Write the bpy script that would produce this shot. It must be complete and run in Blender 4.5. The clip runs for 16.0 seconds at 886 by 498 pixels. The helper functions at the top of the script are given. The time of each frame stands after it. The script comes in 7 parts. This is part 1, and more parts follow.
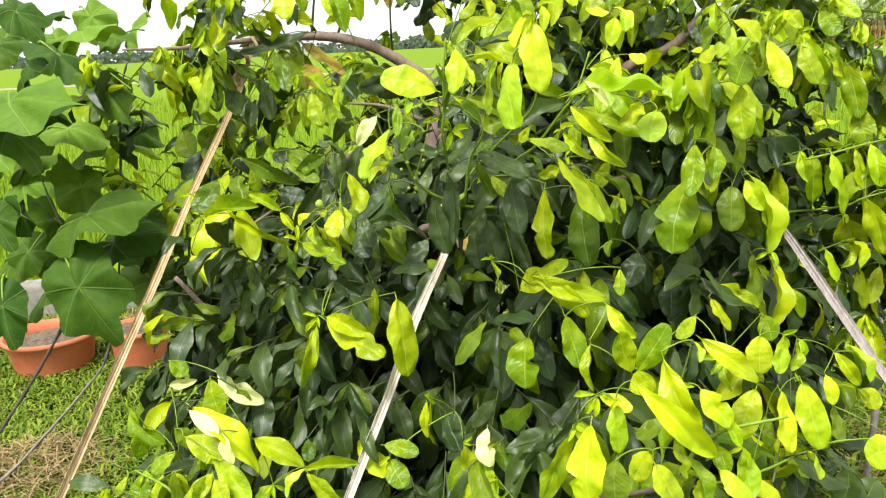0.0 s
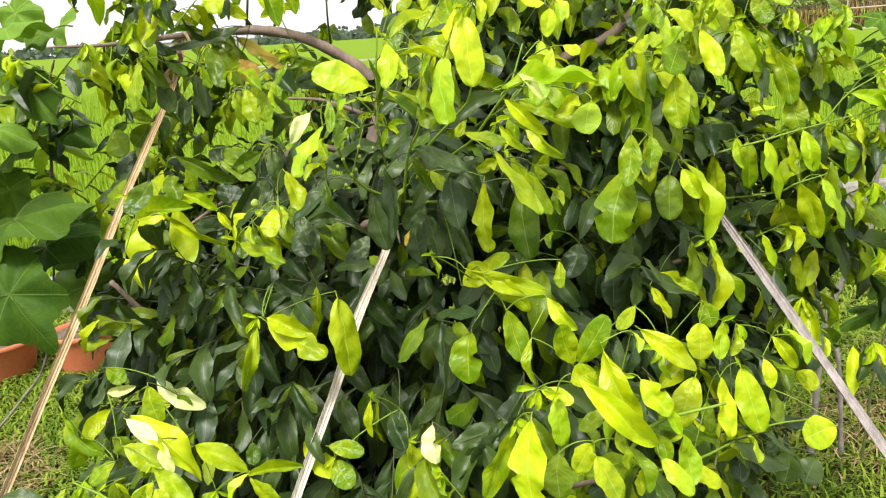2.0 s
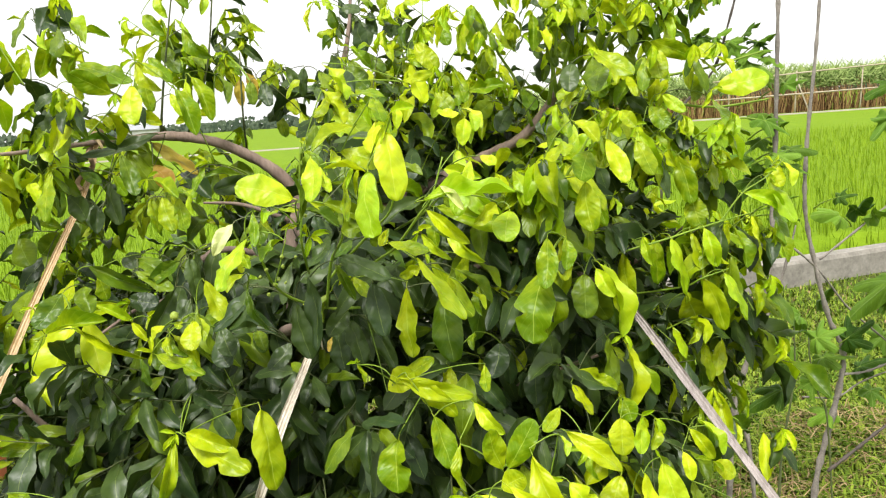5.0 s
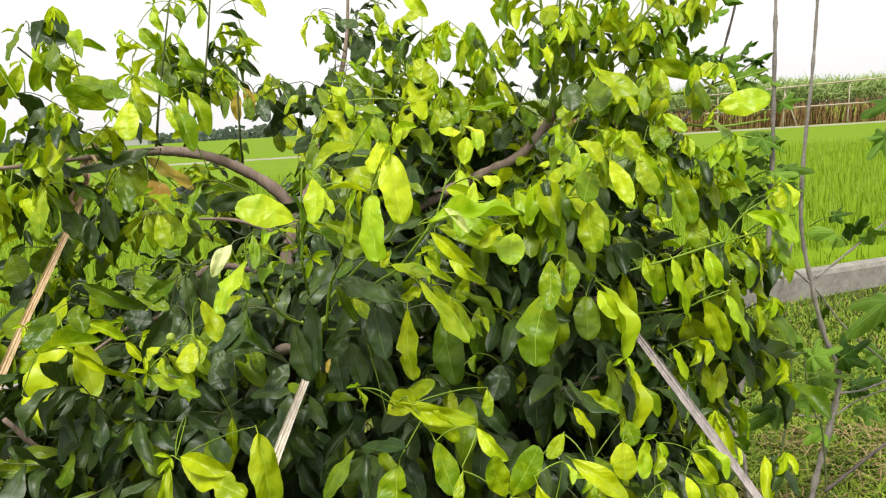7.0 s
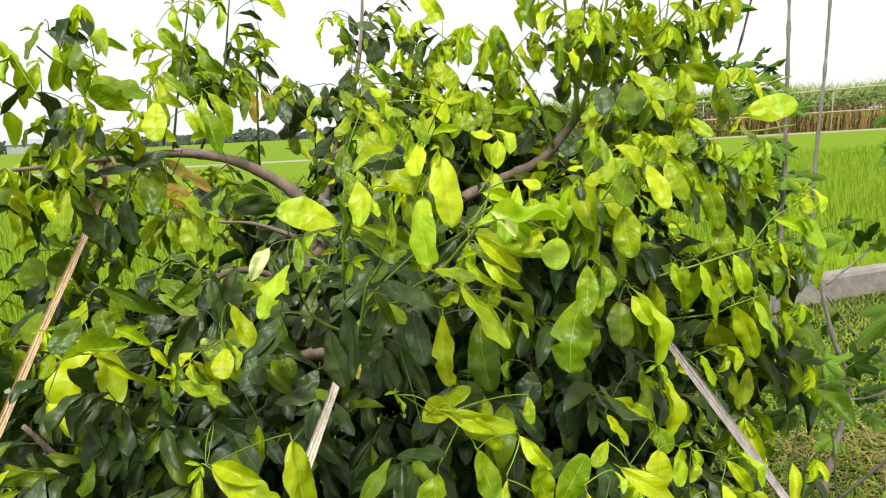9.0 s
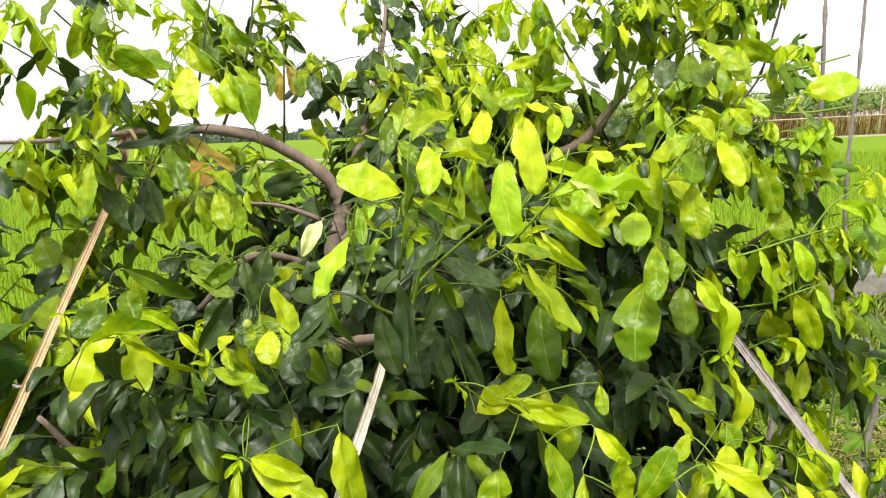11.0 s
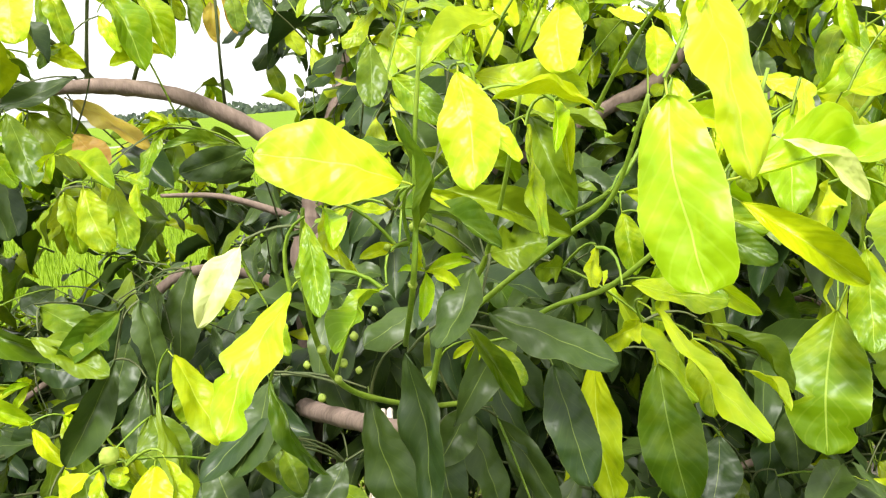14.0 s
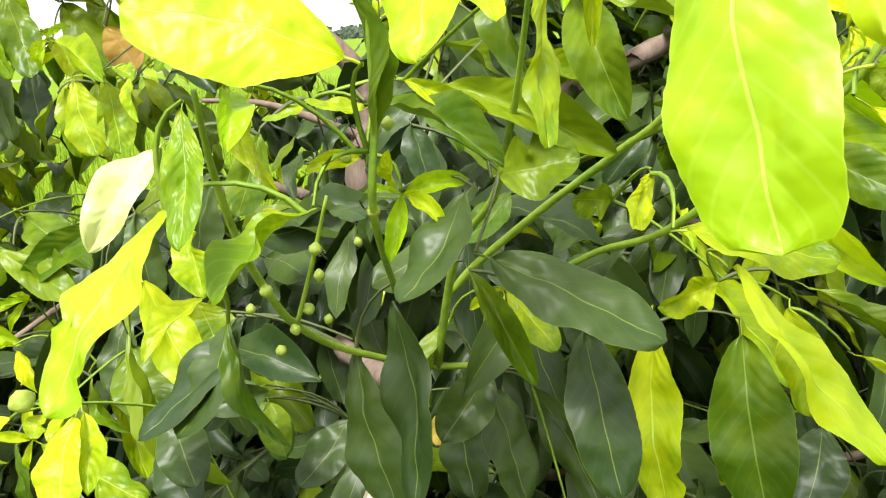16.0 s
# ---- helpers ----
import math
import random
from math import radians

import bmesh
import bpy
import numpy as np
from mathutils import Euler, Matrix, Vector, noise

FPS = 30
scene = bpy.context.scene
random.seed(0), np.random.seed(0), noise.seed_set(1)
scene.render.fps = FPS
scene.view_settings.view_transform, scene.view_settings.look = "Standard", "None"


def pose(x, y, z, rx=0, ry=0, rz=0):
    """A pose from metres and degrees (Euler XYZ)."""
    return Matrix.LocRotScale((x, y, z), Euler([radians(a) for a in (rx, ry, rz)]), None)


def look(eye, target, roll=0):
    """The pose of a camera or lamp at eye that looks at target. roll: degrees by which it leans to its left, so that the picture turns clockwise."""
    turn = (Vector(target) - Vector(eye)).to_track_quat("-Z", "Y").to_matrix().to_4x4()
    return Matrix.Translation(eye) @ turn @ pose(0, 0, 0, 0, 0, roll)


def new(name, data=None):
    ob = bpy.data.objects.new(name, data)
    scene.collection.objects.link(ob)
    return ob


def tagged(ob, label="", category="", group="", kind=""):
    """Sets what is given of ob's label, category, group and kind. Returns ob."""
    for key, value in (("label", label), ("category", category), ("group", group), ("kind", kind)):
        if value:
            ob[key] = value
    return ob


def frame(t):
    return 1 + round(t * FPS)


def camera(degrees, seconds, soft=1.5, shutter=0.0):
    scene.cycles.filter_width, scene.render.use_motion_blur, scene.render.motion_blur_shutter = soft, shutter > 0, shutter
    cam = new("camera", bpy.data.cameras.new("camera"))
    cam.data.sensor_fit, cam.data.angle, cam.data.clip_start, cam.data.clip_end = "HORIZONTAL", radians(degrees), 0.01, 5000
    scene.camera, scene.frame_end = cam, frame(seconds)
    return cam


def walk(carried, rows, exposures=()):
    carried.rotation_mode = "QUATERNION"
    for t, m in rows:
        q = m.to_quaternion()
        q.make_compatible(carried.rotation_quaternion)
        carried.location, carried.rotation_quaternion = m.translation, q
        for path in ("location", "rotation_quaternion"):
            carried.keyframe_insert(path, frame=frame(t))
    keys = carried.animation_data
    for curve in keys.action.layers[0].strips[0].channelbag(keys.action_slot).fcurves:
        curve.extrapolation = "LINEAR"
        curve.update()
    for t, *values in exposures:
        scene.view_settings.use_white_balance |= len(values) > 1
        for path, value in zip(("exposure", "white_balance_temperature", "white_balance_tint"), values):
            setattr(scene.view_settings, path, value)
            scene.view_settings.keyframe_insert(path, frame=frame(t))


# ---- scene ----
cam = camera(57.1, 16.0, 1.2)
PATH = [
    (0, (0.216, 0.337, 1.55), (0.055, 2.271, 1.064), -2.9),
    (0.5, (0.229, 0.359, 1.556), (0.057, 2.287, 1.051), -3.3),
    (1, (0.229, 0.358, 1.553), (0.068, 2.286, 1.049), -3.0),
    (1.5, (0.238, 0.362, 1.554), (0.12, 2.292, 1.042), -3.3),
    (2, (0.24, 0.355, 1.555), (0.19, 2.287, 1.039), -3.7),
    (2.5, (0.228, 0.359, 1.562), (0.223, 2.291, 1.047), -3.9),
    (3, (0.221, 0.363, 1.565), (0.262, 2.3, 1.07), -4.0),
    (3.5, (0.215, 0.358, 1.574), (0.313, 2.3, 1.109), -3.8),
    (4, (0.218, 0.344, 1.581), (0.374, 2.299, 1.185), -3.7),
    (4.2, (0.228, 0.345, 1.585), (0.392, 2.303, 1.215), -3.8),
    (6.5, (0.2, 0.359, 1.603), (0.404, 2.324, 1.296), -3.4),
    (7, (0.202, 0.373, 1.61), (0.412, 2.338, 1.309), -3.3),
    (7.5, (0.162, 0.389, 1.581), (0.416, 2.355, 1.316), -2.9),
    (8, (0.172, 0.387, 1.594), (0.398, 2.354, 1.315), -3.3),
    (8.5, (0.147, 0.39, 1.603), (0.382, 2.355, 1.317), -3.2),
    (9, (0.116, 0.405, 1.61), (0.363, 2.368, 1.32), -2.9),
    (9.5, (0.077, 0.428, 1.599), (0.334, 2.391, 1.315), -2.9),
    (9.7, (0.068, 0.431, 1.607), (0.321, 2.393, 1.311), -2.9),
    (11.8, (-0.033, 0.665, 1.537), (0.292, 2.619, 1.258), -1.6),
    (12, (-0.041, 0.715, 1.548), (0.298, 2.663, 1.25), -1.6),
    (12.5, (-0.015, 0.843, 1.535), (0.285, 2.799, 1.24), -1.9),
    (13, (-0.01, 0.936, 1.532), (0.26, 2.893, 1.219), -3.1),
    (13.5, (-0.016, 1.019, 1.516), (0.298, 2.97, 1.204), -2.7),
    (14, (0.063, 1.122, 1.531), (0.345, 3.067, 1.16), -5.0),
    (14.5, (0.116, 1.188, 1.517), (0.323, 3.132, 1.098), -3.9),
    (15, (0.154, 1.192, 1.503), (0.241, 3.139, 1.053), -3.9),
    (15.5, (0.152, 1.22, 1.497), (0.236, 3.164, 1.033), -3.1),
    (16, (0.15, 1.268, 1.49), (0.136, 3.2, 0.973), -3.7),
]
walk(cam, [(t, look(eye, target, roll)) for t, eye, target, roll in PATH],
     [(0, 0.74), (2, 0.64), (3, 0.61), (3.5, 0.68), (4.2, 0.72), (6.5, 0.30), (9.7, 0.35), (12, 0.80), (13.5, 0.88), (14.2, 1.04), (16, 1.06)])

# ---- world, sun, exposure ----
world = bpy.data.worlds.new("overcast_sky")
scene.world = world
world.use_nodes = True
wn, wl = world.node_tree.nodes, world.node_tree.links
sky = wn.new("ShaderNodeTexSky")
sky.sky_type = 'NISHITA'
sky.sun_disc = False
sky.sun_elevation, sky.sun_rotation = radians(62), radians(200)
sky.air_density, sky.dust_density, sky.ozone_density = 1.0, 4.0, 1.0
hue = wn.new("ShaderNodeHueSaturation")
hue.inputs["Saturation"].default_value = 0.12
wl.new(sky.outputs[0], hue.inputs["Color"])
cloud = wn.new("ShaderNodeMix")  # even cloud cover thins the blue of the sky
cloud.data_type = 'RGBA'
cloud.inputs[0].default_value = 0.8
cloud.inputs[7].default_value = (7.05, 6.97, 6.9, 1)
wl.new(hue.outputs[0], cloud.inputs[6])
wl.new(cloud.outputs[2], wn["Background"].inputs["Color"])
wn["Background"].inputs["Strength"].default_value = 0.136

sun = new("sun", bpy.data.lights.new("sun", 'SUN'))
sun.data.energy, sun.data.angle, sun.data.color = 3.1, radians(18), (1.0, 0.97, 0.92)
sun.matrix_world = look((-3.0, -6.5, 14.0), (0, 2, 0))


# ---- materials ----
def shader(name):
    m = bpy.data.materials.new(name)
    m.use_nodes = True
    return m, m.node_tree.nodes, m.node_tree.links, m.node_tree.nodes["Principled BSDF"]


def math_node(n, l, op, a, b=None, c=None):
    node = n.new("ShaderNodeMath")
    node.operation = op
    for i, v in enumerate((a, b, c)):
        if v is None:
            continue
        if isinstance(v, (int, float)):
            node.inputs[i].default_value = v
        else:
            l.new(v, node.inputs[i])
    return node.outputs[0]


def mix_colour(n, l, f, a, b, blend='MIX'):
    node = n.new("ShaderNodeMix")
    node.data_type, node.blend_type = 'RGBA', blend
    for sock, v in ((node.inputs[0], f), (node.inputs[6], a), (node.inputs[7], b)):
        if isinstance(v, (int, float)):
            sock.default_value = v
        elif isinstance(v, tuple):
            sock.default_value = (*v, 1)
        else:
            l.new(v, sock)
    return node.outputs[2]


def noise_node(n, l, scale, detail=3.0, vector=None, rough=0.5):
    node = n.new("ShaderNodeTexNoise")
    node.inputs["Scale"].default_value, node.inputs["Detail"].default_value = scale, detail
    node.inputs["Roughness"].default_value = rough
    if vector is not None:
        l.new(vector, node.inputs["Vector"])
    return node.outputs[0]


def spread(n, l, value, lo, hi):
    node = n.new("ShaderNodeMapRange")
    l.new(value, node.inputs[0])
    node.inputs[1].default_value, node.inputs[2].default_value = lo, hi
    return node.outputs[0]


def random_value(n, l):
    """One number per object and per joined piece."""
    info, geo = n.new("ShaderNodeObjectInfo"), n.new("ShaderNodeNewGeometry")
    return math_node(n, l, 'FRACT', math_node(n, l, 'ADD', info.outputs["Random"], geo.outputs["Random Per Island"]))


def leaf_material(name, low, high, vein, gloss, through_light, relief=0.3, blotch=(0.5, 0.45, 0.1), blotch_from=0.72, veins=9.0, rib_width=0.011, side_show=0.10, rib_show=0.5, shine=0.36, quilt=0.06):
    m, n, l, p = shader(name)
    uv = n.new("ShaderNodeTexCoord").outputs["UV"]
    sep = n.new("ShaderNodeSeparateXYZ")
    l.new(uv, sep.inputs[0])
    u = math_node(n, l, 'ABSOLUTE', math_node(n, l, 'SUBTRACT', sep.outputs[0], 0.5))
    v = sep.outputs[1]
    rnd = random_value(n, l)
    even = n.new("ShaderNodeCombineXYZ")
    l.new(sep.outputs[0], even.inputs[0])
    l.new(math_node(n, l, 'MULTIPLY', v, 2.4), even.inputs[1])
    l.new(math_node(n, l, 'MULTIPLY', rnd, 40.0), even.inputs[2])
    flat = even.outputs[0]
    obj = n.new("ShaderNodeTexCoord").outputs["Object"]
    fine = noise_node(n, l, 2.6, 4.0, flat)
    t = math_node(n, l, 'ADD', math_node(n, l, 'MULTIPLY', rnd, 0.75), math_node(n, l, 'MULTIPLY', math_node(n, l, 'SUBTRACT', fine, 0.5), 1.05))
    t = math_node(n, l, 'ADD', t, math_node(n, l, 'MULTIPLY', math_node(n, l, 'SUBTRACT', 0.5, v), 0.40))  # paler towards the stalk: leaf colour plus shading painted along the blade
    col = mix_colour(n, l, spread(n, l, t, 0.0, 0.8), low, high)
    # side veins run forward from the midrib
    wave = math_node(n, l, 'SINE', math_node(n, l, 'MULTIPLY', math_node(n, l, 'SUBTRACT', v, math_node(n, l, 'MULTIPLY', u, 0.55)), veins * 6.283))
    side = spread(n, l, wave, 0.8, 1.0)
    rib = spread(n, l, u, rib_width * 1.4, rib_width * 0.6)
    col = mix_colour(n, l, math_node(n, l, 'MULTIPLY', side, side_show), col, vein)
    col = mix_colour(n, l, math_node(n, l, 'MULTIPLY', rib, rib_show), col, vein)
    # pale edge: the blade's yellowish margin, with rim light painted in as colour
    margin = spread(n, l, u, 0.485, 0.497)
    col = mix_colour(n, l, math_node(n, l, 'MULTIPLY', margin, rib_show * 0.5), col, vein)
    spots = spread(n, l, noise_node(n, l, 5.0, 5.0, obj, 0.6), blotch_from, blotch_from + 0.06)
    col = mix_colour(n, l, math_node(n, l, 'MULTIPLY', spots, 0.6), col, blotch)
    l.new(col, p.inputs["Base Color"])
    p.inputs["Roughness"].default_value = gloss
    p.inputs["Specular IOR Level"].default_value = shine
    l.new(math_node(n, l, 'ADD', gloss - 0.07, math_node(n, l, 'MULTIPLY', fine, 0.14)), p.inputs["Roughness"])
    bump = n.new("ShaderNodeBump")
    bump.inputs["Strength"].default_value, bump.inputs["Distance"].default_value = relief, 0.003
    ripple = math_node(n, l, 'MULTIPLY', wave, math_node(n, l, 'MULTIPLY', spread(n, l, noise_node(n, l, 1.6, 1.0, flat), 0.38, 0.68), -2.0 * quilt))
    height = math_node(n, l, 'ADD', ripple, math_node(n, l, 'ADD', math_node(n, l, 'MULTIPLY', rib, -1.2), math_node(n, l, 'MULTIPLY', noise_node(n, l, 3.2, 1.5, flat), 3.0)))
    l.new(height, bump.inputs["Height"])
    l.new(bump.outputs[0], p.inputs["Normal"])
    tr = n.new("ShaderNodeBsdfTranslucent")
    warm = mix_colour(n, l, 1.0, col, (1.0, 1.0, 0.55), 'MULTIPLY')
    l.new(warm, tr.inputs["Color"])
    mixer = n.new("ShaderNodeMixShader")
    mixer.inputs[0].default_value = through_light
    l.new(p.outputs[0], mixer.inputs[1])
    l.new(tr.outputs[0], mixer.inputs[2])
    l.new(mixer.outputs[0], n["Material Output"].inputs["Surface"])
    return m


def rough_material(name, low, high, scale=6.0, rough=0.85, bump=0.4, streak=None, dist=0.01, vary=0.0, sheen=0.35):
    m, n, l, p = shader(name)
    obj = n.new("ShaderNodeTexCoord").outputs["Object"]
    if streak:
        mp = n.new("ShaderNodeMapping")
        mp.inputs["Scale"].default_value = streak
        l.new(obj, mp.inputs[0])
        obj = mp.outputs[0]
    a = noise_node(n, l, scale, 5.0, obj, 0.6)
    b = noise_node(n, l, scale * 7.3, 3.0, obj)
    t = math_node(n, l, 'ADD', math_node(n, l, 'MULTIPLY', a, 0.65), math_node(n, l, 'MULTIPLY', b, 0.35))
    if vary:
        t = math_node(n, l, 'ADD', t, math_node(n, l, 'MULTIPLY', math_node(n, l, 'SUBTRACT', random_value(n, l), 0.5), vary))
    l.new(mix_colour(n, l, spread(n, l, t, 0.32, 0.68), low, high), p.inputs["Base Color"])
    p.inputs["Roughness"].default_value, p.inputs["Specular IOR Level"].default_value = rough, sheen
    if bump:
        bn = n.new("ShaderNodeBump")
        bn.inputs["Strength"].default_value, bn.inputs["Distance"].default_value = bump, dist
        l.new(t, bn.inputs["Height"])
        l.new(bn.outputs[0], p.inputs["Normal"])
    return m


def fig_material(name, low, high, vein):
    """Matt hand-shaped leaf: five main veins that run from the stalk into the lobes."""
    m, n, l, p = shader(name)
    uv = n.new("ShaderNodeTexCoord").outputs["UV"]
    sep = n.new("ShaderNodeSeparateXYZ")
    l.new(uv, sep.inputs[0])
    x = math_node(n, l, 'MULTIPLY', math_node(n, l, 'SUBTRACT', sep.outputs[0], 0.5), 2.0)
    y = math_node(n, l, 'SUBTRACT', sep.outputs[1], 0.30)
    turn = math_node(n, l, 'ABSOLUTE', math_node(n, l, 'ARCTAN2', x, y))
    far = math_node(n, l, 'SQRT', math_node(n, l, 'ADD', math_node(n, l, 'MULTIPLY', x, x), math_node(n, l, 'MULTIPLY', y, y)))
    off = turn
    for c in (1.05, 1.95):
        off = math_node(n, l, 'MINIMUM', off, math_node(n, l, 'ABSOLUTE', math_node(n, l, 'SUBTRACT', turn, c)))
    main = spread(n, l, math_node(n, l, 'MULTIPLY', off, far), 0.012, 0.004)
    fork = math_node(n, l, 'SINE', math_node(n, l, 'MULTIPLY', math_node(n, l, 'SUBTRACT', far, math_node(n, l, 'MULTIPLY', off, 0.35)), 75.0))
    side = spread(n, l, fork, 0.90, 1.0)
    rnd = random_value(n, l)
    fine = noise_node(n, l, 7.0, 5.0, uv, 0.6)
    t = math_node(n, l, 'ADD', math_node(n, l, 'MULTIPLY', rnd, 0.7), math_node(n, l, 'MULTIPLY', math_node(n, l, 'SUBTRACT', fine, 0.5), 1.1))
    col = mix_colour(n, l, spread(n, l, t, 0.0, 0.75), low, high)
    col = mix_colour(n, l, math_node(n, l, 'MULTIPLY', side, 0.10), col, vein)
    col = mix_colour(n, l, math_node(n, l, 'MULTIPLY', main, 0.36), col, vein)
    l.new(col, p.inputs["Base Color"])
    p.inputs["Roughness"].default_value, p.inputs["Specular IOR Level"].default_value = 0.55, 0.16
    bump = n.new("ShaderNodeBump")
    bump.inputs["Strength"].default_value, bump.inputs["Distance"].default_value = 0.5, 0.004
    l.new(math_node(n, l, 'ADD', math_node(n, l, 'MULTIPLY', main, -1.0), math_node(n, l, 'ADD', math_node(n, l, 'MULTIPLY', side, -0.5), fine)), bump.inputs["Height"])
    l.new(bump.outputs[0], p.inputs["Normal"])
    tr = n.new("ShaderNodeBsdfTranslucent")
    l.new(mix_colour(n, l, 1.0, col, (1.0, 1.0, 0.5), 'MULTIPLY'), tr.inputs["Color"])
    mixer = n.new("ShaderNodeMixShader")
    mixer.inputs[0].default_value = 0.22
    l.new(p.outputs[0], mixer.inputs[1])
    l.new(tr.outputs[0], mixer.inputs[2])
    l.new(mixer.outputs[0], n["Material Output"].inputs["Surface"])
    return m


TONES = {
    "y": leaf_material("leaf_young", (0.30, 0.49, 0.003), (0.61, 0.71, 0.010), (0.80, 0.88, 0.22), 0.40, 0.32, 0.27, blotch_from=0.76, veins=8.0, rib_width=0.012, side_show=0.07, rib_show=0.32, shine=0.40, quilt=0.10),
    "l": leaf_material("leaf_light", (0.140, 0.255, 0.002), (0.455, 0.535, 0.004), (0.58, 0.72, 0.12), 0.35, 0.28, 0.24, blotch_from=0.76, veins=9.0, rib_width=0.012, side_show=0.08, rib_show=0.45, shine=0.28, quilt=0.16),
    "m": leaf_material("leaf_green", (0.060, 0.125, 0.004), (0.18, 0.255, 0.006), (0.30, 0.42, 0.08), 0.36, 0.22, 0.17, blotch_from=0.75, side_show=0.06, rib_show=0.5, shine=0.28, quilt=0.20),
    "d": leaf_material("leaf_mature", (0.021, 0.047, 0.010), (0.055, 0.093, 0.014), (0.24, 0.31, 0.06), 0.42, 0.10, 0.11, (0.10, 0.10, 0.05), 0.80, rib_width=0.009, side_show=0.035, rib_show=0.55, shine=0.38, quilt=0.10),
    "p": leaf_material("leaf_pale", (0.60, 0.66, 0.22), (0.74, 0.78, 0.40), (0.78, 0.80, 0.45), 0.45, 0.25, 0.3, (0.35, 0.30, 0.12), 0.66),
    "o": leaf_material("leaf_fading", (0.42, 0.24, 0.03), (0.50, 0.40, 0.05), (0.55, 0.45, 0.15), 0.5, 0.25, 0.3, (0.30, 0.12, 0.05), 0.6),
    "f": fig_material("leaf_fig", (0.034, 0.090, 0.008), (0.10, 0.185, 0.014), (0.22, 0.33, 0.09)),
    "g": fig_material("leaf_fig_light", (0.095, 0.20, 0.016), (0.18, 0.32, 0.030), (0.36, 0.48, 0.12)),
}
BARK = rough_material("bark", (0.13, 0.092, 0.072), (0.33, 0.245, 0.195), 18.0, 0.85, 0.6, (1, 1, 0.35))
FIG_BARK = rough_material("fig_bark", (0.13, 0.115, 0.10), (0.36, 0.32, 0.28), 24.0, 0.85, 0.6)
DARK_BARK = rough_material("dark_bark", (0.05, 0.042, 0.035), (0.14, 0.115, 0.095), 24.0, 0.85, 0.6)
GREEN_STEM = rough_material("green_stem", (0.12, 0.22, 0.015), (0.26, 0.36, 0.035), 30.0, 0.5, 0.2)
TWIG = rough_material("green_brown_twig", (0.06, 0.09, 0.03), (0.14, 0.15, 0.06), 30.0, 0.6, 0.2)
STRAP = rough_material("strap_fibre", (0.42, 0.28, 0.14), (0.74, 0.58, 0.38), 70.0, 0.75, 0.7, (1, 1, 0.04), 0.003)
STRAP_BROWN = rough_material("strap_weathered", (0.16, 0.10, 0.06), (0.40, 0.27, 0.16), 70.0, 0.85, 0.7, (1, 1, 0.2), 0.003)
STRAP_WHITE = rough_material("strap_white", (0.52, 0.44, 0.34), (0.84, 0.79, 0.71), 70.0, 0.7, 0.6, (1, 1, 0.04), 0.003)
STRAP_GREY = rough_material("strap_grey", (0.20, 0.17, 0.16), (0.52, 0.46, 0.44), 80.0, 0.7, 0.7, (1, 1, 0.04), 0.003)
CLAY = rough_material("terracotta", (0.50, 0.135, 0.060), (0.62, 0.20, 0.095), 7.0, 0.62, 0.12)
SOIL = rough_material("potting_soil", (0.07, 0.055, 0.040), (0.25, 0.20, 0.14), 45.0, 0.95, 1.0, sheen=0.05)
EARTH = rough_material("lawn_earth", (0.036, 0.058, 0.010), (0.098, 0.105, 0.030), 3.0, 0.95, 0.6, sheen=0.08)
CONCRETE = rough_material("old_concrete", (0.15, 0.138, 0.118), (0.36, 0.335, 0.29), 5.0, 0.9, 0.4)
RICE_FLOOR = rough_material("rice_canopy", (0.115, 0.20, 0.008), (0.18, 0.28, 0.012), 2.4, 0.9, 0.5, None, 0.1, sheen=0.08)
RICE = rough_material("rice_blade", (0.145, 0.235, 0.009), (0.215, 0.325, 0.016), 3.0, 0.6, 0.0, vary=0.5, sheen=0.08)
GRASS = rough_material("lawn_blade", (0.075, 0.14, 0.010), (0.22, 0.295, 0.030), 3.0, 0.6, 0.0, vary=0.6, sheen=0.08)
STRAW = rough_material("dry_straw", (0.15, 0.10, 0.045), (0.38, 0.28, 0.14), 9.0, 0.9, 0.0, vary=0.6, sheen=0.08)
CANE_LEAF = rough_material("cane_leaf", (0.13, 0.20, 0.05), (0.32, 0.40, 0.14), 1.0, 0.7, 0.0, vary=0.6, sheen=0.08)
CANE_STALK = rough_material("cane_stalk", (0.10, 0.05, 0.025), (0.42, 0.26, 0.12), 1.5, 0.8, 0.0, vary=0.8, sheen=0.08)
BAMBOO = rough_material("weathered_bamboo", (0.30, 0.25, 0.17), (0.55, 0.48, 0.36), 4.0, 0.8, 0.2)
FAR_WOOD = rough_material("far_woods", (0.045, 0.065, 0.045), (0.10, 0.13, 0.085), 0.15, 0.95, 0.0, vary=0.5, sheen=0.08)
ROOF = rough_material("grey_roof", (0.25, 0.26, 0.28), (0.36, 0.37, 0.39), 0.5, 0.7, 0.1)
RENDERED = rough_material("grey_render", (0.30, 0.30, 0.30), (0.42, 0.42, 0.41), 0.6, 0.9, 0.1)
DUST = rough_material("dusty_bank", (0.24, 0.22, 0.17), (0.36, 0.33, 0.27), 0.8, 0.95, 0.2)
BUD = rough_material("green_bud", (0.20, 0.30, 0.03), (0.38, 0.45, 0.08), 40.0, 0.5, 0.2)


# ---- shared builders ----
def thing(name, place, label, category, group="", kind=""):
    ob = new(name)
    ob.location = place
    return tagged(ob, label, category, group, kind)


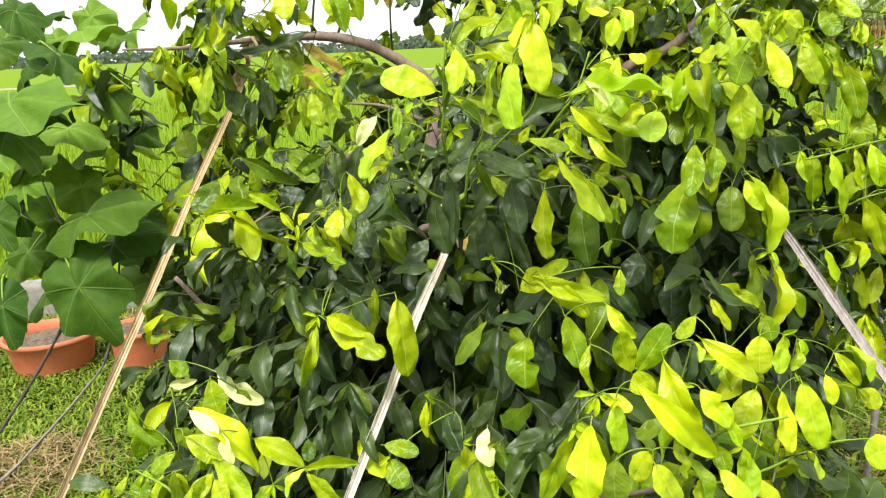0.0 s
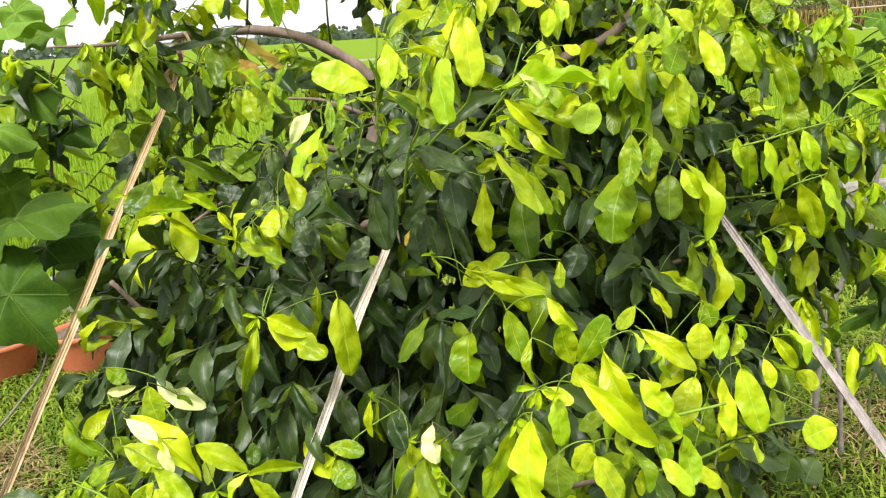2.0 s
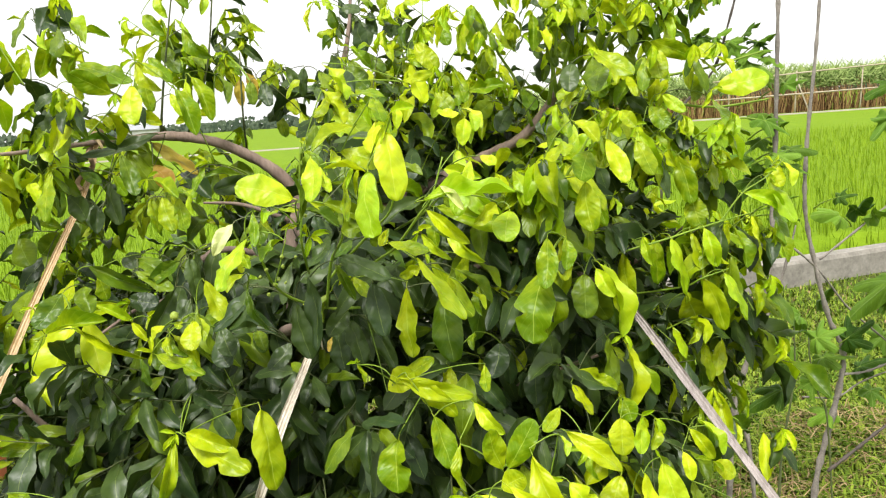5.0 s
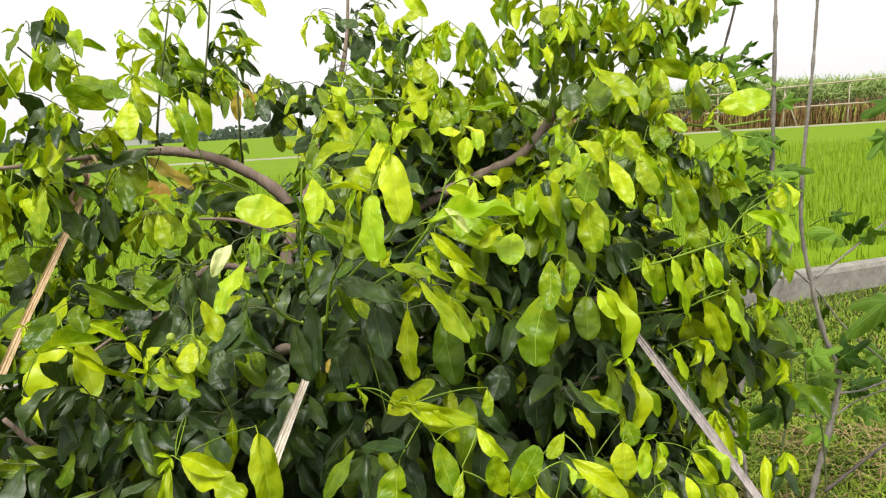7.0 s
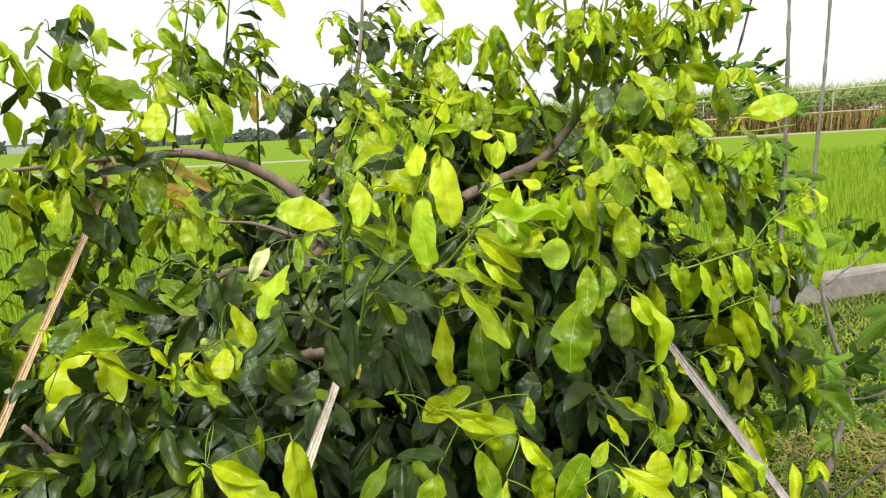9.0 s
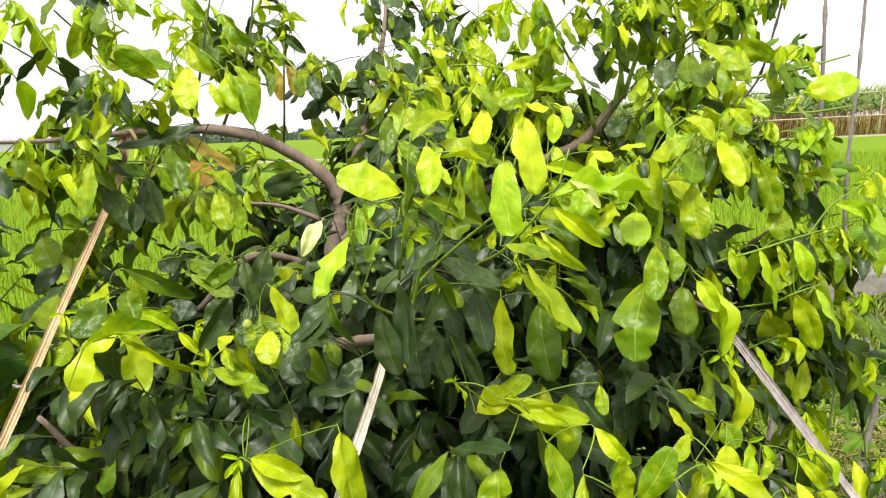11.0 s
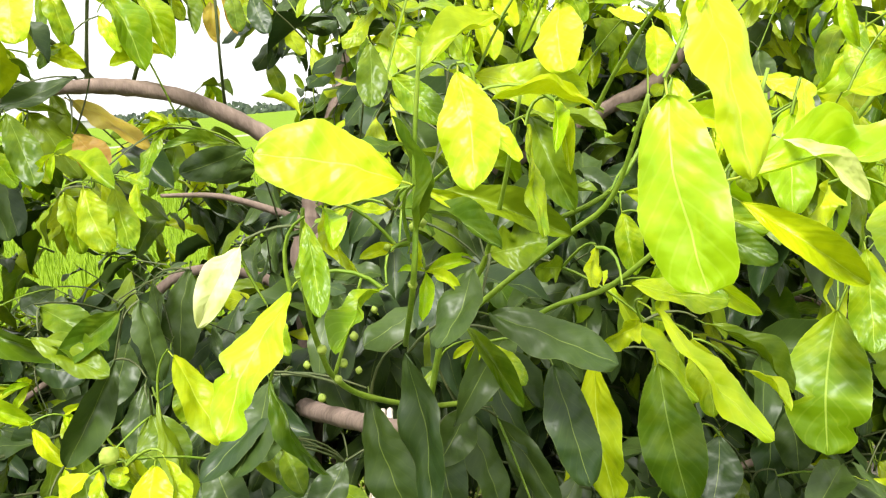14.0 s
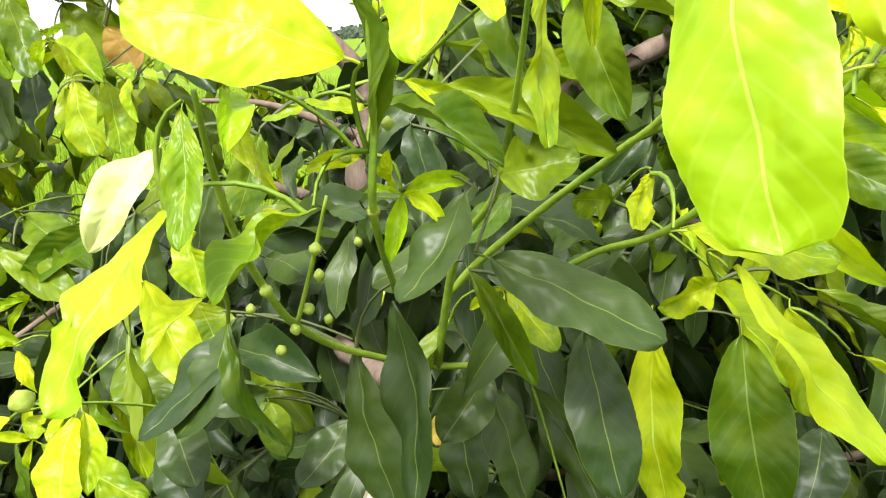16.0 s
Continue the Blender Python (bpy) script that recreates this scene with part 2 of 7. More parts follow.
def mesh_of(name, verts, faces, mats, face_mats=None, uvs=None, smooth=True):
    me = bpy.data.meshes.new(name)
    me.from_pydata([tuple(v) for v in verts], [], faces)
    for mt in mats:
        me.materials.append(mt)
    if face_mats is not None:
        me.polygons.foreach_set("material_index", face_mats)
    if uvs is not None:
        lay = me.uv_layers.new(name="UVMap")
        loops = np.zeros(len(me.loops), dtype=np.int32)
        me.loops.foreach_get("vertex_index", loops)
        lay.data.foreach_set("uv", np.asarray(uvs, dtype=np.float32)[loops].ravel())
    if smooth:
        me.polygons.foreach_set("use_smooth", [True] * len(me.polygons))
    me.update()
    return me


def part(name, data, parent, label="", m=None):
    """One mesh under a thing or a part, in world place."""
    ob = new(name, data)
    ob.parent = parent
    ob.matrix_parent_inverse = parent.matrix_basis.inverted()
    ob.matrix_basis = m if m is not None else Matrix.Identity(4)
    if label:
        ob["label"] = label
    return ob


def smooth_line(points, steps=6):
    """Catmull-Rom line through the points (x, y, z, radius)."""
    p = [np.array(q, dtype=float) for q in points]
    p = [2 * p[0] - p[1]] + p + [2 * p[-1] - p[-2]]
    out = []
    for i in range(1, len(p) - 2):
        for k in range(steps):
            t = k / steps
            a, b, c, d = p[i - 1:i + 3]
            out.append(0.5 * (2 * b + (c - a) * t + (2 * a - 5 * b + 4 * c - d) * t * t + (3 * b - a - 3 * c + d) * t ** 3))
    out.append(p[-2])
    return out


def tube(name, points, mat, sides=8, steps=6, knob=0.06, flat=1.0, seed=0, nodes=0.0):
    """A tapered limb along the points (x, y, z, radius), uneven along its length."""
    rng = random.Random(seed + len(points) * 7)
    line = smooth_line(points, steps)
    verts, faces = [], []
    side = None
    for i, q in enumerate(line):
        here = Vector(q[:3])
        ahead = Vector(line[min(i + 1, len(line) - 1)][:3]) - Vector(line[max(i - 1, 0)][:3])
        ahead.normalize()
        if side is None:
            side = ahead.orthogonal().normalized()
        side = (side - ahead * side.dot(ahead)).normalized()
        up = ahead.cross(side)
        r = max(q[3], 0.0006) * (1 + rng.uniform(-knob, knob))
        if nodes and i % 3 == 1:
            r *= 1 + nodes
        for k in range(sides):
            a = 2 * math.pi * k / sides
            w = 1 + rng.uniform(-knob, knob) * 0.5
            verts.append(here + (side * math.cos(a) + up * math.sin(a) * flat) * r * w)
    rows = len(line)
    for i in range(rows - 1):
        for k in range(sides):
            a, b = i * sides + k, i * sides + (k + 1) % sides
            faces.append((a, b, b + sides, a + sides))
    faces.append(tuple(range(sides - 1, -1, -1)))
    faces.append(tuple((rows - 1) * sides + k for k in range(sides)))
    return mesh_of(name, verts, faces, [mat])


def leaf_template(long, across, arch, fold, wave, seed, widest=0.5, tipround=0.55, stalk=True, twist=0.0, bites=(), saw=0.0, roll=0.0, lump=0.0):
    """Blade from (0,0,0) to (0,1,0), one wide in x, face up in z. Returns vertices, faces, uv.
    fold lifts the edges, wave ripples them, twist turns the blade along its length, roll curls the edges under, bites are eaten notches."""
    rng = random.Random(seed)
    ph = rng.uniform(0, 6.28)
    bend = rng.uniform(-0.07, 0.07)
    verts, faces, uv = [], [], []
    for i in range(long + 1):
        v = i / long
        s = v ** (math.log(0.5) / math.log(widest))
        w = math.sin(math.pi * min(max(s, 0.0), 1.0)) ** (tipround * 0.92 if v > widest else tipround * 1.40) * 0.5
        if i in (0, long):
            w = 0.012
        w *= 1 + rng.uniform(-0.005, 0.005) + saw * (0.5 - i % 2) + 0.05 * noise.noise(Vector((v * 5.0, seed * 1.7, 0.3)))
        for k in range(across + 1):
            u = k / across * 2 - 1
            ww = w
            for at, wide, side, deep in bites:
                if u * side > 0.3:
                    ww = min(ww, w * (1 - deep * math.exp(-((v - at) / wide) ** 2)))
            x = u * ww
            z = fold * abs(u) * w * 1.6 + wave * abs(u) * math.sin(v * 12 + ph + (1.3 if u > 0 else 0)) * w - roll * u * u * w
            a = twist * (v - 0.3)
            x, z = x * math.cos(a) - z * math.sin(a), x * math.sin(a) + z * math.cos(a)
            swell = lump * noise.noise(Vector((u * 1.1, v * 4.0, seed * 3.1))) + lump * 0.4 * noise.noise(Vector((u * 3.0, v * 9.0, seed * 3.1 + 9)))
            verts.append((x + bend * math.sin(math.pi * v), v, z * 0.55 + arch * v * (1 - v) + swell))
            uv.append((0.5 + u * 0.5, v))
    for i in range(long):
        for k in range(across):
            a = i * (across + 1) + k
            faces.append((a, a + 1, a + across + 2, a + across + 1))
    if stalk:
        n0 = len(verts)
        for j in range(3):
            y = -0.10 + 0.05 * j
            z = -0.03 * (1 - j / 2) ** 2
            for a in range(3):
                verts.append((0.020 * math.cos(a * 2.09), y, z + 0.008 * math.sin(a * 2.09)))
                uv.append((0.5, 0.02))
        for j in range(2):
            for a in range(3):
                q = n0 + j * 3
                faces.append((q + a, q + (a + 1) % 3, q + 3 + (a + 1) % 3, q + 3 + a))
    return np.array(verts), faces, np.array(uv)


NEAR = [leaf_template(34, 8, a, f, w, i, wd, tr, True, tw, bt, 0.014, rl, 0.050) for i, (a, f, w, wd, tr, tw, bt, rl) in enumerate([
    (0.16, 0.20, 0.10, 0.52, 0.43, 0.25, (), 0.3),
    (0.40, 0.34, 0.16, 0.52, 0.58, -0.5, (), 0.0),
    (0.12, 0.16, 0.16, 0.54, 0.46, 0.2, ((0.62, 0.05, 1, 0.55), (0.80, 0.04, -1, 0.3)), 0.2),
    (0.55, 0.30, 0.20, 0.50, 0.60, 0.7, (), 0.3),
    (-0.12, 0.24, 0.14, 0.52, 0.52, -0.3, (), 0.3),
    (0.30, 0.40, 0.26, 0.50, 0.54, 0.4, ((0.45, 0.06, -1, 0.5),), 0.1),
    (0.20, 0.12, 0.12, 0.55, 0.30, 0.15, (), 0.25)])]
MASS = [leaf_template(10, 4, a, f, w, i + 20, wd, tr, False, tw, (), 0.03, rl, 0.06) for i, (a, f, w, wd, tr, tw, rl) in enumerate([
    (0.30, 0.22, 0.14, 0.54, 0.56, 0.3, 0.3), (0.50, 0.36, 0.20, 0.52, 0.62, -0.6, 0.0), (0.20, 0.14, 0.18, 0.56, 0.52, 0.2, 0.3),
    (0.65, 0.30, 0.20, 0.50, 0.62, 0.7, 0.2), (0.40, 0.50, 0.22, 0.54, 0.58, -0.4, 0.0), (-0.10, 0.25, 0.18, 0.55, 0.56, 0.5, 0.4)])]
leaf_meshes = {}


def leaf_frame(base, tip, width, normal):
    """The pose that lays a blade from base to tip, its face along the normal."""
    base, tip = Vector(base), Vector(tip)
    y = tip - base
    size = y.length
    y.normalize()
    z = Vector(normal)
    z = z - y * z.dot(y)
    z = z.normalized() if z.length > 1e-4 else y.orthogonal().normalized()
    x = y.cross(z)
    m = Matrix.Identity(4)
    for i, (axis, s) in enumerate(((x, width), (y, size), (z, size))):
        for r in range(3):
            m[r][i] = axis[r] * s
        m[i][3] = base[i]
    return m


class Heap:
    """Gathers many small pieces into one mesh."""

    def __init__(self, mats):
        self.mats, self.v, self.f, self.m, self.uv, self.count = mats, [], [], [], [], 0

    def add(self, template, matrix, mat):
        verts, faces, uv = template
        m = np.array(matrix)
        self.v.append(verts @ m[:3, :3].T + m[:3, 3])
        self.uv.append(uv)
        self.f.extend([tuple(i + self.count for i in face) for face in faces])
        self.m.extend([mat] * len(faces))
        self.count += len(verts)

    def mesh(self, name, smooth=True):
        return mesh_of(name, np.concatenate(self.v), self.f, self.mats, self.m, np.concatenate(self.uv), smooth)



# ---- ground, field and wall ----
def ground_sheet():
    """One sheet of earth and lawn that reaches the horizon."""
    xs = [-3000, -600, -120, -40, -16] + [x * 0.5 for x in range(-16, 17)] + [16, 40, 120, 600, 3000]
    ys = [-3000, -300, -40, -10] + [y * 0.5 for y in range(-8, 19)] + [16, 40, 120, 600, 3000]
    verts = [(x, y, 0.03 * noise.noise(Vector((x * 0.7, y * 0.7, 0))) if abs(x) < 9 and abs(y) < 10 else 0.0) for y in ys for x in xs]
    w = len(xs)
    faces = [(j * w + i, j * w + i + 1, (j + 1) * w + i + 1, (j + 1) * w + i) for j in range(len(ys) - 1) for i in range(w - 1)]
    ob = new("ground", mesh_of("ground", verts, faces, [EARTH]))
    return tagged(ob, "lawn of broad grass over brown earth with dry patches", "ground", kind="structure")


def wall_line(x):
    return 5.72 + 0.25 * x


ground = ground_sheet()


def field_wall():
    """Low weathered concrete wall between lawn and rice field, in cast lengths."""
    rng = random.Random(4)
    ob = thing("field_wall", (0, wall_line(0), 0), "low weathered grey concrete wall between lawn and field", "wall", kind="structure")
    x = -14.0
    while x < 24:
        x1 = x + 2.4
        verts, faces = [], []
        cols = 9
        for i in range(cols):
            xx = x + (x1 - 0.012 - x) * i / (cols - 1)
            yy = wall_line(xx)
            for dy, dz in ((0, -0.1), (0.004, 0.175), (0.02, 0.208), (0.15, 0.212), (0.17, 0.175), (0.17, -0.1)):
                verts.append((xx, yy + dy + rng.uniform(-0.004, 0.004), dz + rng.uniform(-0.006, 0.006)))
        for i in range(cols - 1):
            for k in range(5):
                a = i * 6 + k
                faces.append((a, a + 6, a + 7, a + 1))
        faces.append(tuple(range(6)))
        faces.append(tuple((cols - 1) * 6 + k for k in range(5, -1, -1)))
        part("panel", mesh_of("panel", verts, faces, [CONCRETE], smooth=False), ob)
        x = x1
    return ob


field_wall()


def rice_field():
    """Level canopy of young rice beyond the wall, to the far bank."""
    xs = [-400, -150, -60] + list(range(-30, 61, 3)) + [90, 150, 400]
    verts, faces = [], []
    rows = [0.0, 0.12, 0.4, 1.0, 2.0, 4.0, 8.0, 14.0, 22.0, 30.0]
    for r in rows:
        for x in xs:
            near = wall_line(max(min(x, 40), -14)) + 0.18
            y = near + (46.0 - near) * r / 30.0
            verts.append((x, y, (0.27 if r else 0.02) + 0.02 * noise.noise(Vector((x, y, 1)))))
    w = len(xs)
    for j in range(len(rows) - 1):
        for i in range(w - 1):
            faces.append((j * w + i, j * w + i + 1, (j + 1) * w + i + 1, (j + 1) * w + i))
    ob = new("rice_field", mesh_of("rice_field", verts, faces, [RICE_FLOOR]))
    tagged(ob, "bright green young rice crop in a flat field", "rice field", kind="structure")
    verts = [(x, y, z) for y, z in ((46.0, -0.05), (46.2, 0.31), (46.9, 0.33), (47.3, -0.05)) for x in (-400, -100, -20, 0, 20, 40, 80, 400)]
    faces = [(j * 8 + i, j * 8 + i + 1, (j + 1) * 8 + i + 1, (j + 1) * 8 + i) for j in range(3) for i in range(7)]
    tagged(new("far_bank", mesh_of("far_bank", verts, faces, [DUST])), "pale dusty bank along the far edge of the rice", "bank", kind="structure")
    verts = [(x, y, 0.26) for y in (49, 100, 240, 520) for x in (-900, -300, -100, -30, 30, 100, 300, 900)]
    faces = [(j * 8 + i, j * 8 + i + 1, (j + 1) * 8 + i + 1, (j + 1) * 8 + i) for j in range(3) for i in range(7)]
    tagged(new("far_field", mesh_of("far_field", verts, faces, [RICE_FLOOR])), "distant flat green rice fields beyond the bank", "rice field", kind="structure")


rice_field()


def blades(name, places, mats, label, category, tall, width, lean, rng):
    """Grass-like blades: places are (x, y, z, height factor, material index)."""
    v, f, mi = [], [], []
    for x, y, z, k, mat in places:
        a = rng.uniform(0, 6.283)
        h = tall * k * rng.uniform(0.6, 1.25)
        w = width * rng.uniform(0.7, 1.3)
        ln = lean * h * rng.uniform(0.2, 1.4)
        dx, dy = math.cos(a), math.sin(a)
        n0 = len(v)
        v += [(x - dy * w, y + dx * w, z), (x + dy * w, y - dx * w, z),
              (x + dx * ln * 0.4 + dy * w * 0.8, y + dy * ln * 0.4 - dx * w * 0.8, z + h * 0.6), (x + dx * ln * 0.4 - dy * w * 0.8, y + dy * ln * 0.4 + dx * w * 0.8, z + h * 0.6),
              (x + dx * ln, y + dy * ln, z + h * (0.95 - 0.3 * lean))]
        f += [(n0, n0 + 1, n0 + 2, n0 + 3), (n0 + 3, n0 + 2, n0 + 4)]
        mi += [mat, mat]
    ob = new(name, mesh_of(name, v, f, mats, mi))
    return tagged(ob, label, category, kind="stuff")


def lawn():
    rng = random.Random(11)
    places = []
    while len(places) < 140000:
        u = rng.random()
        if u < 0.30:
            x, y = rng.gauss(0.6, 3.2), rng.uniform(-5.0, 7.0)
        elif u < 0.58:
            x, y = rng.gauss(-1.6, 0.95), rng.gauss(3.4, 1.15)
        else:
            x, y = rng.gauss(2.3, 1.25), rng.gauss(3.9, 1.6)
        if y > wall_line(x) - 0.03:
            continue
        if y < 1.2 and rng.random() > max(0.0, 0.5 + 0.09 * (y - 1.2)):
            continue
        dry = noise.noise(Vector((x * 1.4, y * 1.4, 3.0)))
        bare = noise.noise(Vector((x * 0.9 + 5, y * 0.9, 7.0)))
        if bare > 0.45 and rng.random() < 0.6:
            continue
        z = 0.03 * noise.noise(Vector((x * 0.7, y * 0.7, 0))) - 0.005
        straw = rng.random() < 0.14 + max(0.0, dry - 0.12) * 0.6
        places.append((x, y, z, 0.6 if straw else 1.0, 1 if straw else 0))
    blades("lawn_grass", places, [GRASS, STRAW], "broad-bladed green lawn grass mixed with dry straw", "grass", 0.070, 0.0047, 0.95, rng)


def rice():
    rng = random.Random(12)
    places = []
    while len(places) < 60000:
        y = 5.0 + 20.0 * rng.random() ** 1.8
        x = rng.uniform(-3.0 - y * 0.55, 3.0 + y * 0.95)
        if y < wall_line(x) + 0.2:
            continue
        places.append((x, y, 0.22 if y > wall_line(x) + 0.4 else 0.1, 1.0 + 0.02 * y, 0))
    blades("rice_crop", places, [RICE], "upright bright green rice blades in the field", "rice", 0.24, 0.0042, 0.35, rng)


lawn()
rice()


def straw_heap(cx, cy, radius, count, seed):
    rng = random.Random(seed)
    v, f = [], []
    for _ in range(count):
        r, a = radius * math.sqrt(rng.random()), rng.uniform(0, 6.283)
        x, y = cx + r * math.cos(a), cy + r * math.sin(a)
        z = 0.02 + 0.09 * (1 - (r / radius) ** 2) * rng.random()
        b, t, ln = rng.uniform(0, 6.283), rng.uniform(-0.35, 0.35), rng.uniform(0.05, 0.16)
        d = Vector((math.cos(b) * math.cos(t), math.sin(b) * math.cos(t), math.sin(t))) * ln
        s = Vector((-math.sin(b), math.cos(b), 0)) * 0.0022
        n0 = len(v)
        p = Vector((x, y, z))
        mid = p + d * 0.5 + Vector((0, 0, 0.012))
        v += [p - s, p + s, mid + s, mid - s, p + d]
        f += [(n0, n0 + 1, n0 + 2, n0 + 3), (n0 + 3, n0 + 2, n0 + 4)]
    ob = new("cut_grass_heap", mesh_of("cut_grass_heap", v, f, [STRAW]))
    tagged(ob, "flat heap of dry brown cut grass lying on lawn", "cut grass", "heaps of cut grass", kind="stuff")


straw_heap(-1.65, 3.05, 0.30, 1000, 1)
straw_heap(-1.75, 4.85, 0.40, 1000, 2)
straw_heap(2.35, 3.6, 0.45, 700, 3)
straw_heap(1.75, 3.1, 0.35, 500, 4)


# ---- distance: sugar cane, fence, woods ----
def sugar_cane():
    rng = random.Random(21)
    stalk = Heap([CANE_STALK, CANE_LEAF])
    strip = (np.array([(-0.5, 0, 0), (0.5, 0, 0), (0.35, 0.5, 0.10), (-0.35, 0.5, 0.10), (0.0, 1.0, -0.05)]), [(0, 1, 2, 3), (3, 2, 4)], np.zeros((5, 2)))
    for _ in range(9000):
        y = 50.3 + 9.0 * rng.random() ** 1.6
        x = rng.uniform(12.0, 72.0)
        top = 2.3 + 0.022 * x + 0.5 * noise.noise(Vector((x * 0.25, y * 0.25, 0)))
        lean = rng.uniform(-0.35, 0.35)
        if y < 52.5:
            stalk.add(strip, leaf_frame((x, y, 0.2), (x + lean * 1.2, y, 0.3 + top * rng.uniform(0.5, 0.78)), rng.uniform(0.035, 0.07), (0, -1, 0.1)), 0)
        for _k in range(3):
            a, z0 = rng.uniform(0, 6.283), top * rng.uniform(0.6, 0.92)
            d = rng.uniform(0.3, 0.9)
            stalk.add(strip, leaf_frame((x + lean, y, z0), (x + lean + d * math.cos(a), y + d * math.sin(a), z0 + rng.uniform(-0.2, 1.0)), rng.uniform(0.05, 0.10), (rng.uniform(-0.5, 0.5), -1, 0.5)), 1)
    ob = new("sugar_cane", stalk.mesh("sugar_cane", False))
    tagged(ob, "dense stand of tall sugar cane with brown dry stalks", "sugar cane", kind="stuff")


def bamboo_fence():
    ob = thing("bamboo_fence", (30, 49.3, 0), "thin bamboo rail fence in front of the sugar cane", "fence")
    rng = random.Random(5)
    for i in range(10):
        x = 23.0 + i * 4.3
        part("post", tube("post", [(x, 49.3, 0.0, 0.05), (x + rng.uniform(-0.3, 0.3), 49.3, 2.6 + 0.03 * x * 0.3, 0.04)], BAMBOO, 6, 3), ob)
        if i % 3 == 1:
            part("brace", tube("brace", [(x + 0.9, 49.0, 0.0, 0.05), (x + 0.1, 49.3, 2.4, 0.04)], BAMBOO, 6, 3), ob)
    for z0, z1 in ((2.45, 3.5), (1.35, 1.5)):
        part("rail", tube("rail", [(22.0, 49.2, z0, 0.045), (38, 49.2, (z0 + z1) / 2 + 0.1, 0.045), (64, 49.2, z1, 0.04)], BAMBOO, 6, 5), ob)


sugar_cane()
bamboo_fence()


def far_woods():
    rng = random.Random(31)
    heap = Heap([FAR_WOOD])
    tri = (np.array([(-0.5, 0, 0), (0.5, 0.1, 0), (0.4, 0.9, 0.1), (-0.4, 1.0, 0)]), [(0, 1, 2, 3)], np.zeros((4, 2)))
    for _ in range(5200):
        x = rng.uniform(-330, 300)
        y = 430 + rng.uniform(0, 25)
        top = 5.5 + 3.0 * noise.noise(Vector((x * 0.03, 0, 0))) + 1.5 * noise.noise(Vector((x * 0.15, 3, 0)))
        z = rng.random() * top
        a = rng.uniform(0, 6.283)
        heap.add(tri, leaf_frame((x, y, z), (x + 2.0 * math.cos(a), y, z + 1.6 * math.sin(a)), rng.uniform(1.4, 2.6), (rng.uniform(-0.4, 0.4), -1, rng.uniform(0, 0.6))), 0)
    ob = new("far_woods", heap.mesh("far_woods", False))
    tagged(ob, "dark distant line of trees along the horizon", "woods", kind="stuff")


far_woods()


def far_house(x, y, w, h):
    ob = thing("far_house", (x, y, 0), "distant pale house with grey pitched roof among trees", "house", "distant houses")
    box = [(x + sx * w / 2, y + sy * 4, z) for z in (0, h) for sx, sy in ((-1, -1), (1, -1), (1, 1), (-1, 1))]
    part("wall", mesh_of("wall", box, [(0, 1, 5, 4), (1, 2, 6, 5), (2, 3, 7, 6), (3, 0, 4, 7)], [RENDERED], smooth=False), ob)
    e = 0.6
    top = [(x - w / 2 - e, y - 4 - e, h), (x + w / 2 + e, y - 4 - e, h), (x + w / 2 + e, y + 4 + e, h), (x - w / 2 - e, y + 4 + e, h), (x - w / 2 - e, y, h + 2.4), (x + w / 2 + e, y, h + 2.4)]
    part("roof", mesh_of("roof", top, [(0, 1, 5, 4), (2, 3, 4, 5), (0, 4, 3), (1, 2, 5), (3, 2, 1, 0)], [ROOF], smooth=False), ob)


far_house(-140, 415, 26, 4.5)
far_house(-105, 418, 16, 4.0)


# ---- pots ----
def pot(x, y, rim, base, high, fill, seed, label):
    """Turned clay-coloured planter with a rolled rim, filled with soil."""
    ob = thing("plant_pot", (x, y, 0.0), label, "pot", "pots on the lawn")
    n = 40
    prof = [(base * 0.2, 0.004), (base, 0.0), (base * 1.02, 0.012), (rim * 0.90, high * 0.80), (rim * 0.93, high * 0.84), (rim * 0.935, high * 0.87), (rim, high * 0.875),
            (rim * 1.012, high * 0.93), (rim * 1.0, high * 0.99), (rim * 0.975, high), (rim * 0.945, high * 0.985), (rim * 0.90, high * 0.82), (rim * 0.84, high * 0.45)]
    body = None
    for name, rows in (("pot_body", prof[:6]), ("rim", prof[5:])):
        verts = [(x + r * math.cos(2 * math.pi * k / n), y + r * math.sin(2 * math.pi * k / n), z) for r, z in rows for k in range(n)]
        faces = [(j * n + k, j * n + (k + 1) % n, (j + 1) * n + (k + 1) % n, (j + 1) * n + k) for j in range(len(rows) - 1) for k in range(n)]
        made = part(name, mesh_of(name, verts, faces, [CLAY]), body or ob)
        body = body or made
    rng = random.Random(seed)
    verts, faces = [(x, y, fill + 0.01)], []
    for j in range(1, 9):
        for k in range(n):
            r = rim * 0.885 * j / 8
            verts.append((x + r * math.cos(2 * math.pi * k / n), y + r * math.sin(2 * math.pi * k / n), fill + rng.uniform(-0.012, 0.014) * (0 if j == 8 else 1)))
    faces += [(0, 1 + k, 1 + (k + 1) % n) for k in range(n)]
    faces += [(1 + (j - 1) * n + k, 1 + j * n + k, 1 + j * n + (k + 1) % n, 1 + (j - 1) * n + (k + 1) % n) for j in range(1, 8) for k in range(n)]
    part("soil", mesh_of("soil", verts, faces, [SOIL]), ob, "grey-brown crumbly dry soil")
    return ob


pot(-2.16, 4.16, 0.235, 0.180, 0.215, 0.165, 1, "wide orange-red clay planter with dry soil on grass")
pot(-1.72, 4.22, 0.158, 0.122, 0.215, 0.195, 2, "smaller orange-red clay pot full of dry soil")



# ---- citrus tree ----
CITRUS = thing("citrus_tree", (0.0, 2.52, 0.0), "bushy citrus tree with yellow-green young leaves and glossy dark old leaves", "tree")
PICK = random.Random(77)


STALKS = []  # where the large leaves sit


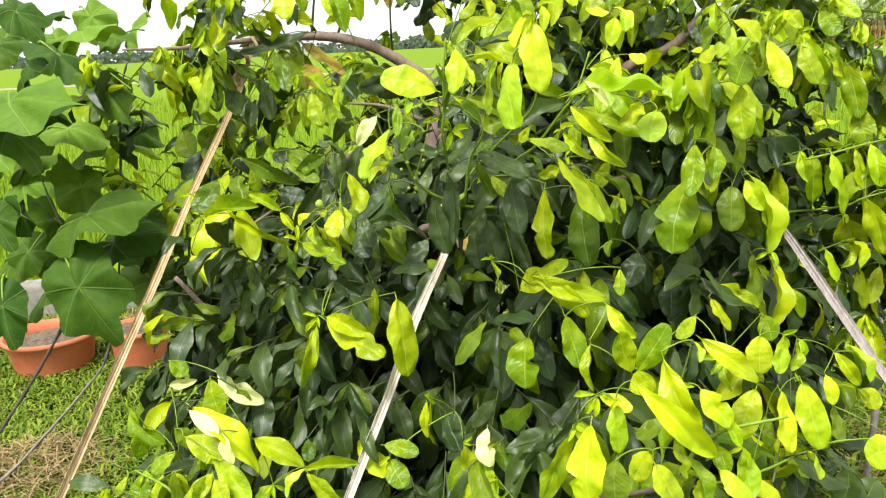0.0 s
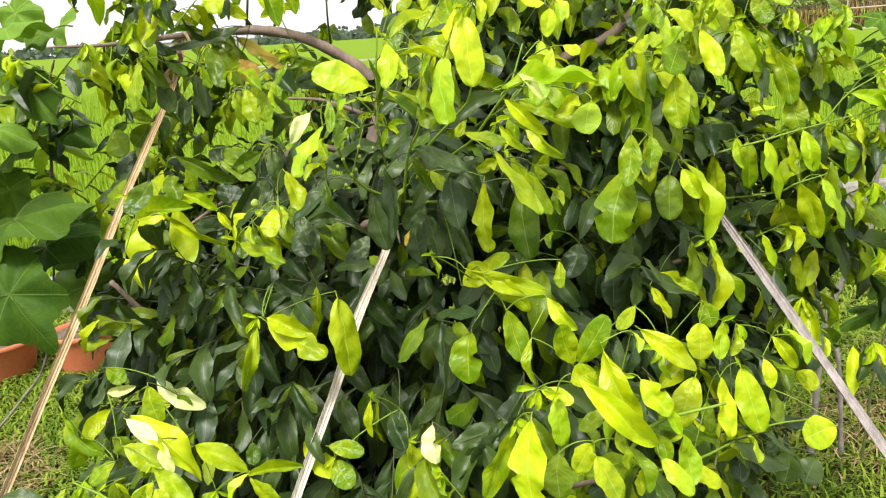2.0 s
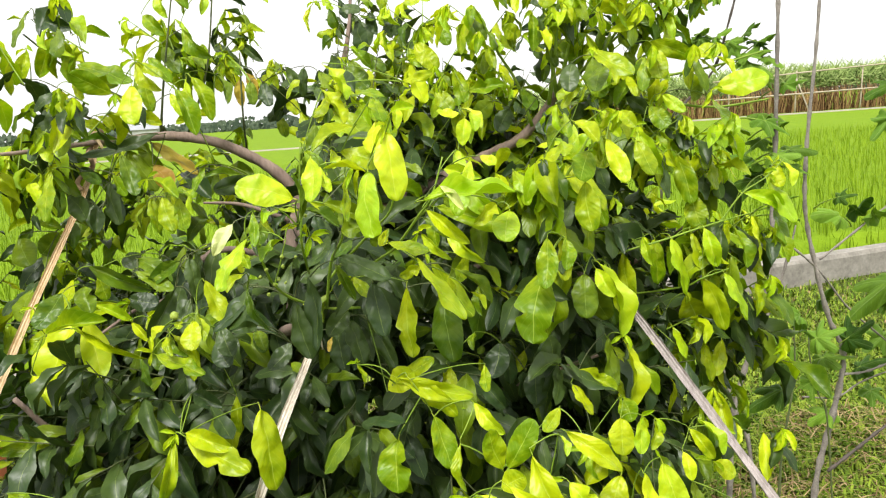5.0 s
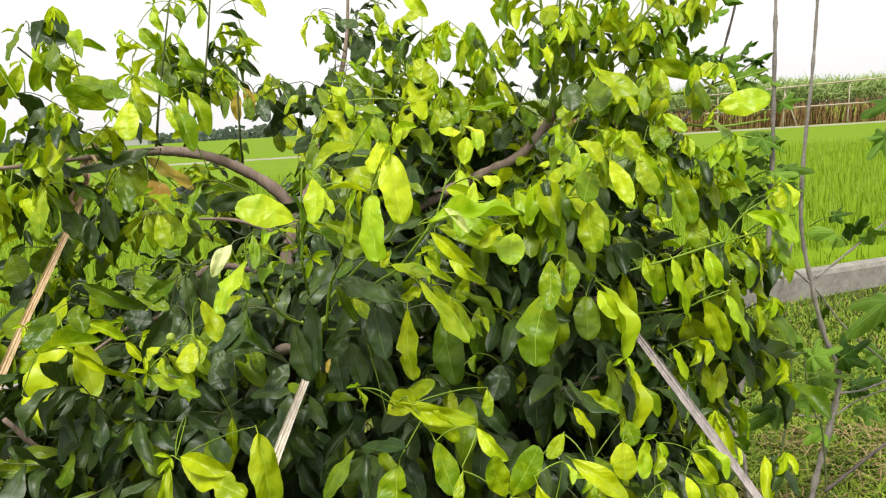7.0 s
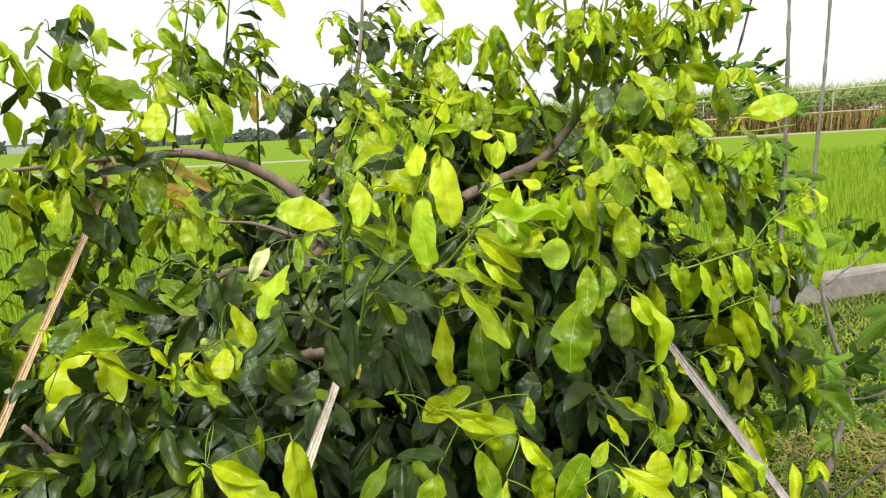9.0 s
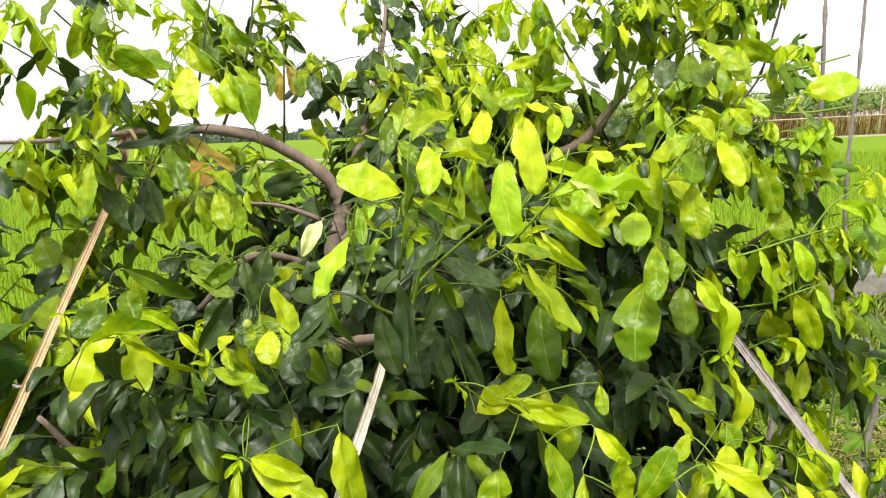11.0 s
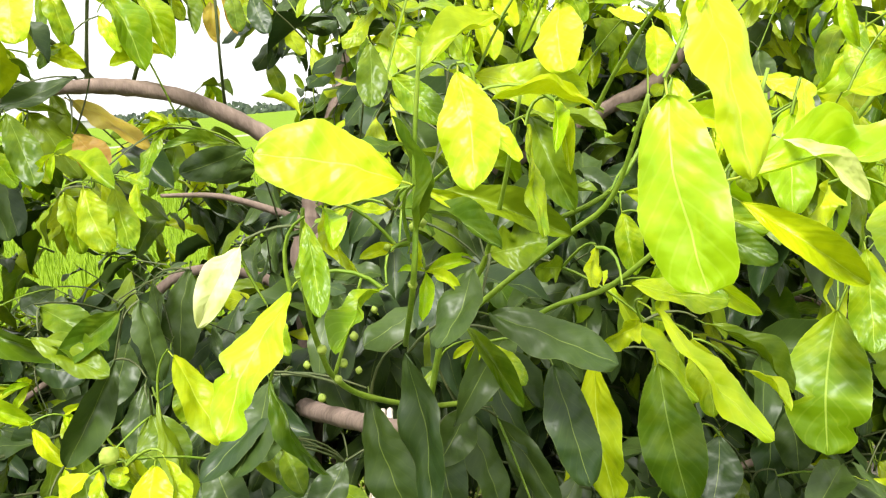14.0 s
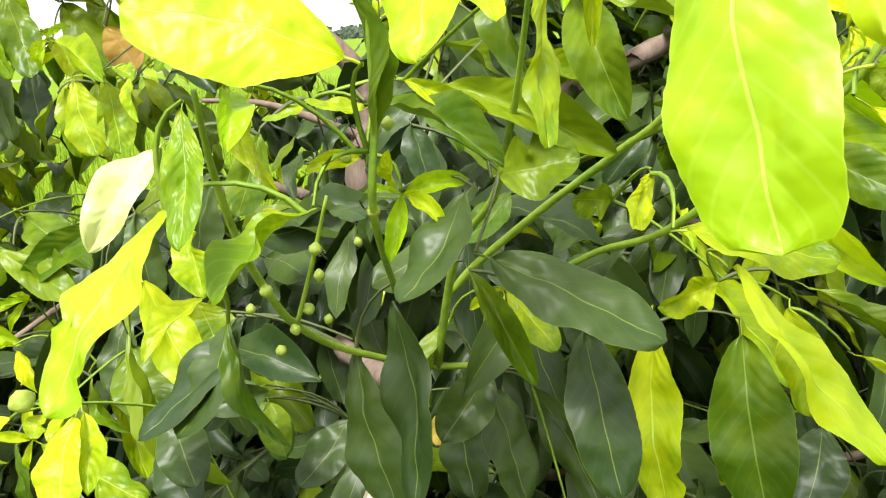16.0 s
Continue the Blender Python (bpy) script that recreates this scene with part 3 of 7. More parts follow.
def hero(base, tip, width, tone, kind):
    """One large leaf, from its stalk to its tip."""
    STALKS.append((Vector(base), Vector(tip), tone))
    key = (kind, tone)
    if key not in leaf_meshes:
        verts, faces, uv = NEAR[kind]
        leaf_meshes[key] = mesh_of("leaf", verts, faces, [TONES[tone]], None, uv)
    jitter = Vector((PICK.uniform(-1.0, 1.0), -0.75, 0.45 + PICK.uniform(-0.4, 0.5)))
    part("leaf", leaf_meshes[key], CITRUS, {"p": "pale whitish curled leaf", "o": "fading orange leaf"}.get(tone, ""), leaf_frame(base, tip, width, jitter))


part("trunk", tube("trunk", [(-0.07, 2.54, -0.05, 0.048), (-0.066, 2.52, 0.28, 0.038), (-0.045, 2.48, 0.7, 0.032), (-0.005, 2.47, 0.98, 0.028), (0.022, 2.47, 1.14, 0.026), (0.030, 2.465, 1.30, 0.024), (0.050, 2.46, 1.36, 0.022), (0.052, 2.46, 1.395, 0.017)], BARK, 14, 8, 0.08), CITRUS)
BOUGHS = [
    ([(0.046, 2.46, 1.34, 0.017), (0.050, 2.458, 1.385, 0.0165), (0.042, 2.455, 1.428, 0.016), (0.012, 2.45, 1.472, 0.0148), (-0.050, 2.44, 1.52, 0.0132), (-0.135, 2.42, 1.565, 0.0122), (-0.225, 2.40, 1.585, 0.0112), (-0.29, 2.37, 1.586, 0.0090), (-0.385, 2.335, 1.584, 0.0070), (-0.463, 2.27, 1.577, 0.0055), (-0.53, 2.20, 1.572, 0.0042), (-0.62, 2.13, 1.574, 0.002)], BARK),
    ([(0.020, 2.465, 1.20, 0.013), (-0.015, 2.46, 1.242, 0.0105), (-0.055, 2.45, 1.268, 0.0092), (-0.116, 2.42, 1.293, 0.0085), (-0.171, 2.40, 1.291, 0.0078), (-0.225, 2.37, 1.249, 0.0072), (-0.276, 2.33, 1.197, 0.006), (-0.33, 2.29, 1.19, 0.005), (-0.42, 2.24, 1.14, 0.003)], BARK),
    ([(0.0, 2.47, 1.04, 0.016), (0.010, 2.22, 1.12, 0.0125), (0.060, 2.02, 1.176, 0.011), (0.098, 1.90, 1.209, 0.0095), (0.110, 1.86, 1.222, 0.0075)], BARK),
    ([(0.042, 2.46, 1.315, 0.020), (0.10, 2.455, 1.338, 0.018), (0.225, 2.45, 1.354, 0.017), (0.33, 2.45, 1.39, 0.016), (0.455, 2.45, 1.446, 0.0140), (0.55, 2.45, 1.484, 0.0132), (0.62, 2.445, 1.512, 0.0125), (0.668, 2.44, 1.55, 0.0118), (0.722, 2.44, 1.612, 0.0105), (0.738, 2.42, 1.64, 0.009)], BARK),
    ([(0.040, 2.458, 1.345, 0.007), (-0.006, 2.44, 1.37, 0.006), (-0.089, 2.42, 1.406, 0.0045), (-0.17, 2.38, 1.42, 0.003)], BARK),
    ([(0.03, 2.48, 1.30, 0.018), (0.10, 2.66, 1.50, 0.015), (0.17, 2.85, 1.70, 0.010), (0.22, 2.98, 1.90, 0.006), (0.24, 3.02, 2.15, 0.003)], BARK),
    ([(0.02, 2.50, 0.75, 0.014), (0.25, 2.34, 0.85, 0.009), (0.5, 2.15, 0.95, 0.007), (0.72, 2.05, 1.05, 0.004)], BARK),
    ([(0.02, 2.50, 0.55, 0.014), (0.2, 2.1, 0.60, 0.009), (0.35, 1.72, 0.72, 0.006), (0.45, 1.47, 0.88, 0.004)], BARK),
    ([(0.30, 2.50, 1.12, 0.010), (0.52, 2.42, 1.20, 0.008), (0.66, 2.22, 1.22, 0.006), (0.735, 2.0, 1.20, 0.0048), (0.745, 1.945, 1.19, 0.004)], BARK),
    ([(0.0, 2.52, 0.6, 0.014), (-0.25, 2.3, 0.75, 0.013), (-0.45, 2.1, 0.95, 0.008), (-0.52, 2.02, 1.08, 0.005)], BARK),
    ([(0.0, 2.52, 0.4, 0.014), (-0.15, 2.1, 0.5, 0.012), (-0.3, 1.75, 0.62, 0.007), (-0.38, 1.62, 0.68, 0.004)], BARK),
    ([(0.03, 2.50, 0.9, 0.014), (0.45, 2.55, 1.0, 0.010), (0.85, 2.4, 1.15, 0.007), (1.05, 2.25, 1.32, 0.004)], BARK),
]
for i, (pts, mat) in enumerate(BOUGHS):
    part("branch", tube("branch", pts, mat, 10, 7, 0.07, seed=i, nodes=0.05), CITRUS)

SHOOTS = [
    [(-0.26, 2.52, 1.585, 0.005), (-0.31, 2.46, 1.66, 0.004), (-0.42, 2.36, 1.74, 0.003), (-0.50, 2.29, 1.83, 0.002)],
    [(-0.28, 2.50, 1.585, 0.004), (-0.25, 2.47, 1.72, 0.003), (-0.20, 2.46, 1.95, 0.002)],
    [(-0.22, 2.55, 1.59, 0.004), (-0.15, 2.52, 1.75, 0.003), (-0.11, 2.52, 1.98, 0.002)],
    [(-0.33, 2.45, 1.585, 0.004), (-0.45, 2.40, 1.66, 0.003), (-0.62, 2.34, 1.78, 0.002)],
    [(-0.08, 2.58, 1.54, 0.003), (-0.07, 2.50, 1.62, 0.0025), (-0.06, 2.48, 1.78, 0.002)],
    [(0.72, 2.38, 1.62, 0.006), (0.69, 2.34, 1.80, 0.004), (0.66, 2.32, 2.02, 0.002)],
    [(0.72, 2.38, 1.62, 0.006), (0.76, 2.33, 1.80, 0.004), (0.80, 2.30, 2.05, 0.002)],
    [(0.73, 2.37, 1.63, 0.006), (0.84, 2.33, 1.74, 0.004), (0.95, 2.28, 1.88, 0.003), (1.02, 2.22, 1.98, 0.002)],
    [(0.72, 2.38, 1.60, 0.005), (0.88, 2.34, 1.64, 0.004), (1.04, 2.24, 1.66, 0.003), (1.16, 2.18, 1.69, 0.002)],
    [(0.116, 1.74, 1.34, 0.0022), (0.116, 1.64, 1.409, 0.0020), (0.121, 1.63, 1.456, 0.0019), (0.123, 1.62, 1.50, 0.0016), (0.13, 1.61, 1.56, 0.0012)],
    [(0.197, 1.82, 1.254, 0.0029), (0.137, 1.80, 1.263, 0.0027), (0.081, 1.76, 1.295, 0.0026), (0.058, 1.72, 1.328, 0.0024), (0.051, 1.69, 1.358, 0.0023), (0.047, 1.66, 1.392, 0.0022), (0.047, 1.63, 1.434, 0.0019), (0.052, 1.60, 1.473, 0.0014)],
    [(0.058, 1.72, 1.328, 0.0016), (0.073, 1.71, 1.369, 0.0014), (0.086, 1.70, 1.408, 0.0010)],
    [(0.137, 1.80, 1.263, 0.0029), (0.154, 1.76, 1.353, 0.0027), (0.177, 1.72, 1.397, 0.0024), (0.185, 1.69, 1.438, 0.0020), (0.189, 1.67, 1.466, 0.0016), (0.195, 1.63, 1.53, 0.0012)],
    [(0.150, 1.79, 1.32, 0.0026), (0.168, 1.78, 1.342, 0.0026), (0.209, 1.74, 1.386, 0.0024), (0.242, 1.70, 1.421, 0.0022), (0.263, 1.66, 1.452, 0.0019), (0.275, 1.62, 1.52, 0.0014)],
    [(0.209, 1.77, 1.33, 0.0026), (0.239, 1.74, 1.356, 0.0024), (0.266, 1.68, 1.383, 0.0023), (0.302, 1.62, 1.438, 0.0020), (0.324, 1.60, 1.47, 0.0017), (0.345, 1.60, 1.53, 0.0012)],
    [(0.70, 2.387, 1.60, 0.006), (0.715, 2.36, 1.72, 0.0045), (0.725, 2.34, 1.86, 0.0035), (0.74, 2.33, 2.02, 0.002)],
    [(0.735, 2.37, 1.64, 0.005), (0.80, 2.34, 1.70, 0.004), (0.90, 2.31, 1.80, 0.003), (0.93, 2.30, 1.95, 0.002)],
    [(0.66, 2.41, 1.55, 0.005), (0.62, 2.38, 1.66, 0.004), (0.57, 2.36, 1.74, 0.003), (0.53, 2.35, 1.83, 0.002)],
    [(0.735, 2.37, 1.62, 0.005), (0.90, 2.30, 1.60, 0.004), (1.05, 2.22, 1.57, 0.003), (1.16, 2.16, 1.58, 0.002)],
    [(0.45, 1.45, 0.90, 0.004), (0.50, 1.44, 0.98, 0.003), (0.60, 1.42, 1.02, 0.002)],
    [(0.50, 2.15, 1.16, 0.0036), (0.667, 2.06, 1.245, 0.0030), (0.778, 2.05, 1.275, 0.0026), (0.863, 2.04, 1.295, 0.0024), (0.957, 2.05, 1.315, 0.0021), (1.11, 2.07, 1.342, 0.0012)],
    [(0.957, 2.05, 1.315, 0.0022), (0.994, 2.06, 1.32, 0.0021), (1.046, 2.06, 1.379, 0.0019), (1.097, 2.05, 1.413, 0.0016), (1.146, 2.06, 1.451, 0.0010)],
    [(0.28, 2.05, 1.36, 0.0030), (0.342, 1.90, 1.417, 0.0026), (0.387, 1.89, 1.474, 0.0020), (0.414, 1.88, 1.51, 0.0013)],
    [(0.80, 2.12, 1.16, 0.0028), (0.90, 2.04, 1.186, 0.0022), (0.927, 2.0, 1.211, 0.0018), (0.987, 2.0, 1.227, 0.0011)],
    [(-0.50, 2.12, 1.12, 0.0030), (-0.423, 2.05, 1.182, 0.0025), (-0.363, 2.0, 1.229, 0.0021), (-0.342, 2.02, 1.259, 0.0017), (-0.30, 2.01, 1.25, 0.0012)],
    [(0.55, 2.2, 1.30, 0.005), (0.58, 1.98, 1.38, 0.004), (0.62, 1.90, 1.47, 0.003), (0.66, 1.88, 1.54, 0.002)],
    [(0.45, 1.46, 0.88, 0.0026), (0.60, 1.56, 0.85, 0.0022), (0.74, 1.64, 0.86, 0.0018), (0.86, 1.70, 0.84, 0.0012)],
    [(-0.38, 1.62, 0.68, 0.004), (-0.42, 1.66, 0.76, 0.003), (-0.50, 1.68, 0.80, 0.002)],
]
for i, pts in enumerate(SHOOTS):
    part("shoot", tube("shoot", pts, GREEN_STEM if i > 4 else TWIG, 6, 5, 0.05, seed=50 + i), CITRUS)

# shoots nearest the path
hero((0.112, 1.609, 1.482), (0.028, 1.599, 1.507), 0.050, "y", 0)
hero((0.146, 1.578, 1.542), (0.143, 1.542, 1.481), 0.036, "y", 4)
hero((0.228, 1.488, 1.522), (0.228, 1.452, 1.434), 0.042, "y", 6)
hero((0.005, 1.686, 1.441), (-0.025, 1.651, 1.397), 0.023, "p", 3)
hero((0.040, 1.583, 1.429), (-0.004, 1.548, 1.359), 0.036, "y", 2)
hero((0.053, 1.578, 1.467), (0.056, 1.543, 1.422), 0.016, "l", 4)
hero((0.093, 1.591, 1.422), (0.061, 1.556, 1.397), 0.020, "l", 5)
hero((0.160, 1.655, 1.413), (0.126, 1.620, 1.372), 0.033, "d", 4)
hero((0.171, 1.669, 1.376), (0.252, 1.634, 1.339), 0.038, "d", 0)
hero((0.117, 1.735, 1.335), (0.119, 1.700, 1.211), 0.039, "d", 4)
hero((0.085, 1.770, 1.288), (0.108, 1.734, 1.190), 0.046, "d", 0)
hero((0.223, 1.698, 1.322), (0.236, 1.662, 1.237), 0.039, "d", 0)
hero((0.283, 1.783, 1.291), (0.285, 1.748, 1.171), 0.041, "l", 2)
hero((0.016, 1.772, 1.318), (-0.055, 1.737, 1.252), 0.039, "d", 4)
hero((0.012, 1.698, 1.355), (-0.011, 1.662, 1.333), 0.018, "l", 1)
hero((0.007, 1.758, 1.320), (0.045, 1.722, 1.249), 0.018, "m", 1)
hero((0.252, 1.605, 1.401), (0.314, 1.595, 1.387), 0.028, "l", 4)
hero((0.297, 1.678, 1.360), (0.372, 1.642, 1.261), 0.030, "y", 4)
hero((0.308, 1.658, 1.404), (0.352, 1.622, 1.365), 0.016, "y", 1)
hero((0.313, 1.578, 1.452), (0.373, 1.542, 1.401), 0.022, "l", 1)
hero((0.315, 1.658, 1.429), (0.364, 1.622, 1.401), 0.025, "m", 4)
hero((0.384, 1.638, 1.498), (0.362, 1.602, 1.436), 0.033, "y", 0)
hero((0.392, 1.638, 1.518), (0.378, 1.602, 1.478), 0.020, "y", 4)
hero((0.193, 1.618, 1.508), (0.192, 1.582, 1.444), 0.018, "l", 4)
hero((0.157, 1.588, 1.527), (0.172, 1.552, 1.493), 0.016, "y", 4)
hero((0.227, 1.585, 1.515), (0.163, 1.575, 1.526), 0.012, "l", 1)
hero((0.206, 1.598, 1.522), (0.195, 1.562, 1.494), 0.008, "y", 1)
hero((0.215, 1.618, 1.520), (0.209, 1.582, 1.479), 0.008, "l", 1)
hero((0.178, 1.685, 1.416), (0.219, 1.675, 1.425), 0.036, "m", 5)
hero((0.118, 1.678, 1.456), (0.178, 1.642, 1.428), 0.018, "m", 1)
hero((0.133, 1.675, 1.468), (0.173, 1.665, 1.451), 0.011, "l", 1)
hero((0.113, 1.705, 1.453), (0.080, 1.695, 1.460), 0.012, "l", 4)
hero((0.081, 1.705, 1.458), (0.057, 1.695, 1.451), 0.014, "l", 4)
hero((0.061, 1.618, 1.471), (0.067, 1.582, 1.450), 0.014, "y", 1)
hero((0.066, 1.638, 1.469), (0.081, 1.602, 1.430), 0.013, "l", 1)
hero((0.054, 1.698, 1.443), (0.047, 1.662, 1.408), 0.022, "m", 4)
hero((0.110, 1.665, 1.433), (0.084, 1.655, 1.429), 0.010, "l", 1)
hero((0.367, 1.738, 1.325), (0.424, 1.702, 1.269), 0.019, "m", 1)
hero((0.388, 1.718, 1.288), (0.410, 1.682, 1.263), 0.010, "y", 1)
hero((0.161, 1.718, 1.356), (0.194, 1.682, 1.298), 0.016, "m", 1)
hero((0.188, 1.798, 1.315), (0.217, 1.762, 1.285), 0.023, "l", 4)
hero((0.307, 1.725, 1.338), (0.269, 1.715, 1.327), 0.023, "l", 5)
hero((0.356, 1.738, 1.313), (0.355, 1.702, 1.258), 0.033, "l", 4)
hero((0.116, 1.635, 1.440), (0.112, 1.625, 1.521), 0.010, "m", 1)
hero((-0.081, 1.718, 1.279), (-0.082, 1.682, 1.238), 0.037, "l", 0)
hero((-0.071, 1.708, 1.288), (-0.059, 1.672, 1.253), 0.014, "l", 1)
hero((0.019, 1.678, 1.398), (0.031, 1.642, 1.373), 0.019, "l", 5)
hero((0.148, 1.818, 1.291), (0.131, 1.782, 1.240), 0.024, "m", 1)
hero((0.153, 1.878, 1.212), (0.159, 1.842, 1.130), 0.048, "d", 0)
hero((0.208, 1.858, 1.220), (0.255, 1.822, 1.126), 0.035, "d", 4)
hero((-0.004, 1.858, 1.216), (0.018, 1.822, 1.186), 0.028, "m", 4)
hero((-0.006, 1.865, 1.227), (-0.057, 1.855, 1.215), 0.026, "d", 0)
hero((-0.068, 1.818, 1.213), (-0.043, 1.782, 1.175), 0.038, "d", 0)
hero((0.494, 2.018, 1.107), (0.497, 1.982, 1.022), 0.057, "d", 0)
hero((0.600, 2.018, 1.118), (0.563, 1.982, 1.029), 0.059, "d", 4)
hero((0.410, 1.858, 1.175), (0.403, 1.822, 1.152), 0.018, "l", 1)
hero((0.128, 1.665, 1.415), (0.124, 1.655, 1.437), 0.009, "l", 1)
hero((0.249, 1.745, 1.386), (0.224, 1.735, 1.390), 0.024, "m", 5)
hero((0.347, 1.645, 1.463), (0.355, 1.635, 1.448), 0.014, "m", 4)
hero((0.438, 1.678, 1.441), (0.393, 1.642, 1.415), 0.026, "l", 5)
hero((-0.221, 1.918, 1.337), (-0.147, 1.882, 1.305), 0.030, "m", 4)
hero((-0.136, 1.745, 1.269), (-0.155, 1.735, 1.249), 0.028, "l", 1)
hero((-0.103, 1.725, 1.279), (-0.108, 1.715, 1.268), 0.016, "l", 5)
hero((0.057, 1.898, 1.178), (0.016, 1.862, 1.138), 0.038, "d", 4)
hero((0.255, 1.678, 1.413), (0.239, 1.642, 1.394), 0.017, "l", 4)
hero((-0.132, 2.000, 1.475), (-0.109, 1.980, 1.467), 0.018, "l", 1)
hero((-0.182, 2.030, 1.466), (-0.159, 2.000, 1.401), 0.040, "l", 0)
hero((-0.153, 2.030, 1.463), (-0.138, 2.000, 1.402), 0.035, "l", 4)
hero((-0.126, 2.020, 1.468), (-0.118, 2.000, 1.428), 0.014, "y", 1)
hero((-0.207, 2.050, 1.502), (-0.144, 2.000, 1.465), 0.026, "l", 1)
hero((-0.294, 2.460, 1.570), (-0.185, 2.440, 1.487), 0.046, "o", 0)
hero((-0.266, 2.340, 1.520), (-0.228, 2.320, 1.466), 0.048, "o", 4)
hero((-0.146, 1.950, 1.348), (-0.198, 1.900, 1.310), 0.030, "m", 1)
# left side shoots
hero((-0.066, 1.950, 1.065), (-0.062, 1.930, 0.994), 0.023, "l", 1)
hero((-0.489, 2.300, 1.531), (-0.466, 2.250, 1.422), 0.051, "m", 0)
hero((-0.339, 2.400, 1.557), (-0.272, 2.360, 1.458), 0.053, "m", 0)
hero((-0.350, 2.380, 1.509), (-0.312, 2.350, 1.455), 0.030, "l", 1)
hero((-0.318, 2.450, 1.585), (-0.260, 2.420, 1.510), 0.042, "m", 1)
hero((-0.422, 2.300, 1.527), (-0.360, 2.280, 1.497), 0.030, "d", 1)
hero((-0.378, 2.340, 1.569), (-0.352, 2.320, 1.532), 0.021, "l", 1)
hero((-0.223, 2.100, 1.458), (-0.206, 2.070, 1.391), 0.032, "l", 0)
hero((-0.191, 2.100, 1.461), (-0.175, 2.070, 1.389), 0.030, "m", 1)
hero((-0.233, 2.100, 1.449), (-0.242, 2.080, 1.401), 0.022, "m", 1)
hero((-0.176, 2.080, 1.467), (-0.164, 2.060, 1.408), 0.018, "l", 1)
hero((-0.371, 2.340, 1.474), (-0.349, 2.300, 1.391), 0.040, "d", 0)
hero((-0.384, 2.360, 1.484), (-0.345, 2.330, 1.452), 0.025, "d", 0)
hero((-0.416, 2.320, 1.482), (-0.446, 2.280, 1.413), 0.036, "d", 0)
hero((-0.413, 2.300, 1.457), (-0.386, 2.260, 1.382), 0.037, "d", 0)
hero((-0.303, 2.450, 1.425), (-0.320, 2.400, 1.396), 0.025, "m", 0)
hero((-0.237, 2.500, 1.490), (-0.153, 2.400, 1.428), 0.051, "d", 1)
hero((-0.127, 2.500, 1.486), (-0.050, 2.450, 1.479), 0.039, "m", 1)
hero((-0.040, 2.550, 1.438), (-0.118, 2.500, 1.432), 0.039, "d", 0)
hero((-0.156, 2.500, 1.493), (-0.174, 2.450, 1.425), 0.036, "m", 1)
hero((-0.544, 2.450, 1.667), (-0.451, 2.400, 1.641), 0.046, "d", 0)
hero((-0.456, 2.400, 1.751), (-0.330, 2.360, 1.710), 0.058, "l", 2)
hero((-0.304, 2.430, 1.732), (-0.301, 2.400, 1.638), 0.042, "l", 0)
hero((-0.295, 2.420, 1.763), (-0.236, 2.400, 1.728), 0.030, "l", 0)
hero((-0.410, 2.400, 1.761), (-0.481, 2.400, 1.813), 0.037, "l", 1)
hero((-0.541, 2.400, 1.803), (-0.557, 2.380, 1.729), 0.033, "l", 1)
hero((-0.538, 2.400, 1.736), (-0.497, 2.400, 1.694), 0.015, "d", 1)
hero((-0.480, 2.400, 1.715), (-0.463, 2.400, 1.673), 0.019, "l", 4)
hero((-0.185, 2.420, 1.719), (-0.156, 2.380, 1.618), 0.044, "y", 3)
hero((-0.129, 2.500, 1.732), (-0.097, 2.450, 1.654), 0.023, "m", 1)
hero((-0.098, 2.500, 1.772), (-0.071, 2.480, 1.724), 0.025, "l", 2)
hero((-0.080, 2.600, 1.724), (-0.078, 2.580, 1.649), 0.030, "o", 1)
hero((-0.037, 2.600, 1.723), (-0.009, 2.580, 1.672), 0.026, "l", 4)
hero((0.001, 2.650, 1.721), (0.028, 2.600, 1.648), 0.039, "d", 5)
hero((-0.144, 2.650, 1.822), (-0.085, 2.600, 1.748), 0.042, "d", 0)
hero((0.177, 2.900, 1.799), (0.150, 2.880, 1.711), 0.040, "d", 0)
hero((0.209, 2.800, 1.767), (0.265, 2.760, 1.680), 0.046, "m", 0)
hero((0.218, 2.600, 1.783), (0.266, 2.580, 1.730), 0.031, "l", 1)
hero((0.230, 3.000, 1.923), (0.262, 2.980, 1.800), 0.054, "d", 0)
hero((0.331, 3.000, 1.923), (0.349, 2.980, 1.852), 0.032, "d", 5)
hero((0.228, 2.300, 1.628), (0.251, 2.250, 1.567), 0.034, "y", 1)
hero((0.154, 2.350, 1.532), (0.167, 2.300, 1.597), 0.035, "m", 1)
hero((0.097, 2.500, 1.509), (0.055, 2.450, 1.464), 0.033, "m", 2)
hero((0.132, 2.600, 1.551), (0.151, 2.550, 1.494), 0.033, "d", 3)
hero((0.077, 2.500, 1.624), (0.109, 2.480, 1.563), 0.029, "l", 1)
hero((-0.300, 2.420, 1.551), (-0.437, 2.380, 1.569), 0.028, "m", 1)
hero((-0.420, 2.360, 1.544), (-0.467, 2.300, 1.561), 0.033, "d", 0)
hero((-0.325, 2.420, 1.639), (-0.250, 2.400, 1.615), 0.034, "l", 1)
hero((-0.432, 2.380, 1.629), (-0.369, 2.360, 1.606), 0.030, "l", 1)
hero((-0.280, 2.400, 1.643), (-0.310, 2.380, 1.616), 0.019, "m", 3)
hero((-0.421, 2.400, 1.635), (-0.469, 2.360, 1.665), 0.029, "l", 4)
hero((-0.138, 2.450, 1.626), (-0.218, 2.400, 1.615), 0.031, "l", 5)
hero((-0.226, 2.420, 1.687), (-0.200, 2.400, 1.631), 0.025, "y", 0)
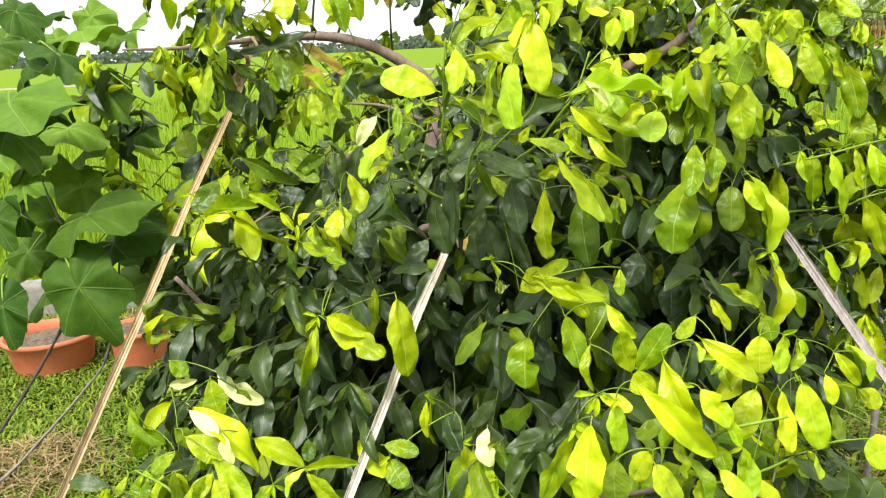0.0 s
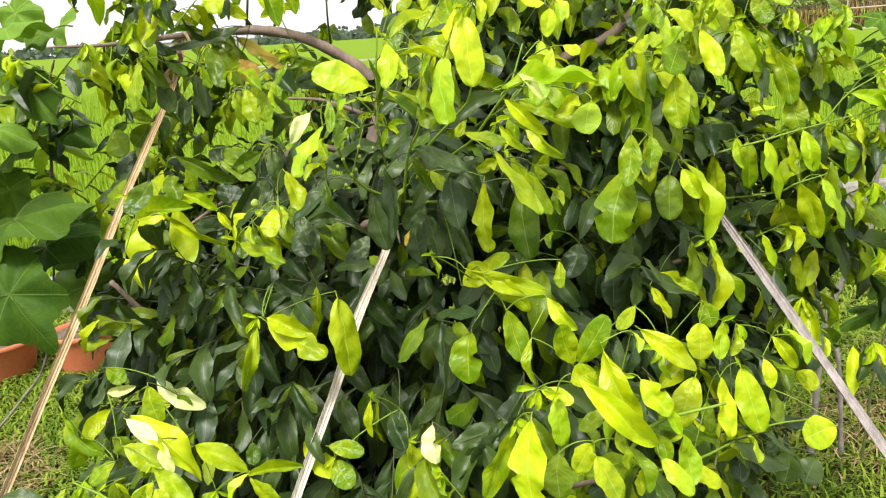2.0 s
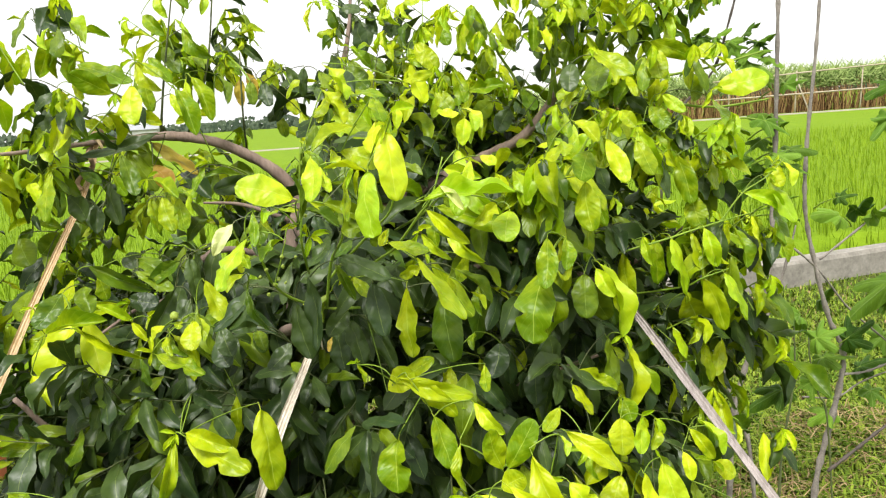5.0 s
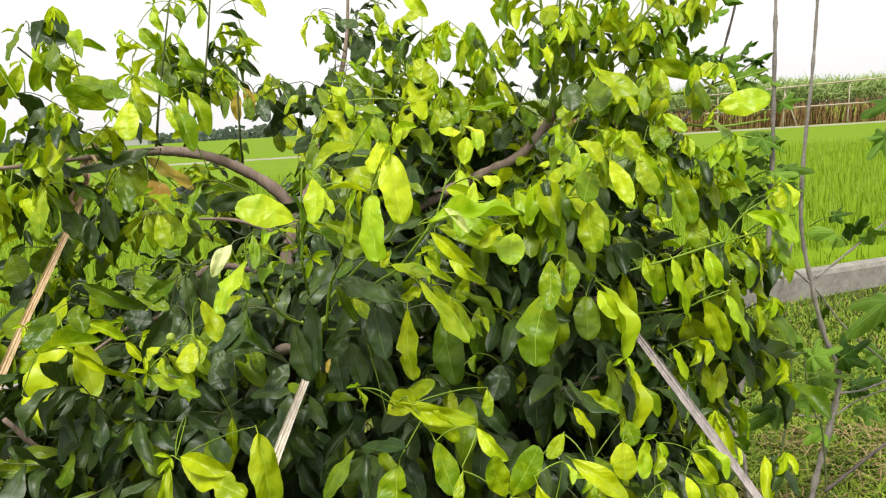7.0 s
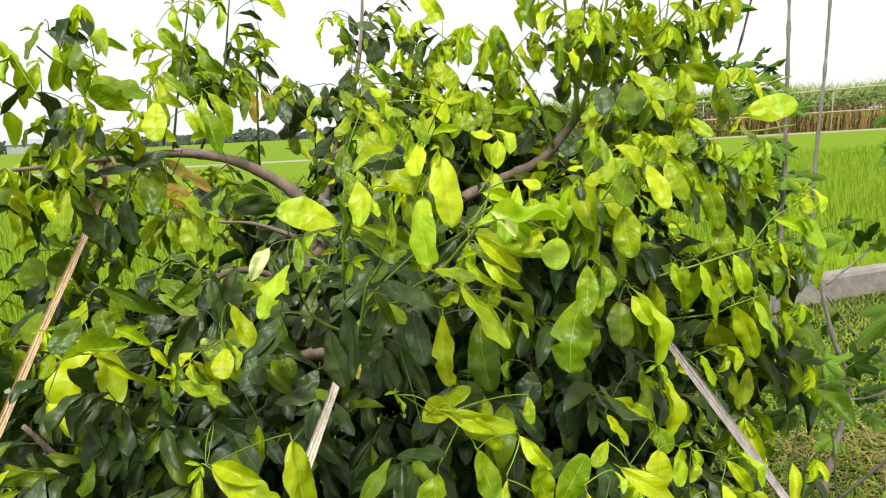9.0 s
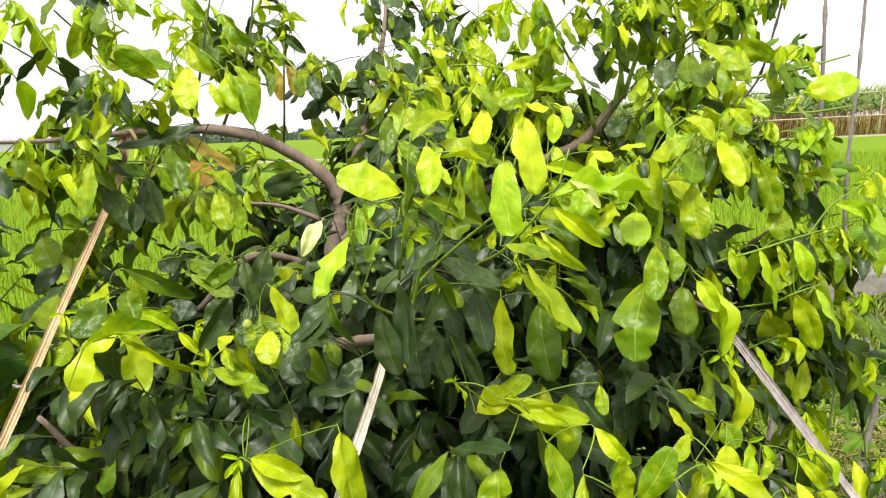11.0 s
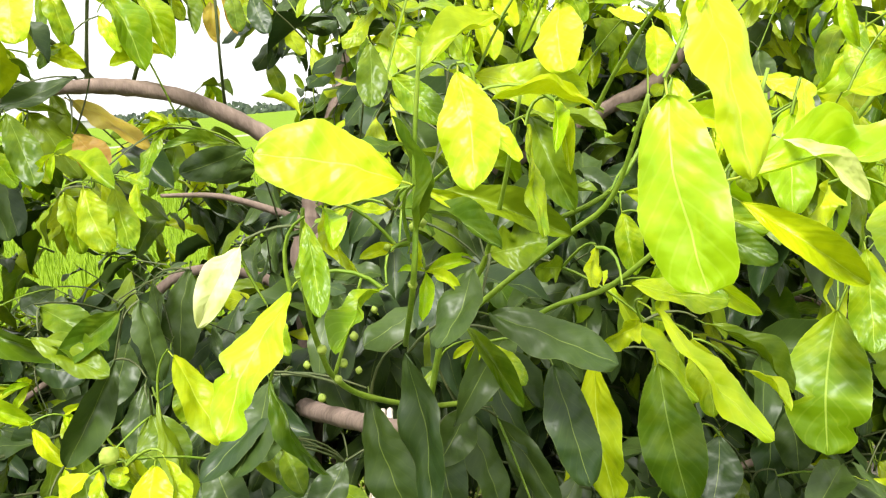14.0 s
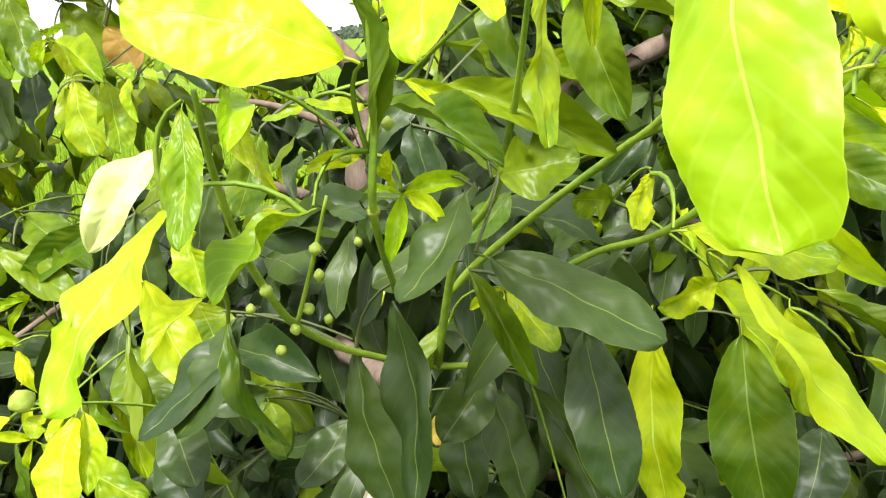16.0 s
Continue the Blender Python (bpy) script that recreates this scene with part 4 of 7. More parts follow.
# upper shoots
hero((0.418, 1.955, 1.593), (0.374, 1.945, 1.601), 0.026, "y", 4)
hero((0.442, 1.965, 1.594), (0.447, 1.935, 1.557), 0.024, "y", 1)
hero((0.430, 1.965, 1.584), (0.420, 1.935, 1.531), 0.031, "y", 1)
hero((0.709, 2.005, 1.527), (0.637, 1.995, 1.499), 0.032, "y", 3)
hero((0.735, 2.065, 1.574), (0.768, 2.035, 1.523), 0.028, "y", 1)
hero((0.951, 2.165, 1.558), (0.950, 2.135, 1.477), 0.036, "d", 4)
hero((0.951, 2.215, 1.549), (0.946, 2.185, 1.504), 0.037, "d", 0)
hero((1.020, 2.125, 1.611), (1.137, 2.115, 1.632), 0.062, "y", 0)
hero((1.027, 2.165, 1.585), (1.066, 2.135, 1.534), 0.061, "l", 4)
hero((0.899, 2.205, 1.727), (0.996, 2.195, 1.686), 0.044, "l", 4)
hero((0.913, 2.215, 1.712), (0.916, 2.185, 1.641), 0.049, "l", 0)
hero((1.003, 2.205, 1.693), (1.064, 2.195, 1.702), 0.046, "l", 4)
hero((1.054, 2.215, 1.686), (1.091, 2.185, 1.641), 0.020, "y", 1)
hero((0.995, 2.205, 1.610), (1.015, 2.195, 1.598), 0.042, "m", 4)
hero((0.800, 2.255, 1.807), (0.860, 2.245, 1.844), 0.058, "l", 0)
hero((0.881, 2.315, 1.827), (0.908, 2.285, 1.772), 0.053, "m", 4)
hero((0.820, 2.255, 1.759), (0.877, 2.245, 1.771), 0.023, "y", 1)
hero((0.862, 2.305, 1.754), (0.922, 2.295, 1.738), 0.036, "d", 4)
hero((0.871, 2.295, 1.713), (0.898, 2.265, 1.648), 0.059, "m", 0)
hero((0.620, 2.305, 1.765), (0.580, 2.295, 1.788), 0.041, "l", 4)
hero((0.649, 2.315, 1.817), (0.645, 2.285, 1.727), 0.033, "l", 1)
hero((0.487, 2.305, 1.645), (0.574, 2.295, 1.656), 0.037, "l", 5)
hero((0.464, 2.365, 1.698), (0.482, 2.335, 1.619), 0.043, "l", 4)
hero((0.569, 2.315, 1.703), (0.589, 2.285, 1.649), 0.045, "l", 0)
hero((0.699, 2.305, 1.572), (0.646, 2.295, 1.540), 0.043, "d", 4)
hero((0.722, 2.265, 1.555), (0.718, 2.235, 1.494), 0.045, "d", 0)
hero((0.621, 2.315, 1.643), (0.641, 2.285, 1.590), 0.048, "m", 4)
hero((0.796, 2.315, 1.698), (0.821, 2.285, 1.640), 0.052, "d", 0)
hero((0.551, 2.355, 1.618), (0.506, 2.345, 1.580), 0.047, "m", 0)
hero((0.188, 2.265, 1.612), (0.240, 2.235, 1.547), 0.059, "l", 0)
hero((0.277, 2.215, 1.600), (0.278, 2.185, 1.530), 0.034, "y", 4)
hero((0.304, 2.215, 1.623), (0.306, 2.185, 1.569), 0.024, "y", 1)
hero((0.244, 2.315, 1.653), (0.256, 2.285, 1.598), 0.033, "y", 4)
hero((0.359, 2.415, 1.724), (0.390, 2.385, 1.625), 0.055, "y", 4)
hero((0.200, 2.615, 1.739), (0.257, 2.585, 1.677), 0.057, "m", 2)
hero((0.163, 2.715, 1.778), (0.173, 2.685, 1.703), 0.050, "d", 4)
hero((0.239, 2.815, 1.878), (0.260, 2.785, 1.791), 0.059, "d", 0)
hero((0.253, 2.715, 1.781), (0.306, 2.685, 1.719), 0.050, "m", 4)
hero((0.385, 2.515, 1.781), (0.435, 2.485, 1.710), 0.052, "l", 0)
hero((0.365, 2.515, 1.768), (0.394, 2.485, 1.719), 0.037, "l", 4)
hero((0.415, 2.605, 1.913), (0.369, 2.595, 1.891), 0.036, "l", 4)
hero((0.451, 2.515, 1.831), (0.466, 2.485, 1.768), 0.040, "l", 0)
hero((0.343, 2.805, 1.880), (0.353, 2.795, 1.830), 0.041, "d", 4)
hero((0.199, 2.805, 1.918), (0.255, 2.795, 1.906), 0.044, "d", 0)
hero((0.404, 2.505, 1.822), (0.411, 2.495, 1.778), 0.030, "y", 1)
hero((0.421, 2.415, 1.654), (0.457, 2.385, 1.603), 0.042, "l", 0)
hero((0.118, 2.705, 1.663), (0.179, 2.695, 1.636), 0.048, "d", 4)
hero((0.072, 2.705, 1.673), (0.136, 2.695, 1.685), 0.042, "d", 0)
hero((0.034, 2.615, 1.688), (0.060, 2.585, 1.619), 0.046, "l", 4)
hero((0.730, 2.315, 1.807), (0.734, 2.285, 1.739), 0.047, "m", 0)
hero((0.693, 2.365, 1.761), (0.711, 2.335, 1.690), 0.048, "m", 4)
hero((0.760, 2.315, 1.858), (0.763, 2.285, 1.789), 0.042, "l", 4)
hero((0.712, 2.315, 1.873), (0.669, 2.285, 1.826), 0.042, "l", 0)
hero((0.763, 2.255, 1.644), (0.806, 2.245, 1.616), 0.041, "l", 4)
hero((0.861, 2.305, 1.634), (0.913, 2.295, 1.591), 0.045, "d", 0)
hero((0.897, 2.215, 1.578), (0.932, 2.185, 1.531), 0.046, "l", 4)
hero((0.857, 2.255, 1.606), (0.908, 2.245, 1.564), 0.036, "d", 4)
hero((0.594, 2.365, 1.596), (0.558, 2.335, 1.543), 0.045, "d", 0)
hero((0.562, 2.465, 1.747), (0.540, 2.435, 1.690), 0.044, "l", 4)
hero((0.982, 2.315, 1.862), (1.004, 2.285, 1.811), 0.038, "l", 0)
hero((0.923, 2.305, 1.876), (0.974, 2.295, 1.857), 0.035, "l", 4)
hero((-0.485, 2.300, 1.879), (-0.522, 2.280, 1.801), 0.037, "m", 0)
hero((-0.445, 2.300, 1.823), (-0.471, 2.270, 1.732), 0.042, "l", 1)
hero((-0.476, 2.300, 1.861), (-0.390, 2.280, 1.837), 0.038, "d", 1)
hero((-0.425, 2.300, 1.840), (-0.426, 2.280, 1.772), 0.030, "m", 4)
hero((-0.393, 2.300, 1.857), (-0.375, 2.280, 1.806), 0.024, "l", 5)
hero((-0.397, 2.300, 1.823), (-0.312, 2.280, 1.812), 0.014, "l", 1)
hero((-0.506, 2.320, 1.864), (-0.534, 2.300, 1.863), 0.014, "l", 1)
hero((-0.416, 2.360, 1.765), (-0.290, 2.330, 1.713), 0.059, "l", 2)
hero((-0.291, 2.420, 1.731), (-0.270, 2.400, 1.646), 0.038, "l", 0)
hero((-0.446, 2.400, 1.725), (-0.420, 2.380, 1.684), 0.022, "l", 4)
hero((-0.493, 2.420, 1.649), (-0.410, 2.380, 1.657), 0.039, "d", 0)
hero((-0.398, 2.400, 1.644), (-0.358, 2.380, 1.609), 0.024, "l", 1)
hero((-0.276, 2.450, 1.878), (-0.223, 2.420, 1.826), 0.034, "l", 1)
hero((-0.248, 2.500, 1.936), (-0.224, 2.480, 1.873), 0.030, "y", 1)
hero((-0.194, 2.500, 1.941), (-0.175, 2.480, 1.891), 0.024, "l", 3)
hero((-0.193, 2.480, 1.844), (-0.122, 2.450, 1.771), 0.045, "l", 1)
hero((-0.274, 2.450, 1.778), (-0.221, 2.420, 1.714), 0.037, "l", 0)
hero((-0.248, 2.500, 1.808), (-0.207, 2.460, 1.736), 0.039, "m", 0)
hero((-0.171, 2.400, 1.724), (-0.123, 2.360, 1.615), 0.038, "l", 1)
hero((-0.095, 2.500, 1.774), (-0.060, 2.480, 1.722), 0.027, "l", 2)
hero((-0.117, 2.600, 1.833), (-0.051, 2.580, 1.821), 0.026, "d", 3)
hero((-0.108, 2.600, 1.928), (-0.044, 2.580, 1.906), 0.013, "d", 1)
hero((-0.069, 2.600, 1.809), (-0.011, 2.560, 1.760), 0.026, "d", 1)
hero((-0.063, 2.600, 1.959), (0.015, 2.560, 1.908), 0.032, "l", 1)
hero((-0.141, 2.500, 1.939), (-0.143, 2.480, 1.876), 0.022, "y", 1)
hero((-0.060, 2.600, 1.744), (-0.044, 2.580, 1.662), 0.029, "o", 1)
hero((-0.009, 2.600, 1.741), (0.017, 2.580, 1.688), 0.026, "l", 3)
hero((0.039, 2.650, 1.749), (0.066, 2.600, 1.679), 0.038, "d", 4)
hero((0.026, 2.600, 1.732), (-0.019, 2.560, 1.674), 0.035, "l", 5)
hero((0.114, 2.900, 1.944), (0.100, 2.880, 1.860), 0.018, "y", 1)
hero((0.191, 3.100, 1.986), (0.213, 3.080, 1.920), 0.030, "d", 0)
hero((0.139, 3.000, 1.982), (0.171, 2.980, 1.935), 0.025, "y", 2)
hero((0.260, 3.000, 1.969), (0.283, 2.980, 1.931), 0.020, "l", 3)
hero((0.178, 2.950, 1.796), (0.137, 2.930, 1.712), 0.040, "d", 0)
hero((0.149, 2.950, 1.755), (0.120, 2.930, 1.713), 0.023, "d", 5)
hero((0.247, 3.000, 1.901), (0.275, 2.960, 1.818), 0.040, "d", 1)
hero((0.283, 3.000, 1.925), (0.303, 2.960, 1.851), 0.036, "d", 1)
hero((0.345, 3.000, 1.922), (0.346, 2.960, 1.840), 0.038, "d", 2)
hero((0.309, 2.900, 1.977), (0.318, 2.860, 1.897), 0.038, "l", 3)
hero((0.396, 2.900, 2.006), (0.464, 2.860, 1.932), 0.046, "y", 1)
# right side shoots
hero((0.588, 1.915, 1.447), (0.582, 1.885, 1.350), 0.051, "y", 0)
hero((0.609, 1.925, 1.344), (0.602, 1.895, 1.254), 0.047, "l", 4)
hero((0.619, 1.935, 1.285), (0.560, 1.905, 1.140), 0.068, "l", 2)
hero((0.681, 1.985, 1.394), (0.662, 1.955, 1.277), 0.042, "l", 0)
hero((0.662, 1.885, 1.291), (0.701, 1.855, 1.140), 0.044, "y", 1)
hero((0.702, 2.095, 1.210), (0.739, 2.065, 1.121), 0.064, "m", 0)
hero((0.773, 2.055, 1.269), (0.780, 2.025, 1.168), 0.045, "l", 0)
hero((0.851, 2.075, 1.291), (0.845, 2.045, 1.196), 0.059, "l", 0)
hero((0.815, 2.045, 1.298), (0.825, 2.015, 1.245), 0.022, "y", 1)
hero((0.874, 2.035, 1.295), (0.894, 2.005, 1.176), 0.068, "y", 0)
hero((0.936, 2.075, 1.297), (0.953, 2.045, 1.159), 0.050, "l", 0)
hero((0.948, 2.035, 1.314), (0.964, 2.005, 1.232), 0.036, "y", 1)
hero((1.001, 2.075, 1.305), (0.990, 2.045, 1.222), 0.032, "d", 1)
hero((1.034, 2.075, 1.302), (1.051, 2.045, 1.215), 0.037, "l", 1)
hero((1.071, 2.065, 1.326), (1.076, 2.035, 1.230), 0.056, "y", 0)
hero((1.052, 2.065, 1.380), (1.141, 2.055, 1.345), 0.036, "y", 1)
hero((1.126, 2.075, 1.340), (1.148, 2.045, 1.258), 0.049, "l", 4)
hero((1.105, 2.065, 1.409), (1.160, 2.035, 1.311), 0.062, "y", 4)
hero((1.145, 2.075, 1.443), (1.155, 2.045, 1.389), 0.032, "y", 1)
hero((1.131, 2.085, 1.433), (1.132, 2.055, 1.388), 0.038, "l", 0)
hero((0.936, 2.005, 1.209), (0.966, 1.975, 1.098), 0.051, "l", 4)
hero((0.980, 2.005, 1.215), (1.017, 1.975, 1.116), 0.057, "y", 0)
hero((0.946, 2.135, 1.141), (0.963, 2.105, 1.058), 0.074, "l", 4)
hero((0.930, 2.135, 1.469), (0.951, 2.105, 1.359), 0.050, "l", 4)
hero((0.962, 2.135, 1.377), (0.974, 2.105, 1.300), 0.051, "l", 0)
hero((1.003, 2.135, 1.477), (1.010, 2.105, 1.387), 0.046, "l", 4)
hero((0.803, 2.035, 1.512), (0.828, 2.005, 1.439), 0.045, "l", 0)
hero((0.764, 2.095, 1.503), (0.730, 2.065, 1.458), 0.045, "l", 0)
hero((1.074, 2.215, 1.415), (1.085, 2.185, 1.353), 0.051, "m", 4)
hero((0.882, 2.095, 1.474), (0.882, 2.065, 1.381), 0.032, "d", 4)
hero((0.742, 2.015, 1.398), (0.741, 1.985, 1.364), 0.013, "y", 1)
hero((0.687, 2.015, 1.440), (0.716, 1.985, 1.342), 0.033, "l", 4)
hero((0.770, 2.115, 1.342), (0.832, 2.085, 1.275), 0.049, "m", 0)
hero((0.625, 1.965, 1.475), (0.648, 1.935, 1.418), 0.019, "y", 1)
hero((0.546, 1.975, 1.462), (0.544, 1.945, 1.423), 0.017, "l", 1)
hero((0.533, 1.975, 1.432), (0.497, 1.945, 1.398), 0.017, "l", 1)
hero((0.553, 1.975, 1.412), (0.531, 1.965, 1.383), 0.031, "l", 4)
hero((0.403, 1.895, 1.467), (0.482, 1.865, 1.395), 0.041, "y", 1)
hero((0.406, 1.915, 1.460), (0.428, 1.885, 1.413), 0.034, "l", 4)
hero((0.355, 1.875, 1.422), (0.493, 1.845, 1.376), 0.044, "l", 4)
hero((0.360, 1.815, 1.390), (0.429, 1.785, 1.326), 0.026, "y", 1)
hero((0.348, 1.865, 1.405), (0.348, 1.835, 1.349), 0.026, "l", 1)
hero((0.333, 1.865, 1.324), (0.409, 1.835, 1.215), 0.051, "l", 4)
hero((0.412, 1.915, 1.316), (0.389, 1.885, 1.274), 0.035, "l", 4)
hero((0.426, 1.935, 1.300), (0.473, 1.905, 1.249), 0.019, "m", 1)
hero((0.440, 1.955, 1.249), (0.438, 1.925, 1.190), 0.023, "l", 1)
hero((0.466, 1.975, 1.236), (0.522, 1.945, 1.183), 0.022, "l", 1)
hero((0.478, 1.995, 1.215), (0.522, 1.965, 1.133), 0.025, "m", 1)
hero((0.445, 2.065, 1.058), (0.450, 2.035, 0.995), 0.031, "l", 0)
hero((0.451, 2.055, 1.091), (0.441, 2.045, 1.075), 0.021, "m", 4)
hero((0.545, 2.065, 1.067), (0.521, 2.035, 1.029), 0.025, "l", 4)
hero((0.528, 2.115, 1.082), (0.505, 2.085, 1.047), 0.033, "m", 4)
hero((0.593, 2.215, 1.021), (0.595, 2.185, 0.964), 0.071, "d", 0)
hero((0.691, 2.165, 1.064), (0.680, 2.135, 0.987), 0.050, "d", 0)
hero((0.677, 2.165, 0.970), (0.650, 2.135, 0.902), 0.057, "d", 4)
hero((0.749, 2.165, 0.956), (0.745, 2.135, 0.877), 0.048, "d", 0)
hero((0.652, 2.205, 0.995), (0.668, 2.195, 0.958), 0.044, "d", 4)
hero((0.641, 2.205, 1.082), (0.721, 2.195, 1.094), 0.049, "d", 0)
hero((0.749, 2.215, 1.140), (0.751, 2.185, 1.037), 0.055, "d", 0)
hero((0.608, 2.115, 1.315), (0.601, 2.085, 1.258), 0.033, "d", 4)
hero((0.591, 2.165, 1.244), (0.589, 2.135, 1.191), 0.046, "d", 0)
hero((0.791, 2.125, 1.013), (0.846, 2.115, 1.032), 0.054, "m", 4)
hero((0.840, 2.115, 1.075), (0.836, 2.085, 0.976), 0.062, "m", 0)
hero((0.909, 2.115, 1.042), (0.880, 2.085, 0.880), 0.055, "l", 0)
hero((0.916, 2.115, 1.031), (0.939, 2.085, 0.966), 0.044, "l", 4)
hero((0.954, 2.135, 1.019), (0.973, 2.105, 0.928), 0.039, "m", 1)
hero((0.955, 2.065, 1.040), (0.963, 2.035, 0.964), 0.048, "l", 0)
hero((1.003, 2.075, 1.046), (0.976, 2.045, 0.973), 0.038, "l", 4)
hero((0.773, 2.015, 1.036), (0.818, 1.985, 0.965), 0.028, "y", 1)
hero((0.754, 2.035, 1.003), (0.784, 2.005, 0.962), 0.044, "l", 0)
hero((0.725, 1.995, 1.004), (0.753, 1.965, 0.933), 0.045, "y", 4)
hero((0.890, 2.115, 1.118), (0.884, 2.085, 1.051), 0.029, "d", 1)
hero((0.883, 2.165, 1.140), (0.857, 2.135, 1.095), 0.054, "d", 4)
hero((0.481, 2.105, 1.339), (0.453, 2.095, 1.305), 0.037, "d", 0)
hero((0.250, 1.755, 1.124), (0.321, 1.745, 1.167), 0.040, "l", 0)
hero((-0.404, 2.115, 1.299), (-0.447, 2.085, 1.232), 0.060, "l", 4)
hero((-0.365, 2.165, 1.307), (-0.347, 2.135, 1.248), 0.055, "l", 0)
hero((-0.371, 2.115, 1.326), (-0.236, 2.085, 1.270), 0.034, "m", 1)
hero((-0.467, 2.055, 1.255), (-0.413, 2.045, 1.220), 0.027, "y", 1)
hero((-0.295, 2.065, 1.248), (-0.420, 2.055, 1.230), 0.035, "l", 1)
hero((-0.333, 2.005, 1.263), (-0.260, 1.995, 1.228), 0.021, "y", 1)
hero((-0.366, 1.995, 1.233), (-0.429, 1.965, 1.111), 0.071, "y", 5)
hero((-0.349, 1.995, 1.237), (-0.326, 1.965, 1.121), 0.056, "y", 4)
hero((-0.260, 1.985, 1.226), (-0.214, 1.955, 1.188), 0.018, "l", 1)
hero((-0.215, 1.975, 1.196), (-0.208, 1.945, 1.134), 0.032, "m", 4)
hero((-0.162, 1.965, 1.220), (-0.127, 1.935, 1.130), 0.034, "l", 4)
hero((-0.185, 1.965, 1.202), (-0.145, 1.935, 1.160), 0.022, "l", 1)
hero((-0.128, 1.975, 1.198), (-0.096, 1.945, 1.135), 0.015, "l", 1)
hero((-0.128, 2.115, 1.220), (-0.104, 2.085, 1.165), 0.058, "l", 4)
hero((-0.231, 2.005, 1.227), (-0.219, 1.995, 1.195), 0.026, "l", 0)
hero((-0.109, 2.165, 1.343), (-0.131, 2.135, 1.232), 0.059, "d", 0)
hero((-0.155, 2.165, 1.330), (-0.158, 2.135, 1.269), 0.037, "d", 4)
hero((-0.138, 2.135, 1.260), (-0.153, 2.105, 1.189), 0.035, "d", 0)
hero((-0.196, 2.165, 1.258), (-0.231, 2.135, 1.188), 0.054, "d", 4)
hero((-0.097, 2.105, 1.162), (-0.050, 2.095, 1.135), 0.038, "d", 0)
hero((-0.105, 2.115, 1.125), (-0.131, 2.085, 1.081), 0.053, "d", 4)
hero((-0.214, 2.215, 1.301), (-0.238, 2.185, 1.265), 0.042, "d", 3)
hero((-0.512, 2.165, 1.276), (-0.533, 2.135, 1.214), 0.062, "m", 0)
hero((-0.485, 2.115, 1.196), (-0.502, 2.085, 1.153), 0.042, "l", 4)
hero((-0.553, 2.115, 1.212), (-0.520, 2.085, 1.152), 0.056, "m", 0)
hero((-0.309, 2.165, 1.177), (-0.335, 2.135, 1.137), 0.048, "d", 0)
hero((-0.360, 2.155, 1.171), (-0.302, 2.145, 1.144), 0.048, "d", 4)
hero((-0.325, 2.205, 1.232), (-0.258, 2.195, 1.216), 0.046, "d", 0)
hero((-0.284, 2.205, 1.331), (-0.326, 2.195, 1.311), 0.040, "d", 4)
hero((-0.477, 2.265, 1.387), (-0.508, 2.235, 1.343), 0.056, "m", 4)
hero((-0.562, 2.265, 1.380), (-0.535, 2.235, 1.320), 0.062, "m", 0)
hero((-0.504, 2.205, 1.285), (-0.563, 2.195, 1.254), 0.050, "d", 4)
hero((0.872, 2.200, 1.525), (0.913, 2.160, 1.425), 0.048, "y", 1)
hero((0.681, 1.930, 1.526), (0.658, 1.900, 1.503), 0.019, "l", 2)
hero((0.732, 2.000, 1.540), (0.711, 1.970, 1.467), 0.034, "l", 2)
hero((0.998, 2.300, 1.554), (0.996, 2.250, 1.468), 0.042, "d", 1)
# lower shoots
hero((0.303, 1.595, 1.116), (0.325, 1.565, 1.038), 0.043, "l", 4)
hero((0.337, 1.535, 1.090), (0.340, 1.505, 1.025), 0.021, "l", 1)
hero((0.399, 1.525, 1.048), (0.380, 1.515, 1.116), 0.041, "l", 4)
hero((0.406, 1.505, 1.057), (0.447, 1.495, 1.134), 0.040, "l", 0)
hero((0.388, 1.465, 1.043), (0.421, 1.455, 1.064), 0.038, "l", 4)
hero((0.338, 1.425, 1.054), (0.384, 1.415, 1.036), 0.025, "y", 4)
hero((0.360, 1.415, 1.043), (0.361, 1.385, 0.985), 0.038, "y", 0)
hero((0.312, 1.285, 1.078), (0.308, 1.255, 0.975), 0.052, "y", 2)
hero((0.292, 1.335, 1.043), (0.252, 1.305, 0.957), 0.039, "l", 4)
hero((0.390, 1.415, 1.071), (0.494, 1.385, 0.978), 0.037, "y", 1)
hero((0.432, 1.445, 1.100), (0.477, 1.415, 0.994), 0.044, "l", 3)
hero((0.485, 1.445, 1.052), (0.520, 1.415, 1.007), 0.036, "y", 5)
hero((0.518, 1.445, 1.009), (0.536, 1.415, 0.976), 0.018, "y", 1)
hero((0.476, 1.465, 1.119), (0.480, 1.435, 1.097), 0.014, "y", 1)
hero((0.490, 1.475, 1.118), (0.565, 1.445, 1.061), 0.033, "l", 3)
hero((0.590, 1.535, 1.010), (0.559, 1.505, 0.942), 0.045, "l", 0)
hero((0.654, 1.615, 0.970), (0.669, 1.585, 0.874), 0.038, "y", 4)
hero((0.696, 1.635, 0.975), (0.725, 1.605, 0.868), 0.050, "y", 0)
hero((0.779, 1.715, 0.896), (0.790, 1.685, 0.839), 0.050, "m", 4)
hero((0.665, 1.765, 1.011), (0.658, 1.735, 0.950), 0.053, "l", 0)
hero((0.705, 1.765, 1.007), (0.693, 1.735, 0.949), 0.034, "y", 4)
hero((0.733, 1.775, 0.997), (0.716, 1.745, 0.950), 0.026, "l", 1)
hero((0.800, 1.775, 0.973), (0.838, 1.745, 0.920), 0.026, "l", 1)
hero((0.819, 1.765, 0.991), (0.851, 1.735, 0.930), 0.029, "y", 1)
